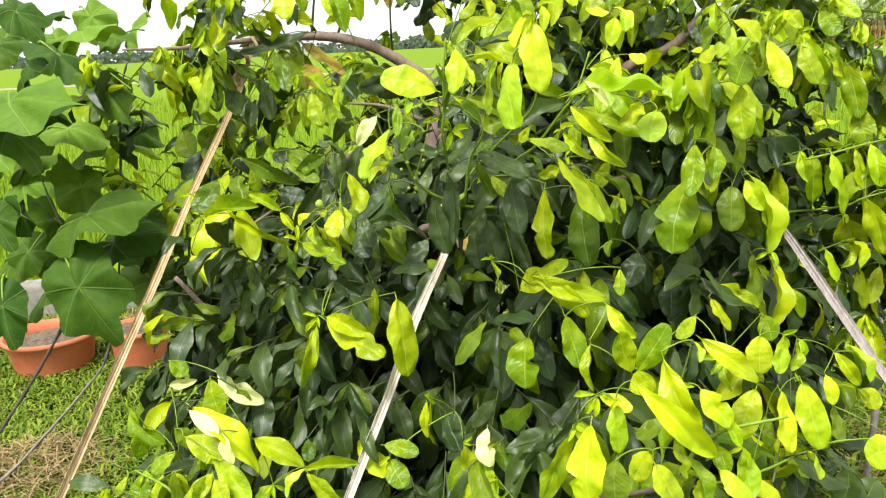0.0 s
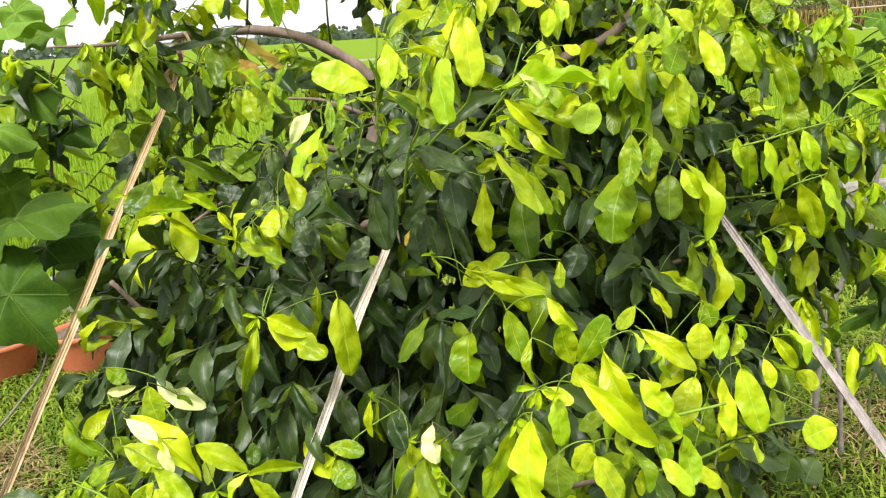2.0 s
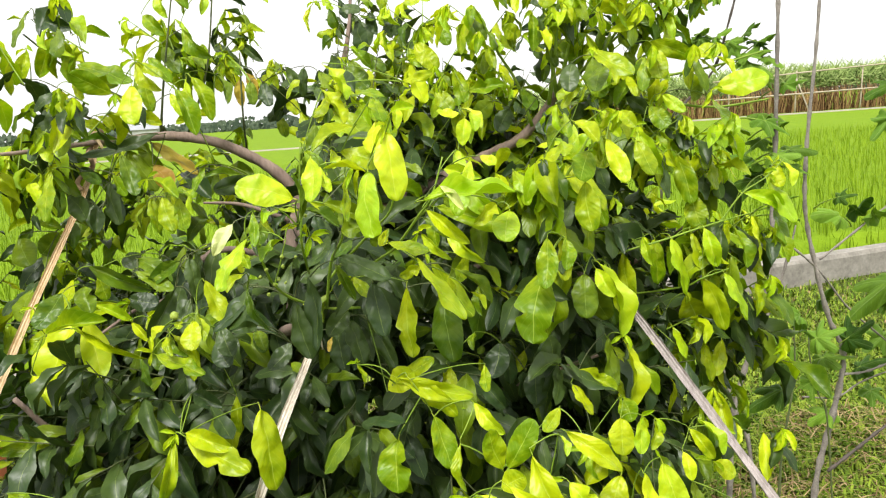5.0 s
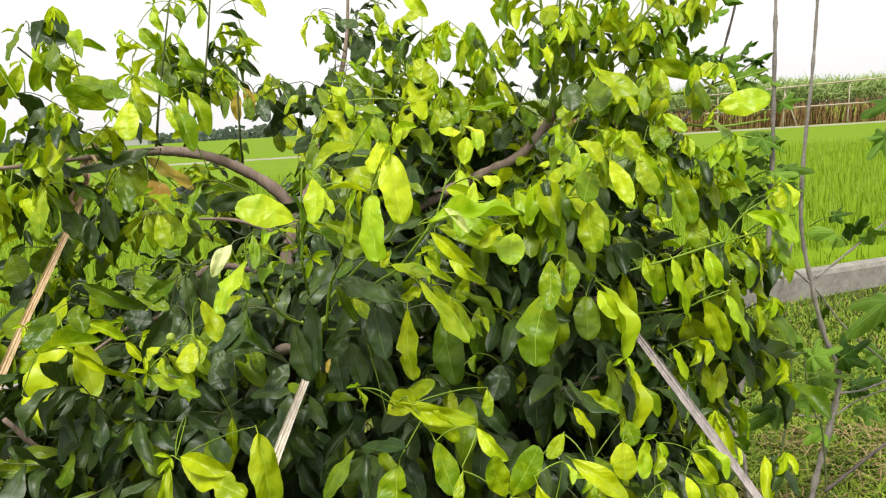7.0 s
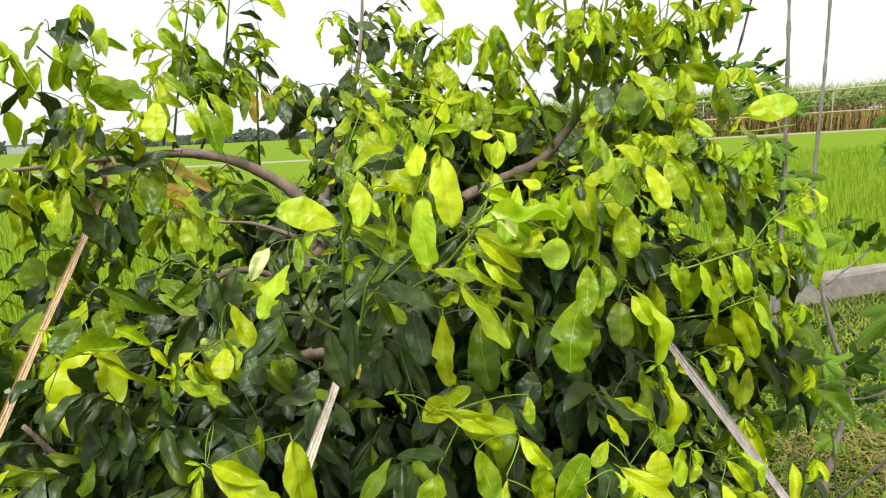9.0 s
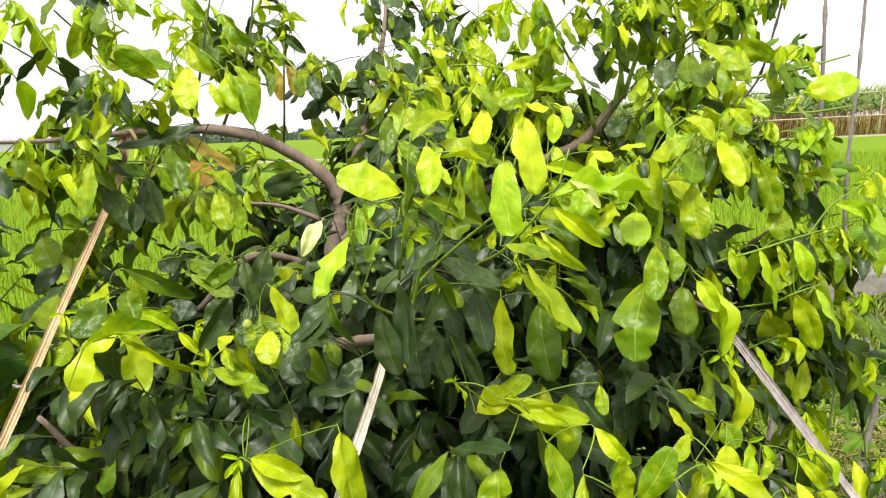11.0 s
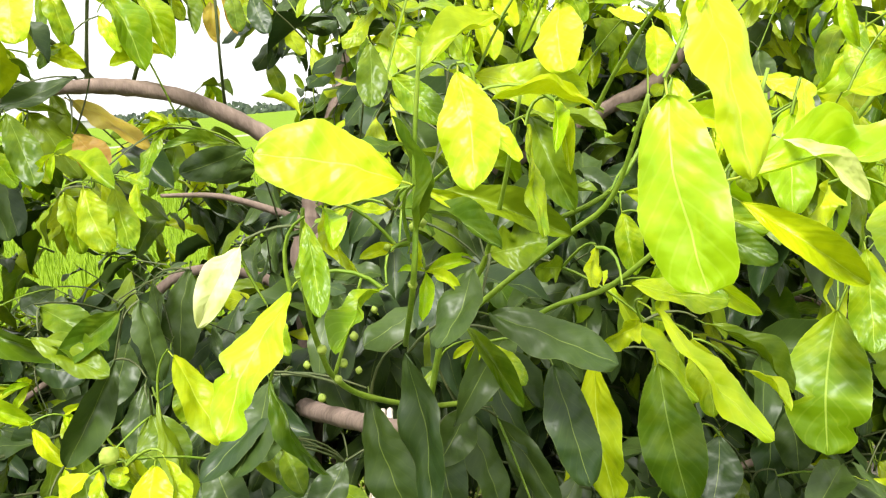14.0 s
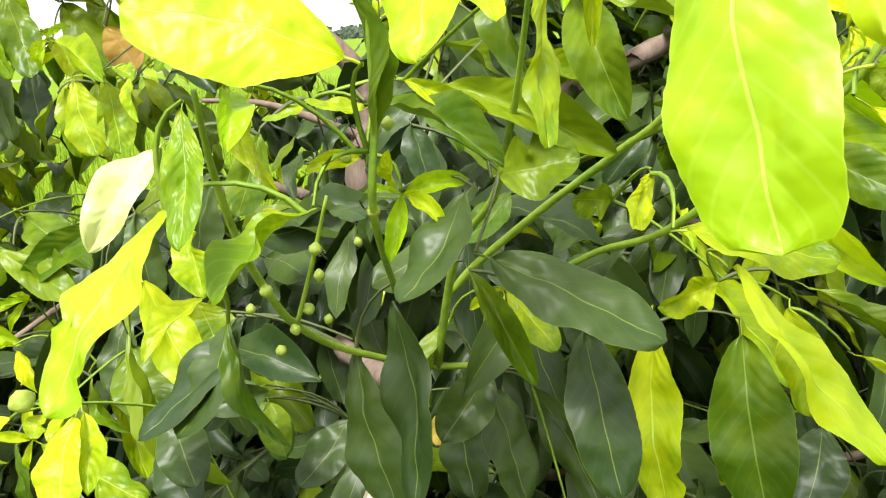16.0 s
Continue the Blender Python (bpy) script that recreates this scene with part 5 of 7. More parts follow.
hero((0.764, 1.715, 0.955), (0.770, 1.685, 0.911), 0.025, "y", 1)
hero((0.534, 1.515, 1.067), (0.541, 1.485, 1.030), 0.015, "y", 1)
hero((0.613, 1.775, 0.983), (0.638, 1.745, 0.955), 0.039, "m", 4)
hero((0.640, 1.635, 0.915), (0.637, 1.605, 0.873), 0.040, "m", 0)
hero((0.398, 1.315, 1.006), (0.424, 1.285, 0.956), 0.041, "l", 0)
hero((0.440, 1.395, 1.000), (0.451, 1.365, 0.955), 0.031, "l", 2)
hero((0.514, 1.455, 0.958), (0.520, 1.425, 0.925), 0.031, "l", 4)
hero((0.557, 1.475, 0.938), (0.564, 1.445, 0.874), 0.039, "y", 4)
hero((0.509, 1.415, 0.940), (0.547, 1.385, 0.897), 0.033, "y", 0)
hero((0.357, 1.385, 0.974), (0.354, 1.355, 0.921), 0.052, "m", 0)
hero((0.437, 1.475, 0.993), (0.396, 1.445, 0.975), 0.027, "m", 4)
hero((0.458, 1.405, 0.968), (0.482, 1.375, 0.910), 0.030, "l", 1)
hero((0.876, 1.665, 0.842), (0.818, 1.655, 0.824), 0.059, "y", 0)
hero((0.718, 1.815, 0.749), (0.718, 1.785, 0.687), 0.043, "d", 0)
hero((0.755, 1.815, 0.748), (0.758, 1.785, 0.662), 0.043, "d", 4)
hero((0.836, 1.855, 0.713), (0.846, 1.845, 0.683), 0.032, "d", 0)
hero((0.860, 1.815, 0.717), (0.840, 1.785, 0.656), 0.058, "d", 4)
hero((0.915, 1.815, 0.692), (0.882, 1.785, 0.655), 0.054, "d", 0)
hero((0.684, 1.815, 1.033), (0.693, 1.785, 0.993), 0.041, "l", 4)
hero((0.251, 1.635, 1.174), (0.371, 1.605, 1.140), 0.031, "l", 3)
hero((0.271, 1.615, 1.175), (0.341, 1.585, 1.116), 0.038, "l", 4)
hero((0.245, 1.645, 1.063), (0.237, 1.615, 0.982), 0.058, "l", 5)
hero((0.367, 1.575, 1.140), (0.410, 1.545, 1.095), 0.026, "y", 1)
hero((0.396, 1.635, 1.180), (0.394, 1.605, 1.145), 0.022, "l", 0)
hero((0.186, 1.675, 1.189), (0.195, 1.645, 1.159), 0.014, "l", 3)
hero((0.170, 1.615, 0.910), (0.174, 1.585, 0.853), 0.036, "p", 5)
hero((0.126, 1.635, 0.868), (0.141, 1.605, 0.826), 0.032, "l", 4)
hero((0.111, 1.675, 0.914), (0.111, 1.645, 0.848), 0.043, "d", 0)
hero((0.200, 1.625, 0.860), (0.280, 1.615, 0.901), 0.040, "d", 4)
hero((0.287, 1.615, 0.886), (0.233, 1.585, 0.849), 0.046, "d", 0)
hero((0.710, 1.715, 0.867), (0.688, 1.685, 0.833), 0.033, "m", 4)
hero((0.863, 1.805, 0.884), (0.902, 1.795, 0.854), 0.039, "l", 4)
hero((0.911, 1.865, 0.916), (0.939, 1.835, 0.870), 0.037, "l", 0)
hero((0.502, 1.565, 1.121), (0.470, 1.535, 1.096), 0.024, "l", 4)
hero((0.459, 1.475, 1.039), (0.438, 1.445, 1.008), 0.026, "l", 4)
hero((0.405, 1.395, 0.981), (0.377, 1.365, 0.954), 0.034, "l", 0)
hero((0.584, 1.515, 0.866), (0.618, 1.485, 0.844), 0.035, "l", 0)
hero((0.471, 1.375, 0.948), (0.461, 1.345, 0.927), 0.034, "l", 4)
hero((-0.338, 1.695, 0.975), (-0.314, 1.665, 0.916), 0.054, "l", 0)
hero((-0.353, 1.635, 0.947), (-0.235, 1.605, 0.832), 0.055, "y", 3)
hero((-0.350, 1.615, 0.950), (-0.292, 1.585, 0.919), 0.028, "p", 4)
hero((-0.376, 1.645, 0.884), (-0.298, 1.615, 0.858), 0.050, "l", 4)
hero((-0.287, 1.595, 0.916), (-0.264, 1.565, 0.874), 0.021, "p", 3)
hero((-0.378, 1.835, 0.930), (-0.279, 1.805, 0.875), 0.039, "p", 5)
hero((-0.491, 1.855, 0.896), (-0.427, 1.845, 0.912), 0.021, "p", 1)
hero((-0.540, 1.765, 0.903), (-0.461, 1.735, 0.824), 0.034, "l", 3)
hero((-0.441, 1.735, 0.808), (-0.482, 1.705, 0.779), 0.039, "l", 0)
hero((-0.500, 1.715, 0.774), (-0.506, 1.685, 0.722), 0.043, "l", 0)
hero((-0.535, 1.715, 0.768), (-0.540, 1.685, 0.725), 0.021, "l", 1)
hero((-0.322, 1.615, 0.829), (-0.371, 1.585, 0.783), 0.034, "l", 4)
hero((-0.334, 1.615, 0.823), (-0.347, 1.585, 0.785), 0.038, "l", 0)
hero((-0.316, 1.615, 0.857), (-0.250, 1.585, 0.788), 0.041, "y", 4)
hero((-0.312, 1.595, 0.827), (-0.284, 1.565, 0.795), 0.037, "l", 0)
hero((-0.247, 1.635, 0.884), (-0.153, 1.605, 0.844), 0.043, "l", 3)
hero((-0.151, 1.585, 0.847), (-0.047, 1.575, 0.868), 0.019, "l", 1)
hero((-0.143, 1.575, 0.859), (-0.170, 1.545, 0.819), 0.025, "y", 1)
hero((-0.139, 1.575, 0.850), (-0.080, 1.545, 0.806), 0.038, "l", 0)
hero((-0.189, 1.775, 0.811), (-0.184, 1.745, 0.779), 0.029, "m", 4)
hero((-0.354, 1.965, 0.810), (-0.328, 1.935, 0.708), 0.065, "d", 0)
hero((-0.295, 1.965, 0.769), (-0.213, 1.935, 0.723), 0.052, "d", 4)
hero((-0.116, 1.965, 0.793), (-0.100, 1.935, 0.732), 0.058, "d", 0)
hero((-0.005, 1.635, 0.842), (0.023, 1.605, 0.803), 0.041, "l", 0)
hero((-0.012, 1.625, 0.875), (0.050, 1.615, 0.865), 0.032, "l", 4)
hero((-0.484, 1.855, 0.948), (-0.448, 1.845, 0.921), 0.037, "l", 4)
hero((-0.506, 1.765, 0.842), (-0.524, 1.735, 0.797), 0.041, "l", 0)
hero((-0.215, 1.605, 0.809), (-0.246, 1.595, 0.782), 0.032, "l", 4)
hero((-0.423, 1.705, 0.871), (-0.390, 1.695, 0.841), 0.039, "m", 4)
hero((-0.330, 1.805, 0.906), (-0.308, 1.795, 0.873), 0.031, "m", 4)
hero((0.013, 1.720, 1.112), (0.029, 1.690, 0.976), 0.059, "l", 0)
hero((-0.127, 1.760, 1.068), (-0.040, 1.720, 1.047), 0.035, "l", 1)
hero((-0.127, 1.760, 1.061), (-0.013, 1.700, 1.010), 0.051, "l", 2)
hero((-0.147, 1.760, 1.057), (-0.178, 1.720, 0.941), 0.027, "l", 3)
hero((-0.324, 2.000, 0.953), (-0.302, 1.950, 0.906), 0.030, "d", 0)
hero((-0.300, 2.000, 0.939), (-0.259, 1.950, 0.840), 0.050, "d", 0)
hero((-0.124, 2.200, 1.212), (-0.127, 2.150, 1.155), 0.032, "l", 0)
hero((-0.189, 2.000, 1.191), (-0.144, 1.950, 1.104), 0.033, "l", 1)
hero((-0.140, 1.900, 1.095), (-0.077, 1.860, 1.076), 0.032, "d", 1)
hero((0.068, 1.620, 0.960), (0.069, 1.600, 0.901), 0.017, "l", 1)
hero((0.101, 1.620, 0.933), (0.125, 1.580, 0.885), 0.028, "d", 5)
hero((0.429, 2.000, 1.605), (0.463, 1.970, 1.562), 0.026, "y", 1)
hero((0.605, 2.100, 1.512), (0.647, 2.060, 1.517), 0.024, "y", 0)
hero((0.638, 2.000, 1.487), (0.697, 1.960, 1.537), 0.037, "y", 2)
hero((0.709, 2.000, 1.581), (0.743, 1.970, 1.545), 0.022, "y", 1)
hero((0.734, 2.050, 1.547), (0.709, 2.000, 1.478), 0.037, "l", 0)
hero((0.845, 2.150, 1.530), (0.890, 2.100, 1.432), 0.049, "y", 1)
hero((0.635, 2.000, 1.487), (0.671, 1.960, 1.438), 0.031, "l", 1)
hero((0.657, 1.950, 1.458), (0.689, 1.900, 1.386), 0.038, "l", 0)
hero((0.999, 2.300, 1.557), (1.001, 2.250, 1.466), 0.044, "d", 0)
hero((0.924, 2.200, 1.606), (0.962, 2.160, 1.564), 0.029, "y", 0)
hero((0.366, 1.800, 1.497), (0.425, 1.740, 1.483), 0.023, "y", 1)
hero((0.396, 1.850, 1.528), (0.404, 1.820, 1.484), 0.023, "y", 0)
hero((0.260, 2.300, 1.651), (0.291, 2.260, 1.559), 0.041, "l", 4)
hero((0.264, 1.900, 1.503), (0.331, 1.850, 1.486), 0.033, "m", 5)
hero((0.127, 1.750, 1.548), (0.161, 1.720, 1.511), 0.025, "l", 0)
hero((0.204, 1.900, 1.538), (0.216, 1.850, 1.448), 0.033, "m", 1)
hero((0.520, 1.950, 1.473), (0.539, 1.900, 1.410), 0.035, "y", 4)
# leaves round the arched limb and on the outer shoots
hero((0.309, 1.570, 1.468), (0.450, 1.570, 1.470), 0.040, "y", 5)
hero((0.257, 1.510, 1.575), (0.265, 1.480, 1.479), 0.048, "y", 0)
hero((0.335, 1.568, 1.488), (0.365, 1.532, 1.453), 0.013, "p", 1)
hero((0.448, 1.618, 1.436), (0.432, 1.582, 1.393), 0.044, "y", 0)
hero((0.164, 1.768, 1.648), (0.197, 1.732, 1.589), 0.037, "l", 5)
hero((0.248, 1.738, 1.629), (0.260, 1.702, 1.588), 0.030, "l", 0)
hero((0.251, 1.718, 1.589), (0.240, 1.682, 1.539), 0.037, "y", 0)
hero((0.273, 1.718, 1.600), (0.312, 1.682, 1.610), 0.016, "y", 1)
hero((0.211, 1.738, 1.584), (0.142, 1.702, 1.548), 0.031, "l", 1)
hero((0.188, 1.738, 1.542), (0.264, 1.702, 1.523), 0.042, "l", 4)
hero((0.168, 1.738, 1.548), (0.174, 1.702, 1.517), 0.020, "y", 1)
hero((0.228, 1.738, 1.509), (0.249, 1.702, 1.438), 0.030, "m", 1)
hero((0.151, 1.718, 1.461), (0.239, 1.682, 1.424), 0.024, "m", 1)
hero((0.611, 1.818, 1.566), (0.646, 1.782, 1.528), 0.033, "l", 1)
hero((0.553, 1.818, 1.503), (0.600, 1.782, 1.523), 0.038, "l", 2)
hero((0.671, 1.818, 1.529), (0.697, 1.782, 1.451), 0.036, "y", 4)
hero((0.642, 1.838, 1.509), (0.615, 1.802, 1.459), 0.049, "l", 0)
hero((0.424, 1.738, 1.519), (0.445, 1.702, 1.508), 0.020, "y", 4)
hero((0.634, 1.838, 1.451), (0.635, 1.802, 1.363), 0.050, "l", 0)
hero((0.704, 1.838, 1.577), (0.723, 1.802, 1.548), 0.027, "l", 1)
hero((0.307, 1.818, 1.655), (0.355, 1.782, 1.667), 0.021, "l", 4)
hero((0.171, 1.768, 1.688), (0.204, 1.732, 1.628), 0.038, "y", 5)
hero((0.662, 1.868, 1.692), (0.732, 1.832, 1.646), 0.046, "l", 4)
hero((0.701, 1.918, 1.668), (0.672, 1.882, 1.618), 0.040, "m", 0)
hero((0.665, 2.018, 1.680), (0.647, 1.982, 1.622), 0.040, "d", 0)
hero((0.711, 2.018, 1.688), (0.699, 1.982, 1.632), 0.043, "m", 0)
hero((-0.278, 2.118, 1.682), (-0.346, 2.082, 1.724), 0.046, "l", 4)
hero((-0.212, 2.018, 1.688), (-0.209, 1.982, 1.614), 0.047, "y", 0)
hero((-0.223, 2.118, 1.742), (-0.169, 2.082, 1.680), 0.034, "l", 1)
hero((-0.472, 2.218, 1.625), (-0.389, 2.182, 1.626), 0.043, "d", 4)
hero((-0.152, 2.118, 1.683), (-0.111, 2.082, 1.585), 0.039, "l", 1)
hero((0.139, 2.318, 1.710), (0.192, 2.282, 1.635), 0.047, "m", 0)
hero((0.105, 2.318, 1.722), (0.096, 2.282, 1.655), 0.035, "d", 0)
hero((0.133, 2.018, 1.591), (0.126, 1.982, 1.525), 0.034, "m", 4)
hero((-0.033, 2.418, 1.704), (-0.028, 2.382, 1.647), 0.032, "m", 0)
hero((-0.004, 2.418, 1.700), (0.013, 2.382, 1.641), 0.033, "d", 0)
hero((-0.384, 2.018, 1.531), (-0.394, 1.982, 1.439), 0.040, "l", 0)
hero((-0.363, 2.118, 1.523), (-0.311, 2.082, 1.503), 0.023, "m", 4)
hero((-0.303, 2.218, 1.585), (-0.382, 2.182, 1.585), 0.020, "m", 1)
hero((-0.231, 2.268, 1.592), (-0.396, 2.232, 1.555), 0.038, "d", 4)
hero((-0.480, 2.268, 1.552), (-0.403, 2.232, 1.542), 0.029, "d", 1)
hero((-0.275, 2.118, 1.551), (-0.245, 2.082, 1.471), 0.038, "m", 4)
hero((-0.296, 2.118, 1.516), (-0.264, 2.082, 1.472), 0.028, "l", 0)
hero((-0.322, 2.168, 1.497), (-0.300, 2.132, 1.407), 0.042, "d", 0)
hero((-0.357, 2.168, 1.450), (-0.350, 2.132, 1.392), 0.031, "d", 1)
hero((-0.410, 2.168, 1.474), (-0.368, 2.132, 1.425), 0.049, "d", 4)
hero((-0.026, 2.218, 1.483), (-0.107, 2.182, 1.462), 0.042, "d", 4)
hero((-0.037, 2.118, 1.496), (-0.107, 2.082, 1.497), 0.020, "m", 1)
hero((-0.114, 2.168, 1.520), (-0.140, 2.132, 1.467), 0.025, "l", 0)
hero((-0.360, 1.918, 1.308), (-0.405, 1.882, 1.254), 0.048, "m", 4)
hero((-0.387, 1.868, 1.237), (-0.257, 1.832, 1.269), 0.029, "l", 1)
hero((-0.336, 1.968, 1.310), (-0.317, 1.932, 1.261), 0.039, "m", 5)
hero((-0.324, 1.868, 1.250), (-0.198, 1.832, 1.191), 0.016, "l", 1)
hero((-0.226, 1.898, 1.174), (-0.204, 1.862, 1.130), 0.028, "m", 0)
hero((-0.189, 1.868, 1.187), (-0.097, 1.832, 1.150), 0.034, "l", 2)
hero((-0.166, 1.868, 1.218), (-0.149, 1.832, 1.191), 0.018, "l", 1)
hero((-0.086, 1.868, 1.318), (-0.046, 1.832, 1.242), 0.040, "l", 4)
hero((-0.107, 1.878, 1.274), (-0.032, 1.842, 1.157), 0.028, "m", 1)
hero((-0.124, 1.918, 1.247), (-0.100, 1.882, 1.197), 0.049, "m", 0)
hero((-0.130, 1.938, 1.273), (-0.140, 1.902, 1.210), 0.031, "d", 0)
hero((-0.163, 1.968, 1.294), (-0.216, 1.932, 1.200), 0.038, "d", 1)
hero((-0.142, 2.018, 1.342), (-0.125, 1.982, 1.259), 0.039, "d", 0)
hero((-0.182, 2.068, 1.319), (-0.194, 2.032, 1.274), 0.035, "d", 0)
hero((0.006, 1.768, 1.314), (-0.028, 1.732, 1.254), 0.047, "d", 4)
hero((0.543, 1.818, 1.294), (0.509, 1.782, 1.165), 0.079, "l", 2)
hero((0.543, 1.778, 1.361), (0.527, 1.742, 1.276), 0.041, "l", 4)
hero((0.585, 1.818, 1.352), (0.577, 1.782, 1.298), 0.031, "l", 1)
hero((0.636, 1.878, 1.268), (0.628, 1.842, 1.188), 0.053, "m", 0)
hero((0.350, 1.798, 1.273), (0.359, 1.762, 1.151), 0.057, "m", 0)
hero((0.654, 1.858, 1.281), (0.679, 1.822, 1.231), 0.031, "y", 1)
hero((0.704, 1.858, 1.133), (0.704, 1.822, 1.005), 0.038, "l", 1)
hero((0.682, 1.898, 1.130), (0.690, 1.862, 1.038), 0.053, "m", 4)
hero((0.617, 1.878, 1.075), (0.685, 1.842, 1.037), 0.034, "l", 5)
hero((0.594, 1.838, 1.059), (0.622, 1.802, 1.008), 0.037, "l", 0)
hero((0.538, 1.918, 1.074), (0.530, 1.882, 1.008), 0.050, "d", 0)
hero((0.582, 1.968, 1.127), (0.573, 1.932, 1.067), 0.048, "d", 4)
hero((0.469, 1.918, 1.133), (0.441, 1.882, 1.073), 0.053, "d", 4)
hero((0.519, 1.938, 1.061), (0.502, 1.902, 1.021), 0.039, "d", 0)
hero((0.237, 1.768, 1.109), (0.281, 1.732, 1.150), 0.047, "y", 4)
hero((0.297, 1.738, 1.109), (0.392, 1.702, 1.085), 0.026, "y", 1)
hero((0.347, 1.798, 1.136), (0.355, 1.762, 1.092), 0.027, "l", 0)
hero((-0.414, 1.868, 1.167), (-0.369, 1.832, 1.113), 0.042, "y", 5)
hero((0.696, 1.898, 1.268), (0.715, 1.862, 1.176), 0.034, "l", 4)
# inner leaves near the path
hero((0.129, 1.850, 1.427), (0.140, 1.820, 1.387), 0.027, "d", 0)
hero((0.153, 2.000, 1.518), (0.198, 1.950, 1.441), 0.033, "d", 1)
hero((0.192, 1.900, 1.486), (0.210, 1.880, 1.455), 0.022, "d", 0)
hero((0.193, 1.800, 1.383), (0.158, 1.770, 1.359), 0.025, "m", 4)
hero((0.175, 1.810, 1.253), (0.137, 1.780, 1.214), 0.037, "d", 1)
hero((0.175, 1.830, 1.230), (0.196, 1.800, 1.150), 0.044, "d", 0)
hero((0.004, 1.850, 1.230), (-0.039, 1.820, 1.230), 0.023, "d", 1)
hero((-0.053, 1.800, 1.243), (-0.034, 1.770, 1.197), 0.036, "d", 0)
hero((0.003, 1.850, 1.220), (0.018, 1.820, 1.189), 0.025, "m", 1)
hero((-0.221, 1.950, 1.329), (-0.153, 1.900, 1.300), 0.026, "m", 1)
hero((-0.236, 2.000, 1.350), (-0.166, 1.960, 1.306), 0.037, "m", 3)
hero((0.150, 1.900, 1.195), (0.129, 1.880, 1.158), 0.019, "o", 0)


def bud(x, y, z, r):
    """Small ribbed green flower bud."""
    verts, faces, n = [], [], 8
    for j in range(6):
        v = j / 5
        rr = r * math.sin(math.pi * (0.08 + 0.84 * v)) * (1.0 if j < 4 else 0.9)
        verts += [(rr * (1 + 0.12 * (k % 2)) * math.cos(6.283 * k / n), rr * (1 + 0.12 * (k % 2)) * math.sin(6.283 * k / n), r * 2.2 * (v - 0.5)) for k in range(n)]
    faces = [(j * n + k, j * n + (k + 1) % n, (j + 1) * n + (k + 1) % n, (j + 1) * n + k) for j in range(5) for k in range(n)] + [tuple(range(n - 1, -1, -1)), tuple(5 * n + k for k in range(n))]
    part("bud", mesh_of("bud", verts, faces, [BUD]), CITRUS, "", pose(x, y, z, PICK.uniform(-30, 30), PICK.uniform(-30, 30), 0))


bud(0.103, 1.660, 1.434, 0.0028)
bud(0.120, 1.640, 1.449, 0.0031)
bud(0.116, 1.640, 1.411, 0.0034)
bud(0.052, 1.680, 1.363, 0.0037)
bud(0.040, 1.690, 1.350, 0.0028)
bud(0.061, 1.700, 1.333, 0.0031)
bud(0.076, 1.710, 1.361, 0.0034)
bud(0.066, 1.720, 1.338, 0.0037)
bud(0.077, 1.720, 1.331, 0.0028)
bud(0.126, 1.640, 1.451, 0.0031)
bud(0.047, 1.720, 1.313, 0.0034)
bud(0.077, 1.700, 1.379, 0.0037)
bud(0.095, 1.750, 1.369, 0.0028)
bud(-0.112, 1.720, 1.291, 0.0075)


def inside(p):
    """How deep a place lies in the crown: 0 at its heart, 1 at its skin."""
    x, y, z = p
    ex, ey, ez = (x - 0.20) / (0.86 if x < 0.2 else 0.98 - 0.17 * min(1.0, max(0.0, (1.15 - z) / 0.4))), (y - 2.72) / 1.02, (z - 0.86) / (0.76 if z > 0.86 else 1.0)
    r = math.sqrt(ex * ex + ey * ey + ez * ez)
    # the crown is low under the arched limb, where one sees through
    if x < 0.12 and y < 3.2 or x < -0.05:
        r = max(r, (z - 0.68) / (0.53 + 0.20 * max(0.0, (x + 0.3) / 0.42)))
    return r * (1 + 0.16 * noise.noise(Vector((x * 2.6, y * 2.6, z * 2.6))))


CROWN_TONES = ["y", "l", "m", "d"]


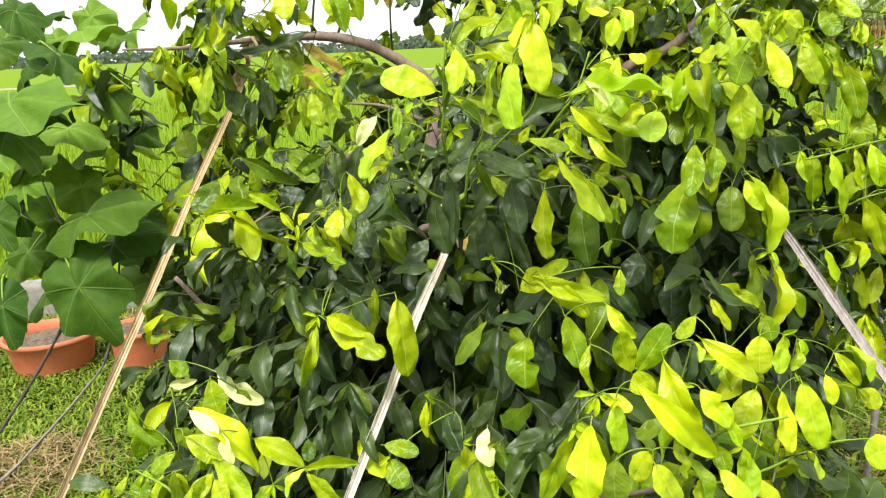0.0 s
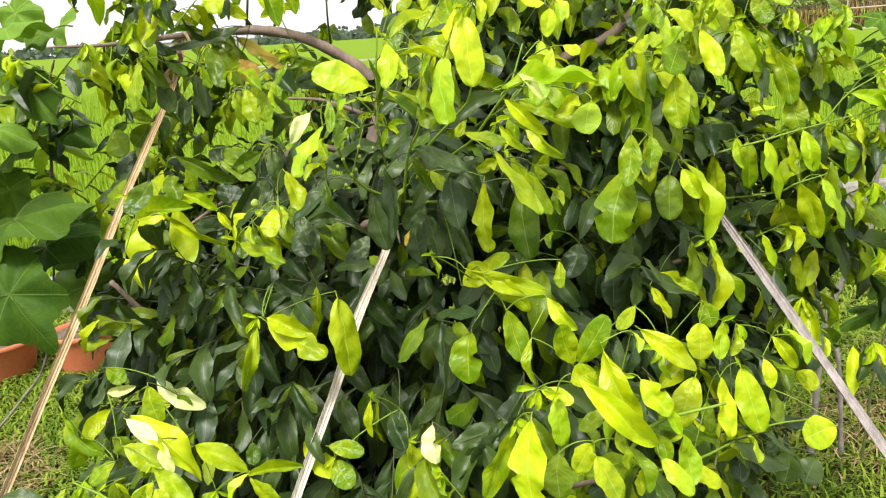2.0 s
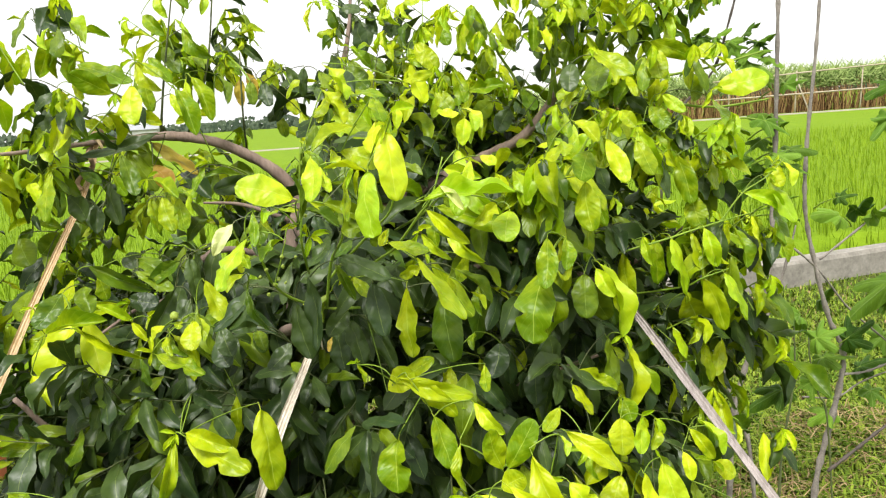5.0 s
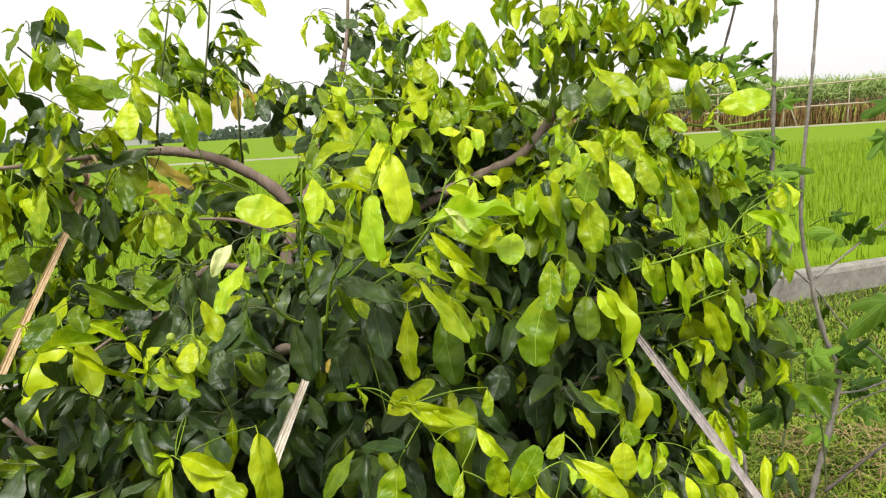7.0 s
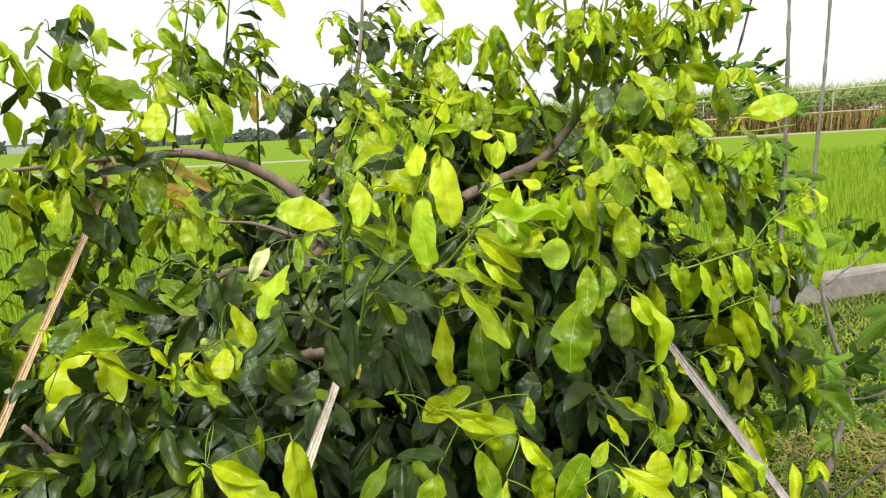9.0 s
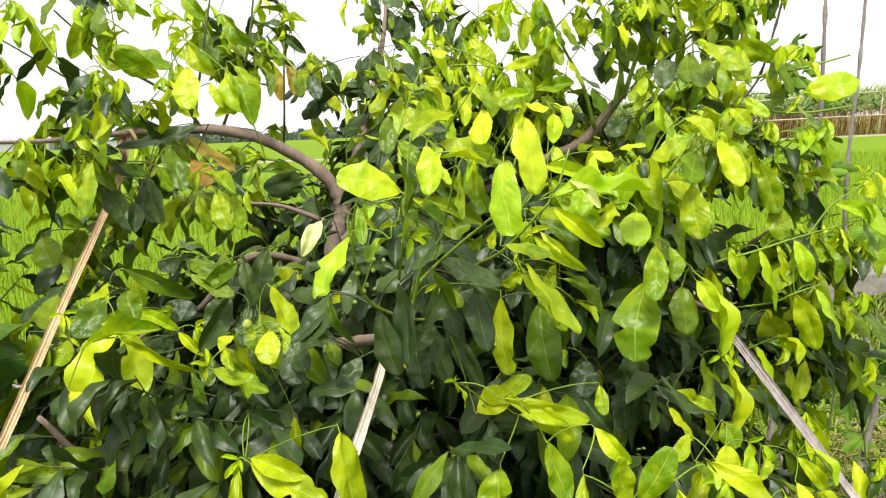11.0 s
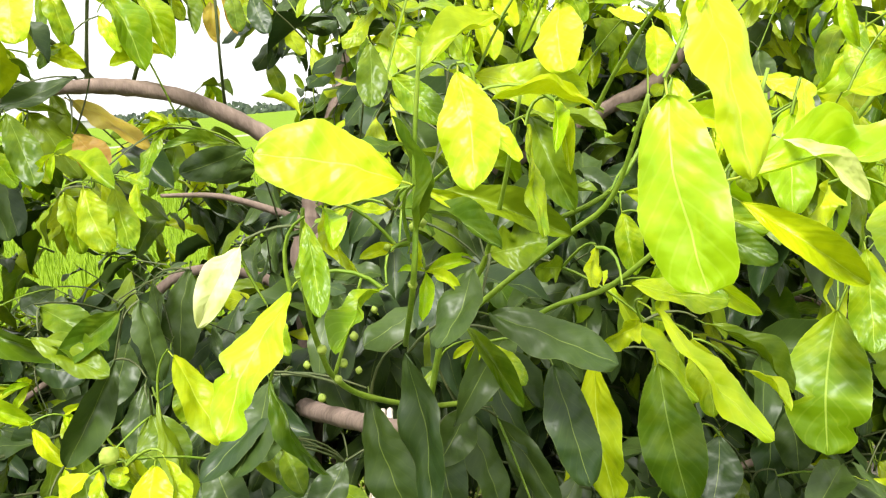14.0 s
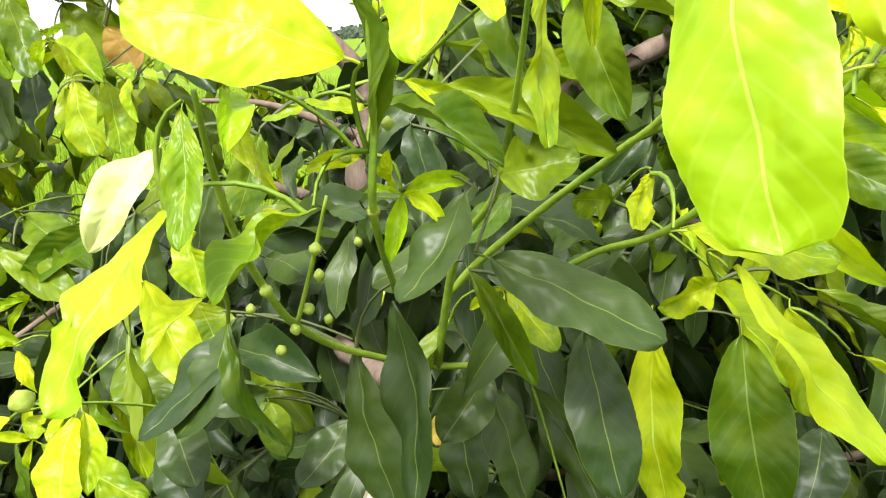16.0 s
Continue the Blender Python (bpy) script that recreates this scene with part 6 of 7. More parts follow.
def spray(heap, wood, rng, p, way, ln, n, pick, hang, out, small=1.0, fresh=False):
    """One twig with its leaves, set spirally and hanging."""
    way = way.normalized()
    end = p + way * ln + Vector((0, 0, -0.12 * ln))
    s = way.orthogonal().normalized()
    t2 = way.cross(s).normalized()
    q, w = len(wood[0]), 0.0022
    wood[0].extend([p + s * w, p + (t2 - s * 0.5) * w, p - (t2 + s * 0.5) * w, end + s * w * 0.4, end + (t2 - s * 0.5) * w * 0.4, end - (t2 + s * 0.5) * w * 0.4])
    wood[1].extend([(q, q + 1, q + 4, q + 3), (q + 1, q + 2, q + 5, q + 4), (q + 2, q, q + 3, q + 5)])
    wood[2].extend([1 if fresh else 0] * 3)
    for k in range(n):
        b = p.lerp(end, (k + 0.6) / n)
        a = k * 2.4 + rng.uniform(-0.5, 0.5)
        around = s * math.cos(a) + t2 * math.sin(a)
        d = (around * (0.45 if fresh else 0.7) + way * 0.35 + Vector((0, 0, -hang * rng.uniform(0.6, 1.4))) + out * 0.25).normalized()
        size = rng.uniform(0.076, 0.134) * (0.75 if k == n - 1 else 1) * small
        face = out * 0.6 + Vector((rng.uniform(-0.5, 0.5), -0.1 + rng.uniform(-0.4, 0.4), 0.6))
        heap.add(MASS[rng.randrange(len(MASS))], leaf_frame(b, b + d * size, size * rng.uniform(0.27, 0.40), face), pick())
    if fresh or CROWN_TONES[pick()] in "yl":
        for k in range(4):  # soft new leaves still folded at the tip
            a = k * 2.1 + rng.uniform(-0.5, 0.5)
            d = (s * math.cos(a) * 0.5 + t2 * math.sin(a) * 0.5 + Vector((0, 0, -0.9))).normalized()
            size = rng.uniform(0.025, 0.065)
            heap.add(MASS[4], leaf_frame(end, end + d * size, size * 0.28, out), 0)


# the straps run free in front of the leaves
CLEAR = [(Vector((0.091, 1.90, 1.16)), Vector((-0.42, 1.25, 0.0))), (Vector((0.76, 1.94, 1.16)), Vector((1.40, 1.46, 0.1))), (Vector((-0.42, 2.28, 1.46)), Vector((-1.09, 1.66, 0.0)))]


def near_strap(p, a, b):
    f = (a.z - p.z) / (a.z - b.z)
    if not -0.02 < f < 1:
        return False
    q = a.lerp(b, f)
    return abs(p.x - q.x + 0.15 * (p.y - q.y)) < 0.20 and p.y < q.y + 0.16


# the bare limbs stand free too: the leaves before them hang to either side
BARE = [smooth_line([q[:3] for q in BOUGHS[k][0]][a:b], 5) for k, a, b in ((0, 0, 8), (1, 1, 7), (2, 1, 5), (3, 3, 10))]
OPEN = Vector((0.05, 0.6, 1.55))  # the side from which the limbs lie open


def near_limb(p):
    for line in BARE:
        for q in line:
            if p.y < q[1] + 0.04:
                f = (p.y - OPEN.y) / (q[1] - OPEN.y)
                dx, dz = p.x - OPEN.x - (q[0] - OPEN.x) * f, p.z - OPEN.z - (q[2] - OPEN.z) * f
                if abs(dx) < 0.075 * f and -0.04 * f < dz < 0.14 * f:
                    return True
    return False


LEAF_MIDS = np.array([(b.lerp(t, 0.5)) for b, t, tone in STALKS if tone != "d"])


def before_large_leaf(p):
    """Whether a twig of the mass would hang in front of one of the large outer leaves."""
    f = (p.y - OPEN.y) / (LEAF_MIDS[:, 1] - OPEN.y)
    dx = p.x - OPEN.x - (LEAF_MIDS[:, 0] - OPEN.x) * f
    dz = p.z - OPEN.z - (LEAF_MIDS[:, 2] - OPEN.z) * f
    return bool(np.any((LEAF_MIDS[:, 1] > p.y - 0.05) & (np.abs(dx) < 0.075 * f) & (dz > -0.045 * f) & (dz < 0.13 * f)))


# gaps under the arched limb through which the field shows: x and z spans in the plane of the limb
GAPS = ((-0.14, 0.03, 1.33, 1.47), (-0.19, -0.04, 1.21, 1.33), (-0.47, -0.22, 1.24, 1.37))


def in_gap(p):
    f = (2.45 - 0.95) / (p.y - 0.95)
    x, z = p.x * f, 1.535 + (p.z - 1.535) * f
    return any(a < x < b and c < z < d for a, b, c, d in GAPS)


def crown():
    """The mass of leaves: short hanging sprays on twigs, dark inside, lighter towards the skin: leaf age, with shade of
    the depths painted into the tone.
    """
    rng = random.Random(5)
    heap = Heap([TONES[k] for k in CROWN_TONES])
    wood = ([], [], [])
    count = tries = 0
    while count < 2300:
        p = Vector((rng.uniform(-0.95, 1.3), rng.uniform(1.55, 3.4), rng.uniform(0.10, 1.75)))
        r = inside(p)
        if r > 1.0 or r < 0.30 + 0.1 * rng.random():
            continue
        if any(near_strap(p, a, b) for a, b in CLEAR) or near_limb(p) or in_gap(p):
            continue
        tries += 1
        if tries < 12000 and before_large_leaf(p):
            continue
        count += 1
        out = Vector((p.x - 0.20, p.y - 2.72, (p.z - 0.9) * 0.8)).normalized()
        way = out + Vector((rng.uniform(-0.6, 0.6), rng.uniform(-0.6, 0.6), rng.uniform(-0.3, 0.7)))
        low_front = p.z < 0.85 and p.y < 2.1

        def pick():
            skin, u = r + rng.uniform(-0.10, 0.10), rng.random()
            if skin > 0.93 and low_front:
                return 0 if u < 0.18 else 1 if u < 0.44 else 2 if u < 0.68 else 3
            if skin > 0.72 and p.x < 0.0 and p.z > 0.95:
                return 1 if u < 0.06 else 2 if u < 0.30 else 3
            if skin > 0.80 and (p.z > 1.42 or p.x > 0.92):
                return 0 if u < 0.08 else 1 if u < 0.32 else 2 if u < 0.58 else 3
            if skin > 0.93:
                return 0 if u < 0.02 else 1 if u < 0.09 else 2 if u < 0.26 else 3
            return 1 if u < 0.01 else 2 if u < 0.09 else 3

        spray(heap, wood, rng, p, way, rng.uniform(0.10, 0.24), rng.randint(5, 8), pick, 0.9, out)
    # young green wood that carries the large leaves, each piece running on to the next one inwards
    heart = Vector((0.05, 2.5, 1.2))
    for base, tip, tone in STALKS:
        here = (base.x - heart.x) ** 2 + (base.y - heart.y) ** 2
        near = [b for b, _, _ in STALKS if 0.02 < (b - base).length < 0.16 and (b.x - heart.x) ** 2 + (b.y - heart.y) ** 2 < here - 0.002]
        goal = min(near, key=lambda b: (b - base).length) if near else base + (heart - base).normalized() * 0.16 - Vector((0, 0, 0.04))
        foot = base - (tip - base) * 0.09
        bow = foot.lerp(goal, 0.5) + Vector((rng.uniform(-0.012, 0.012), 0, 0.014))
        line = [foot * (1 - f) ** 2 + bow * 2 * f * (1 - f) + goal * f * f for f in (0, 0.2, 0.4, 0.6, 0.8, 1)]
        q = len(wood[0])
        for k, a in enumerate(line):
            way = (line[min(k + 1, 5)] - line[max(k - 1, 0)]).normalized()
            s = way.cross(Vector((0.3, 0.9, 0.2))).normalized()
            t2 = way.cross(s)
            w = 0.0010 + 0.00012 * k
            wood[0].extend([a + o * w for o in (s, t2 * 0.87 - s * 0.5, -t2 * 0.87 - s * 0.5)])
        for k in range(5):
            for e in range(3):
                a, b = q + k * 3 + e, q + k * 3 + (e + 1) % 3
                wood[1].append((a, b, b + 3, a + 3))
                wood[2].append(1 if tone in "yl" else 0)
        if tone in "yl" and rng.random() < (0.30 if base.y > 1.78 or base.z < 1.2 else 0.10):
            for k in range(rng.randint(2, 4)):
                d = Vector((rng.uniform(-0.7, 0.7), rng.uniform(-0.7, 0.2), rng.uniform(-1.0, 0.3))).normalized()
                size = rng.uniform(0.018, 0.036)
                heap.add(MASS[4], leaf_frame(foot, foot + d * size, size * 0.28, Vector((0.2, -0.8, 0.5))), 0)
    # tufts on the upright shoots
    for i, (pts, many, light) in enumerate(TUFTS):
        line = smooth_line([(*p, 0) for p in pts], 6)
        for k in range(many):
            f = rng.uniform(0.05, 1.0) * (len(line) - 1)
            p = Vector(line[int(f)][:3]) + Vector((rng.uniform(-0.03, 0.03), rng.uniform(-0.05, 0.05), rng.uniform(-0.02, 0.02)))
            a = rng.uniform(0, 6.283)
            if any(near_strap(p, g, h) for g, h in CLEAR) or near_limb(p):
                continue
            out = Vector((math.cos(a), math.sin(a) - 0.3, 0.3))

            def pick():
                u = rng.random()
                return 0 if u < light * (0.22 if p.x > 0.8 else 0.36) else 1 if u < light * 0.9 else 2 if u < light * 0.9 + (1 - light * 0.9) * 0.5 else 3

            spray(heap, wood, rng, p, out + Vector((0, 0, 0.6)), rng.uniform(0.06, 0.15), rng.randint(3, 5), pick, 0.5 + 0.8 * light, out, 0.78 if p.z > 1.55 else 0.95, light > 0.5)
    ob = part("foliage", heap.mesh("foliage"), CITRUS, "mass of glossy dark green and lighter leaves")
    ob["kind"] = "stuff"
    ob = part("twig_work", mesh_of("twig_work", wood[0], wood[1], [TWIG, GREEN_STEM], wood[2]), CITRUS)
    ob["kind"] = "stuff"


TUFTS = [
    ([(0.69, 2.36, 1.66), (0.67, 2.33, 1.82), (0.66, 2.32, 2.02)], 11, 0.95),
    ([(0.74, 2.36, 1.66), (0.77, 2.33, 1.82), (0.80, 2.30, 2.05)], 13, 0.95),
    ([(0.78, 2.36, 1.66), (0.86, 2.33, 1.76), (0.95, 2.28, 1.90), (1.02, 2.22, 2.0)], 14, 0.9),
    ([(0.80, 2.36, 1.62), (0.92, 2.32, 1.64), (1.04, 2.24, 1.66)], 12, 0.75),
    ([(0.62, 2.5, 1.52), (0.50, 2.55, 1.62), (0.40, 2.6, 1.70)], 10, 0.7),
    ([(0.55, 2.62, 1.50), (0.68, 2.62, 1.54), (0.82, 2.58, 1.52)], 15, 0.3),
    ([(0.76, 2.46, 1.56), (0.90, 2.44, 1.55), (1.02, 2.36, 1.50)], 15, 0.55),
    ([(0.80, 2.40, 1.44), (0.92, 2.36, 1.42), (1.04, 2.28, 1.40)], 11, 0.55),
    ([(0.66, 2.55, 1.66), (0.76, 2.52, 1.74), (0.84, 2.50, 1.82)], 9, 0.3),
    ([(0.17, 2.85, 1.66), (0.22, 2.98, 1.85), (0.24, 3.02, 2.0)], 7, 0.25),
    ([(0.62, 2.44, 1.50), (0.60, 2.36, 1.58), (0.60, 2.34, 1.68)], 9, 0.7),
    ([(0.50, 2.52, 1.56), (0.53, 2.46, 1.70), (0.54, 2.44, 1.84)], 9, 0.9),
    ([(0.86, 2.30, 1.50), (0.96, 2.20, 1.48), (1.04, 2.16, 1.44)], 10, 0.65),
    ([(0.90, 2.40, 1.70), (0.98, 2.38, 1.80), (1.08, 2.32, 1.86)], 6, 0.85),
    ([(0.30, 2.75, 1.66), (0.40, 2.72, 1.78), (0.46, 2.70, 1.86)], 9, 0.55),
    ([(-0.27, 2.60, 1.74), (-0.25, 2.56, 1.80), (-0.20, 2.54, 2.0)], 6, 0.6),
    ([(-0.20, 2.62, 1.72), (-0.15, 2.60, 1.80), (-0.11, 2.58, 2.0)], 7, 0.6),
    ([(-0.05, 2.78, 1.60), (0.02, 2.78, 1.64), (0.10, 2.78, 1.72)], 9, 0.35),
    ([(-0.40, 2.38, 1.60), (-0.60, 2.30, 1.72), (-0.66, 2.26, 1.80)], 7, 0.6),
    ([(-0.45, 2.33, 1.55), (-0.60, 2.22, 1.50), (-0.74, 2.12, 1.48)], 9, 0.6),
    ([(0.95, 2.2, 1.30), (1.06, 2.12, 1.25), (1.12, 2.08, 1.10)], 14, 0.6),
    ([(0.85, 2.1, 1.12), (0.95, 2.0, 0.98), (1.05, 1.95, 0.85)], 14, 0.55),
    ([(0.45, 1.50, 0.86), (0.62, 1.56, 0.82), (0.76, 1.64, 0.84), (0.88, 1.70, 0.86)], 9, 0.3),
    ([(0.20, 1.62, 0.75), (0.30, 1.45, 0.78), (0.42, 1.38, 0.86)], 6, 0.6),
    ([(-0.30, 1.75, 0.62), (-0.42, 1.66, 0.74), (-0.50, 1.68, 0.78)], 4, 0.6),
    ([(-0.20, 2.66, 1.50), (-0.32, 2.64, 1.49), (-0.45, 2.56, 1.49)], 8, 0.6),
    ([(-0.50, 2.46, 1.50), (-0.60, 2.42, 1.48), (-0.70, 2.36, 1.44)], 10, 0.55),
    ([(-0.32, 2.74, 1.42), (-0.44, 2.72, 1.40), (-0.56, 2.66, 1.38)], 7, 0.5),
    ([(-0.46, 2.40, 1.46), (-0.60, 2.38, 1.38), (-0.72, 2.36, 1.26)], 7, 0.4),
    ([(-0.28, 2.60, 1.42), (-0.40, 2.62, 1.34), (-0.50, 2.62, 1.24)], 6, 0.5),
    ([(-0.08, 2.80, 1.42), (-0.22, 2.76, 1.34), (-0.34, 2.72, 1.26)], 5, 0.5),
    ([(-0.52, 2.32, 1.22), (-0.64, 2.28, 1.14), (-0.70, 2.24, 1.04)], 7, 0.4),
    ([(-0.74, 2.36, 1.44), (-0.82, 2.34, 1.34), (-0.84, 2.32, 1.20)], 6, 0.4),
    ([(-0.66, 2.40, 1.36), (-0.72, 2.40, 1.26), (-0.74, 2.36, 1.14)], 6, 0.35),
    ([(-0.60, 2.46, 1.40), (-0.54, 2.50, 1.30), (-0.46, 2.50, 1.20)], 8, 0.35),
    ([(-0.36, 2.10, 1.12), (-0.48, 2.02, 1.06), (-0.56, 2.0, 0.98)], 9, 0.4),
    ([(0.50, 2.10, 1.30), (0.60, 2.0, 1.44), (0.68, 1.96, 1.56)], 8, 0.8),
    ([(-0.334, 2.12, 1.596), (-0.43, 2.17, 1.594), (-0.518, 2.22, 1.586)], 4, 0.55),
    ([(-0.443, 2.12, 1.522), (-0.505, 2.17, 1.451), (-0.559, 2.22, 1.362)], 5, 0.55),
    ([(-0.401, 2.12, 1.414), (-0.486, 2.17, 1.328), (-0.562, 2.22, 1.249)], 6, 0.5),
    ([(-0.436, 2.12, 1.836), (-0.392, 2.17, 1.806), (-0.344, 2.22, 1.773)], 3, 0.8),
    ([(-0.44, 2.12, 1.715), (-0.395, 2.17, 1.692), (-0.357, 2.22, 1.661)], 2, 0.7),
]
crown()


# ---- straps that hold the branches down ----
def strap(name, pts, mat, width, label, twist, seed):
    """Flat fibre band, twisted and creased along its length, knotted at its top."""
    ob = thing(name, pts[-1][:3], label, "strap", "straps holding branches down")
    rng = random.Random(seed)
    line = smooth_line([(*p, 0) for p in pts], 14)
    verts, faces = [], []
    across = 7
    for i, q in enumerate(line):
        v = i / (len(line) - 1)
        here = Vector(q[:3])
        ahead = (Vector(line[min(i + 1, len(line) - 1)][:3]) - Vector(line[max(i - 1, 0)][:3])).normalized()
        side = ahead.cross(Vector((0, 1, 0))).normalized()
        deep = side.cross(ahead)
        a = twist * v + 0.25 * math.sin(v * 9 + seed)
        s = side * math.cos(a) + deep * math.sin(a)
        d = deep * math.cos(a) - side * math.sin(a)
        w = width * (0.55 + 0.45 * min(1, v * 2.5)) * (1 + rng.uniform(-0.05, 0.05))
        for k in range(across):
            u = k / (across - 1) * 2 - 1
            verts.append(here + s * u * w * 0.5 + d * (0.0014 * (1 if k % 2 else -1) + 0.004 * (1 - u * u)))
        for k in range(across - 1, -1, -1):
            u = k / (across - 1) * 2 - 1
            verts.append(here + s * u * w * 0.5 + d * (0.0014 * (1 if k % 2 else -1) + 0.004 * (1 - u * u) - 0.0018))
    ring = across * 2
    for i in range(len(line) - 1):
        for k in range(ring):
            a, b = i * ring + k, i * ring + (k + 1) % ring
            faces.append((a, b, b + ring, a + ring))
    part("band", mesh_of("band", verts, faces, [mat], smooth=False), ob)
    top = Vector(pts[0])
    loop = [(top.x + 0.0009 * i, top.y + 0.011 * math.sin(i * 0.8), top.z + 0.003 + 0.011 * math.cos(i * 0.8), 0.0030) for i in range(-9, 10)]
    part("knot", tube("knot", loop, mat, 6, 3, 0.2, seed=seed), ob)
    tail = [(top.x, top.y - 0.012, top.z, 0.004), (top.x + 0.012, top.y - 0.02, top.z - 0.02, 0.003), (top.x + 0.016, top.y - 0.018, top.z - 0.045, 0.0015)]
    part("loose_end", tube("loose_end", tail, mat, 5, 4, 0.2, seed=seed), ob)
    return ob


FIRST_STRAP = strap("tie_down_strap", [(-0.385, 2.338, 1.592), (-0.412, 2.285, 1.478), (-0.499, 2.120, 1.247), (-0.580, 2.030, 1.055), (-0.679, 1.950, 0.847), (-0.780, 1.880, 0.638), (-1.091, 1.666, 0.000)], STRAP, 0.018, "brown fibre strap tied to arched branch, pegged in lawn", 0.5, 1)
strap("tie_down_strap", [(0.101, 1.910, 1.206), (0.091, 1.898, 1.154), (0.034, 1.800, 1.045), (-0.022, 1.790, 0.907), (-0.075, 1.720, 0.788), (-0.424, 1.254, 0.000)], STRAP_WHITE, 0.018, "pale whitish fibre strap tied to inner branch", 0.4, 2)
strap("tie_down_strap", [(0.741, 1.954, 1.19), (0.778, 1.921, 1.13), (0.868, 1.853, 0.98), (0.940, 1.800, 0.86), (1.042, 1.723, 0.69), (1.457, 1.412, 0.000)], STRAP_GREY, 0.021, "silvery grey fibre strap tied to side branch", 0.7, 3)

# the strap's tail is wound round the limb and down its own top
winding = [(-0.384 - 0.006 * i + 0.011 * math.cos(i * 1.7), 2.338 - 0.007 * i + 0.011 * math.sin(i * 1.7), 1.596 - 0.017 * i, 0.0055) for i in range(-1, 8)]
part("wrap", tube("wrap", winding, STRAP_BROWN, 6, 4, 0.25, seed=9), FIRST_STRAP, "brown weathered fibre wound round the limb")


# ---- fig plants ----
def fig_template(seed, web=0.53, lobe=0.58):
    """Broad hand-shaped blade of five lobes, stalk end at 0, tip at (0,1,0)."""
    rng = random.Random(seed)
    lobes = [(-1.95, 0.60), (-1.05, 0.86), (0.0, 1.0), (1.05, 0.86), (1.95, 0.60)]
    n, rings = 60, 6
    cx, cy = 0.0, 0.30
    verts, faces, uv = [(cx, cy, 0.0)], [], [(0.5, 0.3)]
    for j in range(1, rings + 1):
        for k in range(n):
            a = -math.pi + 2 * math.pi * k / n
            r = web
            for c, s in lobes:
                r = max(r, 0.70 * s * math.exp(-abs((a - c) / lobe) ** 3))
            r = r * (1 + 0.07 * noise.noise(Vector((a * 1.3, seed * 5.0, 0)))) + 0.010 * math.sin(a * 23 + seed) * (j == rings)
            f = j / rings
            x, y = cx + r * f * math.sin(a), cy + r * f * math.cos(a)
            z = -0.20 * f * f + 0.07 * math.sin(a * 5 + seed) * f + 0.10 * abs(math.sin(a)) * f + 0.05 * noise.noise(Vector((x * 3, y * 3, seed)))
            verts.append((x, y, z))
            uv.append((0.5 + 0.5 * x, y))
    for k in range(n):
        faces.append((0, 1 + k, 1 + (k + 1) % n))
    for j in range(rings - 1):
        for k in range(n):
            a, b = 1 + j * n + k, 1 + j * n + (k + 1) % n
            faces.append((a, a + n, b + n, b))
    return np.array(verts), faces, np.array(uv)


FIG_SHAPES = [fig_template(i) for i in range(4)] + [fig_template(i, 0.34, 0.38) for i in range(4, 8)]
FIG_A = thing("fig_tree", (-1.25, 2.3, 0.0), "fig tree with large lobed green leaves on bare grey stems", "tree", "fig trees")
FIG_B = thing("fig_tree", (1.75, 2.95, 0.0), "tall young fig tree with bare stem and few leaves", "tree", "fig trees")
FIG_C = thing("fig_tree", (2.0, 3.0, 0.0), "young fig tree with knotty bare grey stems and side twigs", "tree", "fig trees")
FIG_D = thing("fig_tree", (1.8, 2.9, 0.0), "low fig sapling with spread green leaves over grass", "tree", "fig trees")


def fig_stem(tree, mat, pts):
    part("stem", tube("stem", [(x, y, z, r * 0.38) for x, y, z, r in pts], mat, 8, 6, 0.10, seed=len(tree.children), nodes=0.45), tree)


def fig_leaf(tree, base, tip, width, tone, kind):
    kind += 0 if tree is FIG_A else 4
    key = ("fig", kind, tone)
    if key not in leaf_meshes:
        verts, faces, uv = FIG_SHAPES[kind]
        leaf_meshes[key] = mesh_of("fig_leaf", verts, faces, [TONES[tone]], None, uv)
    face = Vector((PICK.uniform(-0.6, 0.6), (-0.28 if tree is FIG_A else -0.45) + PICK.uniform(-0.25, 0.25), 0.8))
    b, t = Vector(base), Vector(tip)
    leaf = part("leaf", leaf_meshes[key], tree, "", leaf_frame(b - (t - b) * 0.1, t, max(width, (t - b).length * 0.55), face))
    back = b - (t - b).normalized() * 0.06 + Vector((0, 0.03, -0.02))
    part("leaf_stalk", tube("leaf_stalk", [(*back, 0.003), (*(b.lerp(back, 0.5) + Vector((0, 0, 0.006))), 0.0025), (*(b + (t - b) * 0.3), 0.002)], GREEN_STEM, 5, 3), leaf)


fig_leaf(FIG_A, (-0.892, 2.050, 1.467), (-0.672, 1.990, 1.503), 0.152, "g", 0)
fig_leaf(FIG_A, (-0.720, 2.180, 1.520), (-0.619, 2.120, 1.427), 0.073, "f", 1)
fig_leaf(FIG_A, (-0.855, 2.230, 1.405), (-0.706, 2.170, 1.385), 0.091, "g", 2)
fig_leaf(FIG_A, (-0.936, 2.130, 1.431), (-0.814, 2.070, 1.344), 0.092, "f", 3)
fig_leaf(FIG_A, (-0.813, 2.230, 1.231), (-0.802, 2.170, 1.360), 0.125, "f", 0)
fig_leaf(FIG_A, (-0.798, 2.110, 1.194), (-0.561, 2.050, 1.275), 0.091, "f", 1)
fig_leaf(FIG_A, (-0.797, 2.230, 1.103), (-0.593, 2.170, 1.174), 0.135, "f", 2)
fig_leaf(FIG_A, (-0.779, 2.050, 1.095), (-0.671, 1.990, 0.938), 0.174, "f", 3)
fig_leaf(FIG_A, (-0.973, 2.080, 1.037), (-0.933, 2.020, 0.921), 0.099, "f", 1)
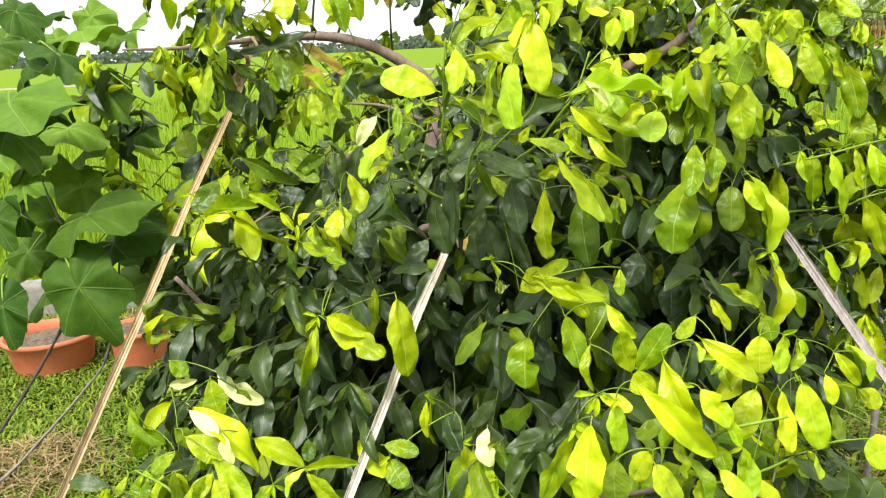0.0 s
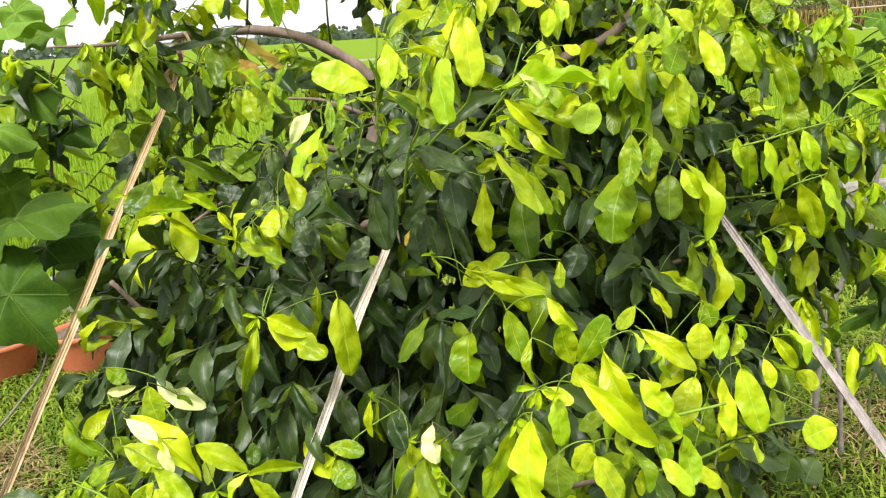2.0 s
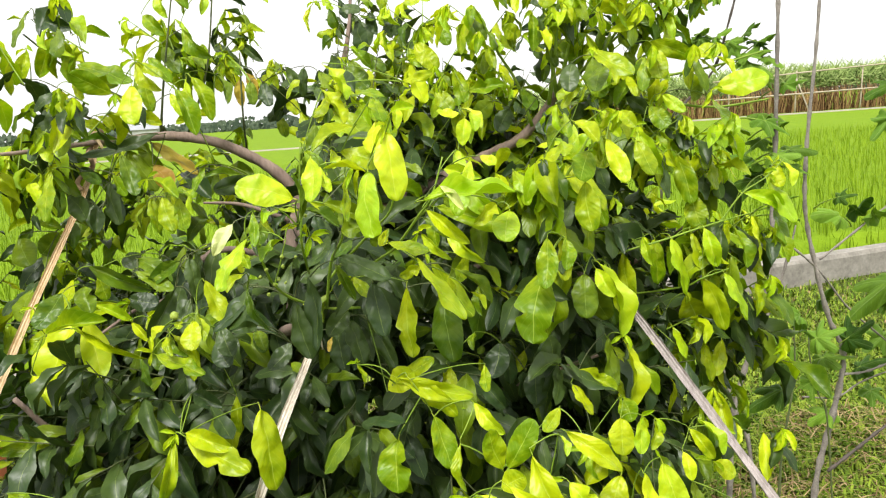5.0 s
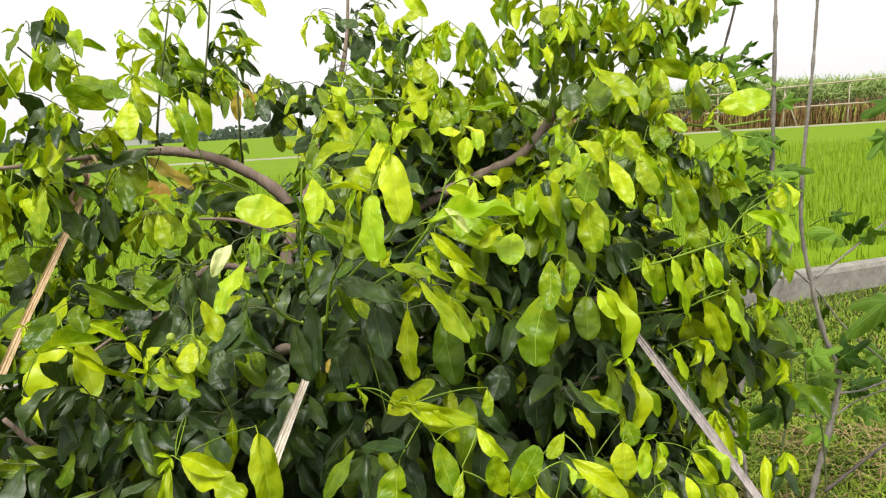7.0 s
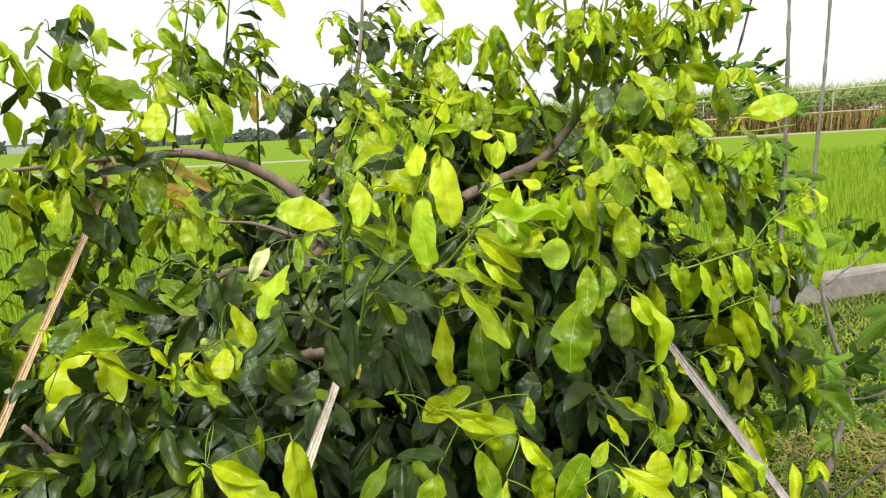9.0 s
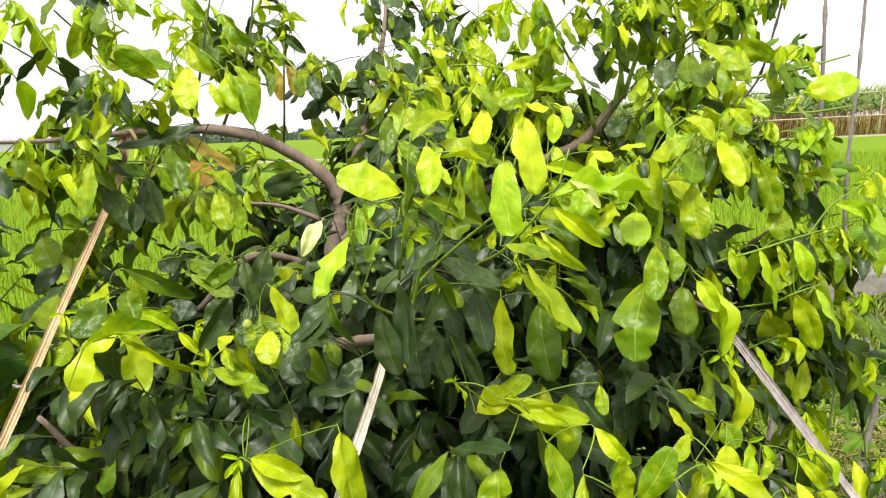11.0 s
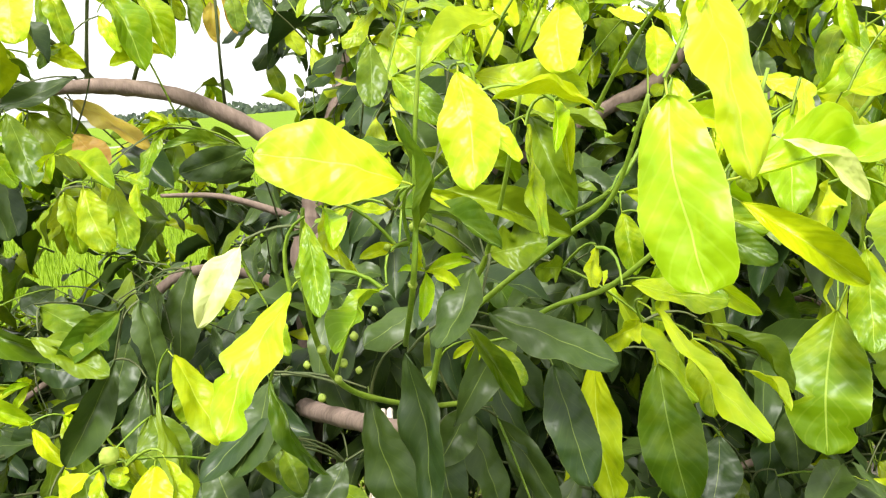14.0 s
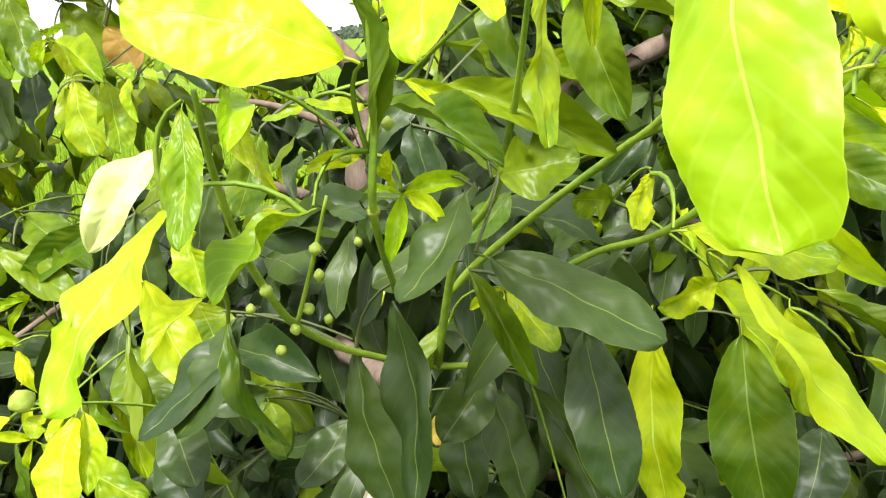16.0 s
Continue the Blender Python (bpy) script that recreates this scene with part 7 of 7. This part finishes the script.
fig_leaf(FIG_A, (-0.909, 2.230, 1.021), (-0.985, 2.170, 0.951), 0.088, "f", 0)
fig_leaf(FIG_A, (-0.845, 2.530, 0.964), (-0.675, 2.470, 0.840), 0.157, "f", 2)
fig_leaf(FIG_A, (-1.073, 2.480, 1.709), (-0.965, 2.420, 1.623), 0.095, "f", 3)
fig_leaf(FIG_A, (-0.940, 2.530, 1.616), (-0.779, 2.470, 1.665), 0.121, "g", 0)
fig_leaf(FIG_A, (-1.118, 2.430, 1.591), (-0.983, 2.370, 1.626), 0.084, "f", 2)
fig_leaf(FIG_A, (-0.904, 2.330, 1.595), (-0.764, 2.270, 1.509), 0.090, "f", 1)
fig_leaf(FIG_A, (-0.818, 2.480, 1.464), (-0.799, 2.420, 1.547), 0.088, "g", 3)
fig_leaf(FIG_A, (-0.885, 2.230, 1.160), (-0.906, 2.170, 1.257), 0.094, "f", 2)
fig_leaf(FIG_A, (-0.995, 2.280, 1.167), (-1.030, 2.220, 1.244), 0.099, "f", 1)
fig_leaf(FIG_A, (-0.985, 2.130, 1.227), (-0.930, 2.070, 1.147), 0.075, "f", 0)
fig_leaf(FIG_A, (-0.994, 2.380, 1.475), (-0.808, 2.320, 1.459), 0.070, "f", 0)
fig_leaf(FIG_A, (-1.046, 2.430, 1.437), (-0.894, 2.370, 1.411), 0.069, "f", 3)
fig_leaf(FIG_A, (-1.051, 2.380, 1.287), (-0.915, 2.320, 1.346), 0.085, "f", 2)
fig_leaf(FIG_A, (-0.837, 2.530, 1.389), (-0.706, 2.470, 1.337), 0.066, "f", 1)
fig_leaf(FIG_A, (-1.159, 2.430, 1.039), (-0.982, 2.370, 1.073), 0.103, "f", 3)
fig_leaf(FIG_A, (-0.975, 2.480, 1.028), (-1.092, 2.420, 1.015), 0.122, "f", 0)
fig_leaf(FIG_A, (-0.790, 2.630, 0.896), (-0.828, 2.570, 1.000), 0.106, "f", 2)
fig_leaf(FIG_A, (-0.839, 2.530, 1.208), (-0.899, 2.470, 1.268), 0.078, "f", 1)
fig_leaf(FIG_A, (-1.045, 2.630, 1.634), (-0.983, 2.570, 1.563), 0.082, "g", 2)
fig_leaf(FIG_A, (-0.848, 2.630, 1.625), (-0.907, 2.570, 1.582), 0.087, "f", 3)
fig_leaf(FIG_A, (-1.064, 2.480, 1.366), (-1.116, 2.420, 1.238), 0.104, "f", 1)
fig_leaf(FIG_A, (-1.138, 2.730, 1.672), (-1.030, 2.670, 1.704), 0.082, "f", 0)
fig_leaf(FIG_A, (-1.159, 2.630, 1.515), (-1.028, 2.570, 1.633), 0.127, "f", 0)
fig_leaf(FIG_A, (-1.186, 2.630, 1.641), (-1.199, 2.570, 1.550), 0.130, "f", 1)
fig_leaf(FIG_A, (-0.974, 2.580, 1.554), (-1.056, 2.520, 1.545), 0.112, "g", 2)
fig_leaf(FIG_A, (-1.043, 2.330, 1.250), (-0.908, 2.270, 1.270), 0.096, "g", 3)
fig_leaf(FIG_A, (-0.925, 2.430, 1.275), (-1.020, 2.370, 1.258), 0.116, "f", 1)
fig_leaf(FIG_A, (-0.828, 2.430, 1.085), (-0.732, 2.370, 1.018), 0.104, "f", 0)
fig_leaf(FIG_A, (-1.025, 2.330, 1.100), (-1.067, 2.270, 1.011), 0.099, "f", 2)
fig_leaf(FIG_A, (-1.093, 2.330, 1.311), (-0.970, 2.270, 1.371), 0.091, "g", 0)
fig_leaf(FIG_A, (-0.811, 2.480, 1.137), (-0.681, 2.420, 1.082), 0.092, "f", 3)
fig_leaf(FIG_A, (-0.995, 2.730, 1.697), (-0.894, 2.670, 1.612), 0.110, "g", 1)
fig_leaf(FIG_A, (-0.870, 2.780, 1.660), (-0.900, 2.720, 1.564), 0.085, "g", 2)
fig_leaf(FIG_A, (-1.201, 2.730, 1.707), (-1.249, 2.670, 1.708), 0.115, "f", 3)
fig_leaf(FIG_A, (-0.876, 2.480, 1.342), (-0.948, 2.420, 1.292), 0.084, "f", 0)
fig_stem(FIG_A, DARK_BARK, [(-0.862, 2.45, 1.081, 0.0085), (-0.822, 2.45, 1.259, 0.0080), (-0.803, 2.45, 1.395, 0.0075), (-0.793, 2.45, 1.534, 0.0060)])
fig_stem(FIG_A, DARK_BARK, [(-1.66, 2.250, -0.02, 0.0130), (-1.416, 2.250, 0.317, 0.0120), (-1.249, 2.250, 0.490, 0.0113), (-1.163, 2.250, 0.599, 0.0107), (-1.040, 2.250, 0.752, 0.0100), (-0.960, 2.250, 0.861, 0.0093), (-0.889, 2.250, 0.966, 0.0087), (-0.857, 2.250, 1.025, 0.0080)])
fig_stem(FIG_A, FIG_BARK, [(-1.80, 2.500, -0.02, 0.0125), (-1.630, 2.500, 0.155, 0.0120), (-1.375, 2.500, 0.308, 0.0110), (-1.181, 2.500, 0.482, 0.0100), (-1.053, 2.500, 0.609, 0.0090), (-0.978, 2.500, 0.697, 0.0080), (-0.923, 2.500, 0.836, 0.0070)])
fig_stem(FIG_A, DARK_BARK, [(-0.870, 2.400, 0.869, 0.0080), (-0.816, 2.400, 1.123, 0.0077), (-0.798, 2.400, 1.259, 0.0073), (-0.787, 2.400, 1.333, 0.0070), (-0.777, 2.400, 1.414, 0.0067), (-0.759, 2.400, 1.492, 0.0063), (-0.737, 2.400, 1.547, 0.0060)])
fig_stem(FIG_A, TWIG, [(-0.828, 2.200, 1.039, 0.0060), (-0.845, 2.200, 1.112, 0.0055), (-0.883, 2.200, 1.226, 0.0050), (-0.907, 2.200, 1.336, 0.0045), (-0.936, 2.200, 1.405, 0.0040)])
fig_leaf(FIG_B, (1.321, 3.000, 1.782), (1.254, 2.950, 1.823), 0.089, "g", 0)
fig_leaf(FIG_B, (1.340, 3.000, 1.781), (1.357, 2.950, 1.826), 0.076, "g", 1)
fig_leaf(FIG_B, (1.399, 3.000, 1.788), (1.436, 2.950, 1.745), 0.091, "f", 2)
fig_leaf(FIG_B, (1.471, 2.950, 1.716), (1.560, 2.900, 1.744), 0.085, "g", 3)
fig_leaf(FIG_B, (1.471, 2.950, 1.698), (1.568, 2.900, 1.669), 0.077, "g", 0)
fig_leaf(FIG_B, (1.490, 2.950, 1.697), (1.503, 2.900, 1.629), 0.060, "f", 1)
fig_leaf(FIG_B, (1.362, 3.000, 1.961), (1.301, 2.950, 1.892), 0.082, "g", 2)
fig_leaf(FIG_B, (1.401, 3.000, 1.977), (1.499, 2.950, 1.958), 0.078, "g", 3)
fig_leaf(FIG_B, (1.496, 3.000, 1.645), (1.408, 2.950, 1.618), 0.060, "f", 0)
fig_leaf(FIG_B, (1.502, 2.900, 1.514), (1.598, 2.850, 1.480), 0.091, "g", 1)
fig_leaf(FIG_B, (1.565, 3.000, 1.358), (1.451, 2.950, 1.413), 0.091, "g", 2)
fig_leaf(FIG_B, (1.554, 3.000, 1.320), (1.464, 2.950, 1.254), 0.092, "f", 3)
fig_leaf(FIG_B, (1.541, 2.900, 1.383), (1.621, 2.850, 1.410), 0.091, "g", 0)
fig_leaf(FIG_B, (1.306, 3.100, 1.886), (1.240, 3.050, 1.955), 0.061, "g", 1)
fig_stem(FIG_B, FIG_BARK, [(1.415, 2.950, -0.02, 0.0260), (1.432, 2.950, 0.388, 0.0240), (1.453, 2.950, 0.553, 0.0224), (1.497, 2.950, 0.70, 0.0215), (1.537, 2.950, 0.818, 0.0205), (1.578, 2.950, 1.023, 0.0190), (1.583, 2.950, 1.254, 0.0178), (1.592, 2.950, 1.394, 0.0170), (1.599, 2.950, 1.706, 0.0155), (1.603, 2.950, 1.947, 0.0135), (1.603, 2.950, 2.12, 0.0110)])
fig_stem(FIG_B, FIG_BARK, [(1.530, 2.950, 0.785, 0.0150), (1.587, 2.940, 0.896, 0.0125), (1.635, 2.930, 1.074, 0.0095), (1.655, 2.930, 1.15, 0.0060)])
fig_stem(FIG_B, DARK_BARK, [(1.236, 3.000, 1.398, 0.0120), (1.278, 3.000, 1.545, 0.0112), (1.402, 3.000, 1.677, 0.0104), (1.458, 3.000, 1.830, 0.0096), (1.498, 3.000, 1.973, 0.0088), (1.522, 3.000, 2.080, 0.0080)])
fig_stem(FIG_B, FIG_BARK, [(1.293, 3.200, 1.221, 0.0100), (1.286, 3.200, 1.704, 0.0087), (1.271, 3.200, 1.938, 0.0073), (1.266, 3.200, 2.091, 0.0060)])
fig_stem(FIG_B, FIG_BARK, [(1.53, 2.950, -0.02, 0.0210), (1.496, 2.950, 0.379, 0.0190), (1.463, 2.970, 0.499, 0.0170), (1.433, 2.980, 0.60, 0.0150), (1.415, 2.990, 0.70, 0.0120)])
fig_leaf(FIG_C, (1.985, 2.930, 1.50), (1.905, 2.870, 1.43), 0.085, "g", 0)
fig_leaf(FIG_C, (2.028, 2.930, 1.600), (1.879, 2.870, 1.588), 0.111, "f", 1)
fig_leaf(FIG_C, (1.896, 3.030, 1.141), (1.758, 2.970, 1.194), 0.100, "g", 2)
fig_leaf(FIG_C, (1.917, 3.030, 1.155), (1.943, 2.970, 1.231), 0.110, "f", 3)
fig_leaf(FIG_C, (1.947, 2.980, 1.139), (1.991, 2.920, 1.216), 0.131, "g", 0)
fig_leaf(FIG_C, (1.910, 3.130, 1.201), (1.951, 3.070, 1.229), 0.072, "f", 1)
fig_leaf(FIG_C, (1.981, 2.830, 0.971), (1.764, 2.770, 0.895), 0.155, "f", 2)
fig_leaf(FIG_C, (1.912, 2.830, 0.929), (1.951, 2.770, 0.854), 0.128, "f", 3)
fig_leaf(FIG_D, (1.713, 2.980, 0.797), (1.612, 2.920, 0.909), 0.110, "g", 0)
fig_leaf(FIG_D, (1.705, 2.930, 0.735), (1.784, 2.870, 0.808), 0.132, "g", 1)
fig_leaf(FIG_D, (1.851, 2.980, 0.703), (1.919, 2.920, 0.799), 0.137, "f", 2)
fig_leaf(FIG_D, (1.658, 2.930, 0.715), (1.506, 2.870, 0.797), 0.113, "g", 3)
fig_leaf(FIG_D, (1.711, 3.030, 0.617), (1.527, 2.970, 0.691), 0.104, "f", 0)
fig_leaf(FIG_D, (1.775, 3.030, 0.632), (1.891, 2.970, 0.686), 0.126, "f", 1)
fig_leaf(FIG_D, (1.723, 3.080, 0.523), (1.540, 3.020, 0.502), 0.116, "f", 2)
fig_leaf(FIG_D, (1.754, 3.030, 0.575), (1.826, 2.970, 0.515), 0.113, "g", 3)
fig_leaf(FIG_D, (1.992, 3.130, 0.541), (2.063, 3.070, 0.619), 0.134, "f", 0)
fig_leaf(FIG_D, (2.039, 3.130, 0.470), (2.108, 3.070, 0.440), 0.136, "g", 1)
fig_leaf(FIG_D, (1.854, 3.130, 0.814), (1.860, 3.070, 0.901), 0.100, "f", 3)
fig_leaf(FIG_D, (1.679, 3.130, 0.679), (1.583, 3.070, 0.789), 0.098, "f", 1)
fig_leaf(FIG_D, (1.865, 3.030, 0.436), (1.742, 2.970, 0.440), 0.101, "g", 2)
fig_leaf(FIG_D, (2.195, 3.230, 0.649), (2.085, 3.170, 0.609), 0.124, "f", 0)
fig_leaf(FIG_B, (1.622, 2.980, 1.398), (1.722, 2.920, 1.413), 0.095, "f", 0)
fig_leaf(FIG_B, (1.633, 2.980, 1.355), (1.707, 2.920, 1.336), 0.087, "g", 1)
fig_leaf(FIG_B, (1.616, 2.980, 1.508), (1.490, 2.920, 1.549), 0.085, "f", 2)
fig_leaf(FIG_B, (1.625, 2.980, 1.612), (1.680, 2.920, 1.638), 0.074, "g", 3)
fig_leaf(FIG_B, (1.634, 3.030, 1.307), (1.511, 2.970, 1.358), 0.083, "f", 0)
fig_stem(FIG_C, FIG_BARK, [(1.75, 3.000, -0.02, 0.0270), (1.784, 3.000, 0.230, 0.0260), (1.830, 3.000, 0.407, 0.0245), (1.871, 3.000, 0.592, 0.0231), (1.865, 3.000, 0.697, 0.0216), (1.815, 3.000, 0.804, 0.0202), (1.761, 3.000, 1.011, 0.0187), (1.729, 3.000, 1.172, 0.0173), (1.726, 3.000, 1.309, 0.0158), (1.737, 3.000, 1.481, 0.0144), (1.760, 3.000, 1.706, 0.0129), (1.775, 3.000, 1.927, 0.0115), (1.781, 3.000, 2.071, 0.0100)])
fig_stem(FIG_C, FIG_BARK, [(1.782, 3.000, 1.009, 0.0100), (1.886, 3.000, 1.081, 0.0087), (2.028, 3.000, 1.180, 0.0073), (2.095, 3.000, 1.225, 0.0060)])
fig_stem(FIG_C, FIG_BARK, [(1.688, 3.000, 1.056, 0.0090), (1.782, 3.000, 0.969, 0.0083), (1.889, 3.000, 0.828, 0.0075), (2.038, 3.000, 0.691, 0.0067), (2.109, 3.000, 0.632, 0.0060)])
fig_stem(FIG_C, FIG_BARK, [(1.871, 3.000, 0.582, 0.0110), (1.958, 3.000, 0.584, 0.0100), (2.044, 3.000, 0.607, 0.0090), (2.131, 3.000, 0.630, 0.0080)])
fig_stem(FIG_C, FIG_BARK, [(1.722, 3.000, 0.513, 0.0080), (1.851, 3.000, 0.500, 0.0075), (1.936, 3.000, 0.544, 0.0070), (2.040, 3.000, 0.576, 0.0065), (2.132, 3.000, 0.588, 0.0060)])
fig_stem(FIG_C, DARK_BARK, [(1.578, 2.600, 0.425, 0.0120), (1.670, 2.600, 0.488, 0.0113), (1.762, 2.600, 0.551, 0.0107), (1.854, 2.600, 0.596, 0.0100)])
fig_stem(FIG_D, TWIG, [(1.57, 2.900, -0.02, 0.0110), (1.591, 2.900, 0.348, 0.0100), (1.621, 2.900, 0.528, 0.0087), (1.637, 2.900, 0.667, 0.0073), (1.631, 2.900, 0.845, 0.0060)])
fig_stem(FIG_D, TWIG, [(1.79, 2.900, -0.02, 0.0085), (1.756, 2.900, 0.463, 0.0080), (1.724, 2.900, 0.558, 0.0070), (1.692, 2.900, 0.682, 0.0060), (1.686, 2.900, 0.762, 0.0050)])
fig_stem(FIG_A, TWIG, [(-0.941, 2.400, 0.984, 0.0060), (-0.875, 2.400, 1.093, 0.0050), (-0.772, 2.400, 1.152, 0.0040)])
fig_stem(FIG_A, TWIG, [(-0.885, 2.300, 1.012, 0.0060), (-0.907, 2.300, 1.058, 0.0050), (-0.908, 2.300, 1.148, 0.0040)])
fig_leaf(FIG_B, (1.605, 3.000, 1.355), (1.634, 2.950, 1.416), 0.071, "f", 0)
fig_leaf(FIG_B, (1.595, 3.000, 1.220), (1.664, 2.950, 1.267), 0.087, "g", 1)
fig_leaf(FIG_B, (1.605, 3.000, 1.181), (1.683, 2.950, 1.181), 0.087, "g", 2)
fig_leaf(FIG_B, (1.612, 3.050, 1.254), (1.512, 3.000, 1.311), 0.079, "f", 3)
fig_leaf(FIG_B, (1.438, 3.000, 1.758), (1.491, 2.950, 1.788), 0.069, "g", 0)
fig_leaf(FIG_B, (1.330, 3.000, 1.745), (1.240, 2.950, 1.774), 0.075, "g", 1)
fig_leaf(FIG_B, (1.536, 3.000, 1.772), (1.588, 2.950, 1.736), 0.079, "f", 2)
fig_leaf(FIG_B, (1.352, 3.000, 1.925), (1.367, 2.950, 1.875), 0.068, "g", 3)
fig_leaf(FIG_B, (1.361, 2.980, 1.796), (1.299, 2.930, 1.723), 0.083, "f", 3)
fig_leaf(FIG_B, (1.399, 2.980, 1.777), (1.423, 2.930, 1.815), 0.084, "g", 0)
fig_leaf(FIG_B, (1.448, 2.980, 1.765), (1.480, 2.930, 1.706), 0.085, "g", 1)
fig_leaf(FIG_B, (1.496, 2.980, 1.781), (1.519, 2.930, 1.829), 0.086, "f", 2)
fig_leaf(FIG_B, (1.536, 2.980, 1.752), (1.577, 2.930, 1.791), 0.087, "g", 3)
fig_leaf(FIG_B, (1.565, 2.980, 1.714), (1.616, 2.930, 1.690), 0.087, "g", 0)
fig_leaf(FIG_B, (1.525, 2.980, 1.679), (1.441, 2.930, 1.635), 0.084, "f", 1)
fig_leaf(FIG_B, (1.555, 2.980, 1.659), (1.587, 2.930, 1.610), 0.086, "g", 2)
fig_leaf(FIG_B, (1.584, 2.980, 1.481), (1.626, 2.930, 1.507), 0.087, "g", 3)
fig_leaf(FIG_B, (1.574, 2.980, 1.444), (1.479, 2.930, 1.423), 0.085, "f", 0)
fig_leaf(FIG_B, (1.594, 2.980, 1.414), (1.636, 2.930, 1.376), 0.087, "g", 1)
fig_leaf(FIG_B, (1.285, 2.980, 1.872), (1.215, 2.930, 1.807), 0.082, "g", 2)
fig_leaf(FIG_B, (1.324, 2.980, 1.914), (1.255, 2.930, 1.945), 0.083, "f", 3)
fig_leaf(FIG_B, (1.395, 2.980, 1.903), (1.424, 2.930, 1.930), 0.085, "g", 0)
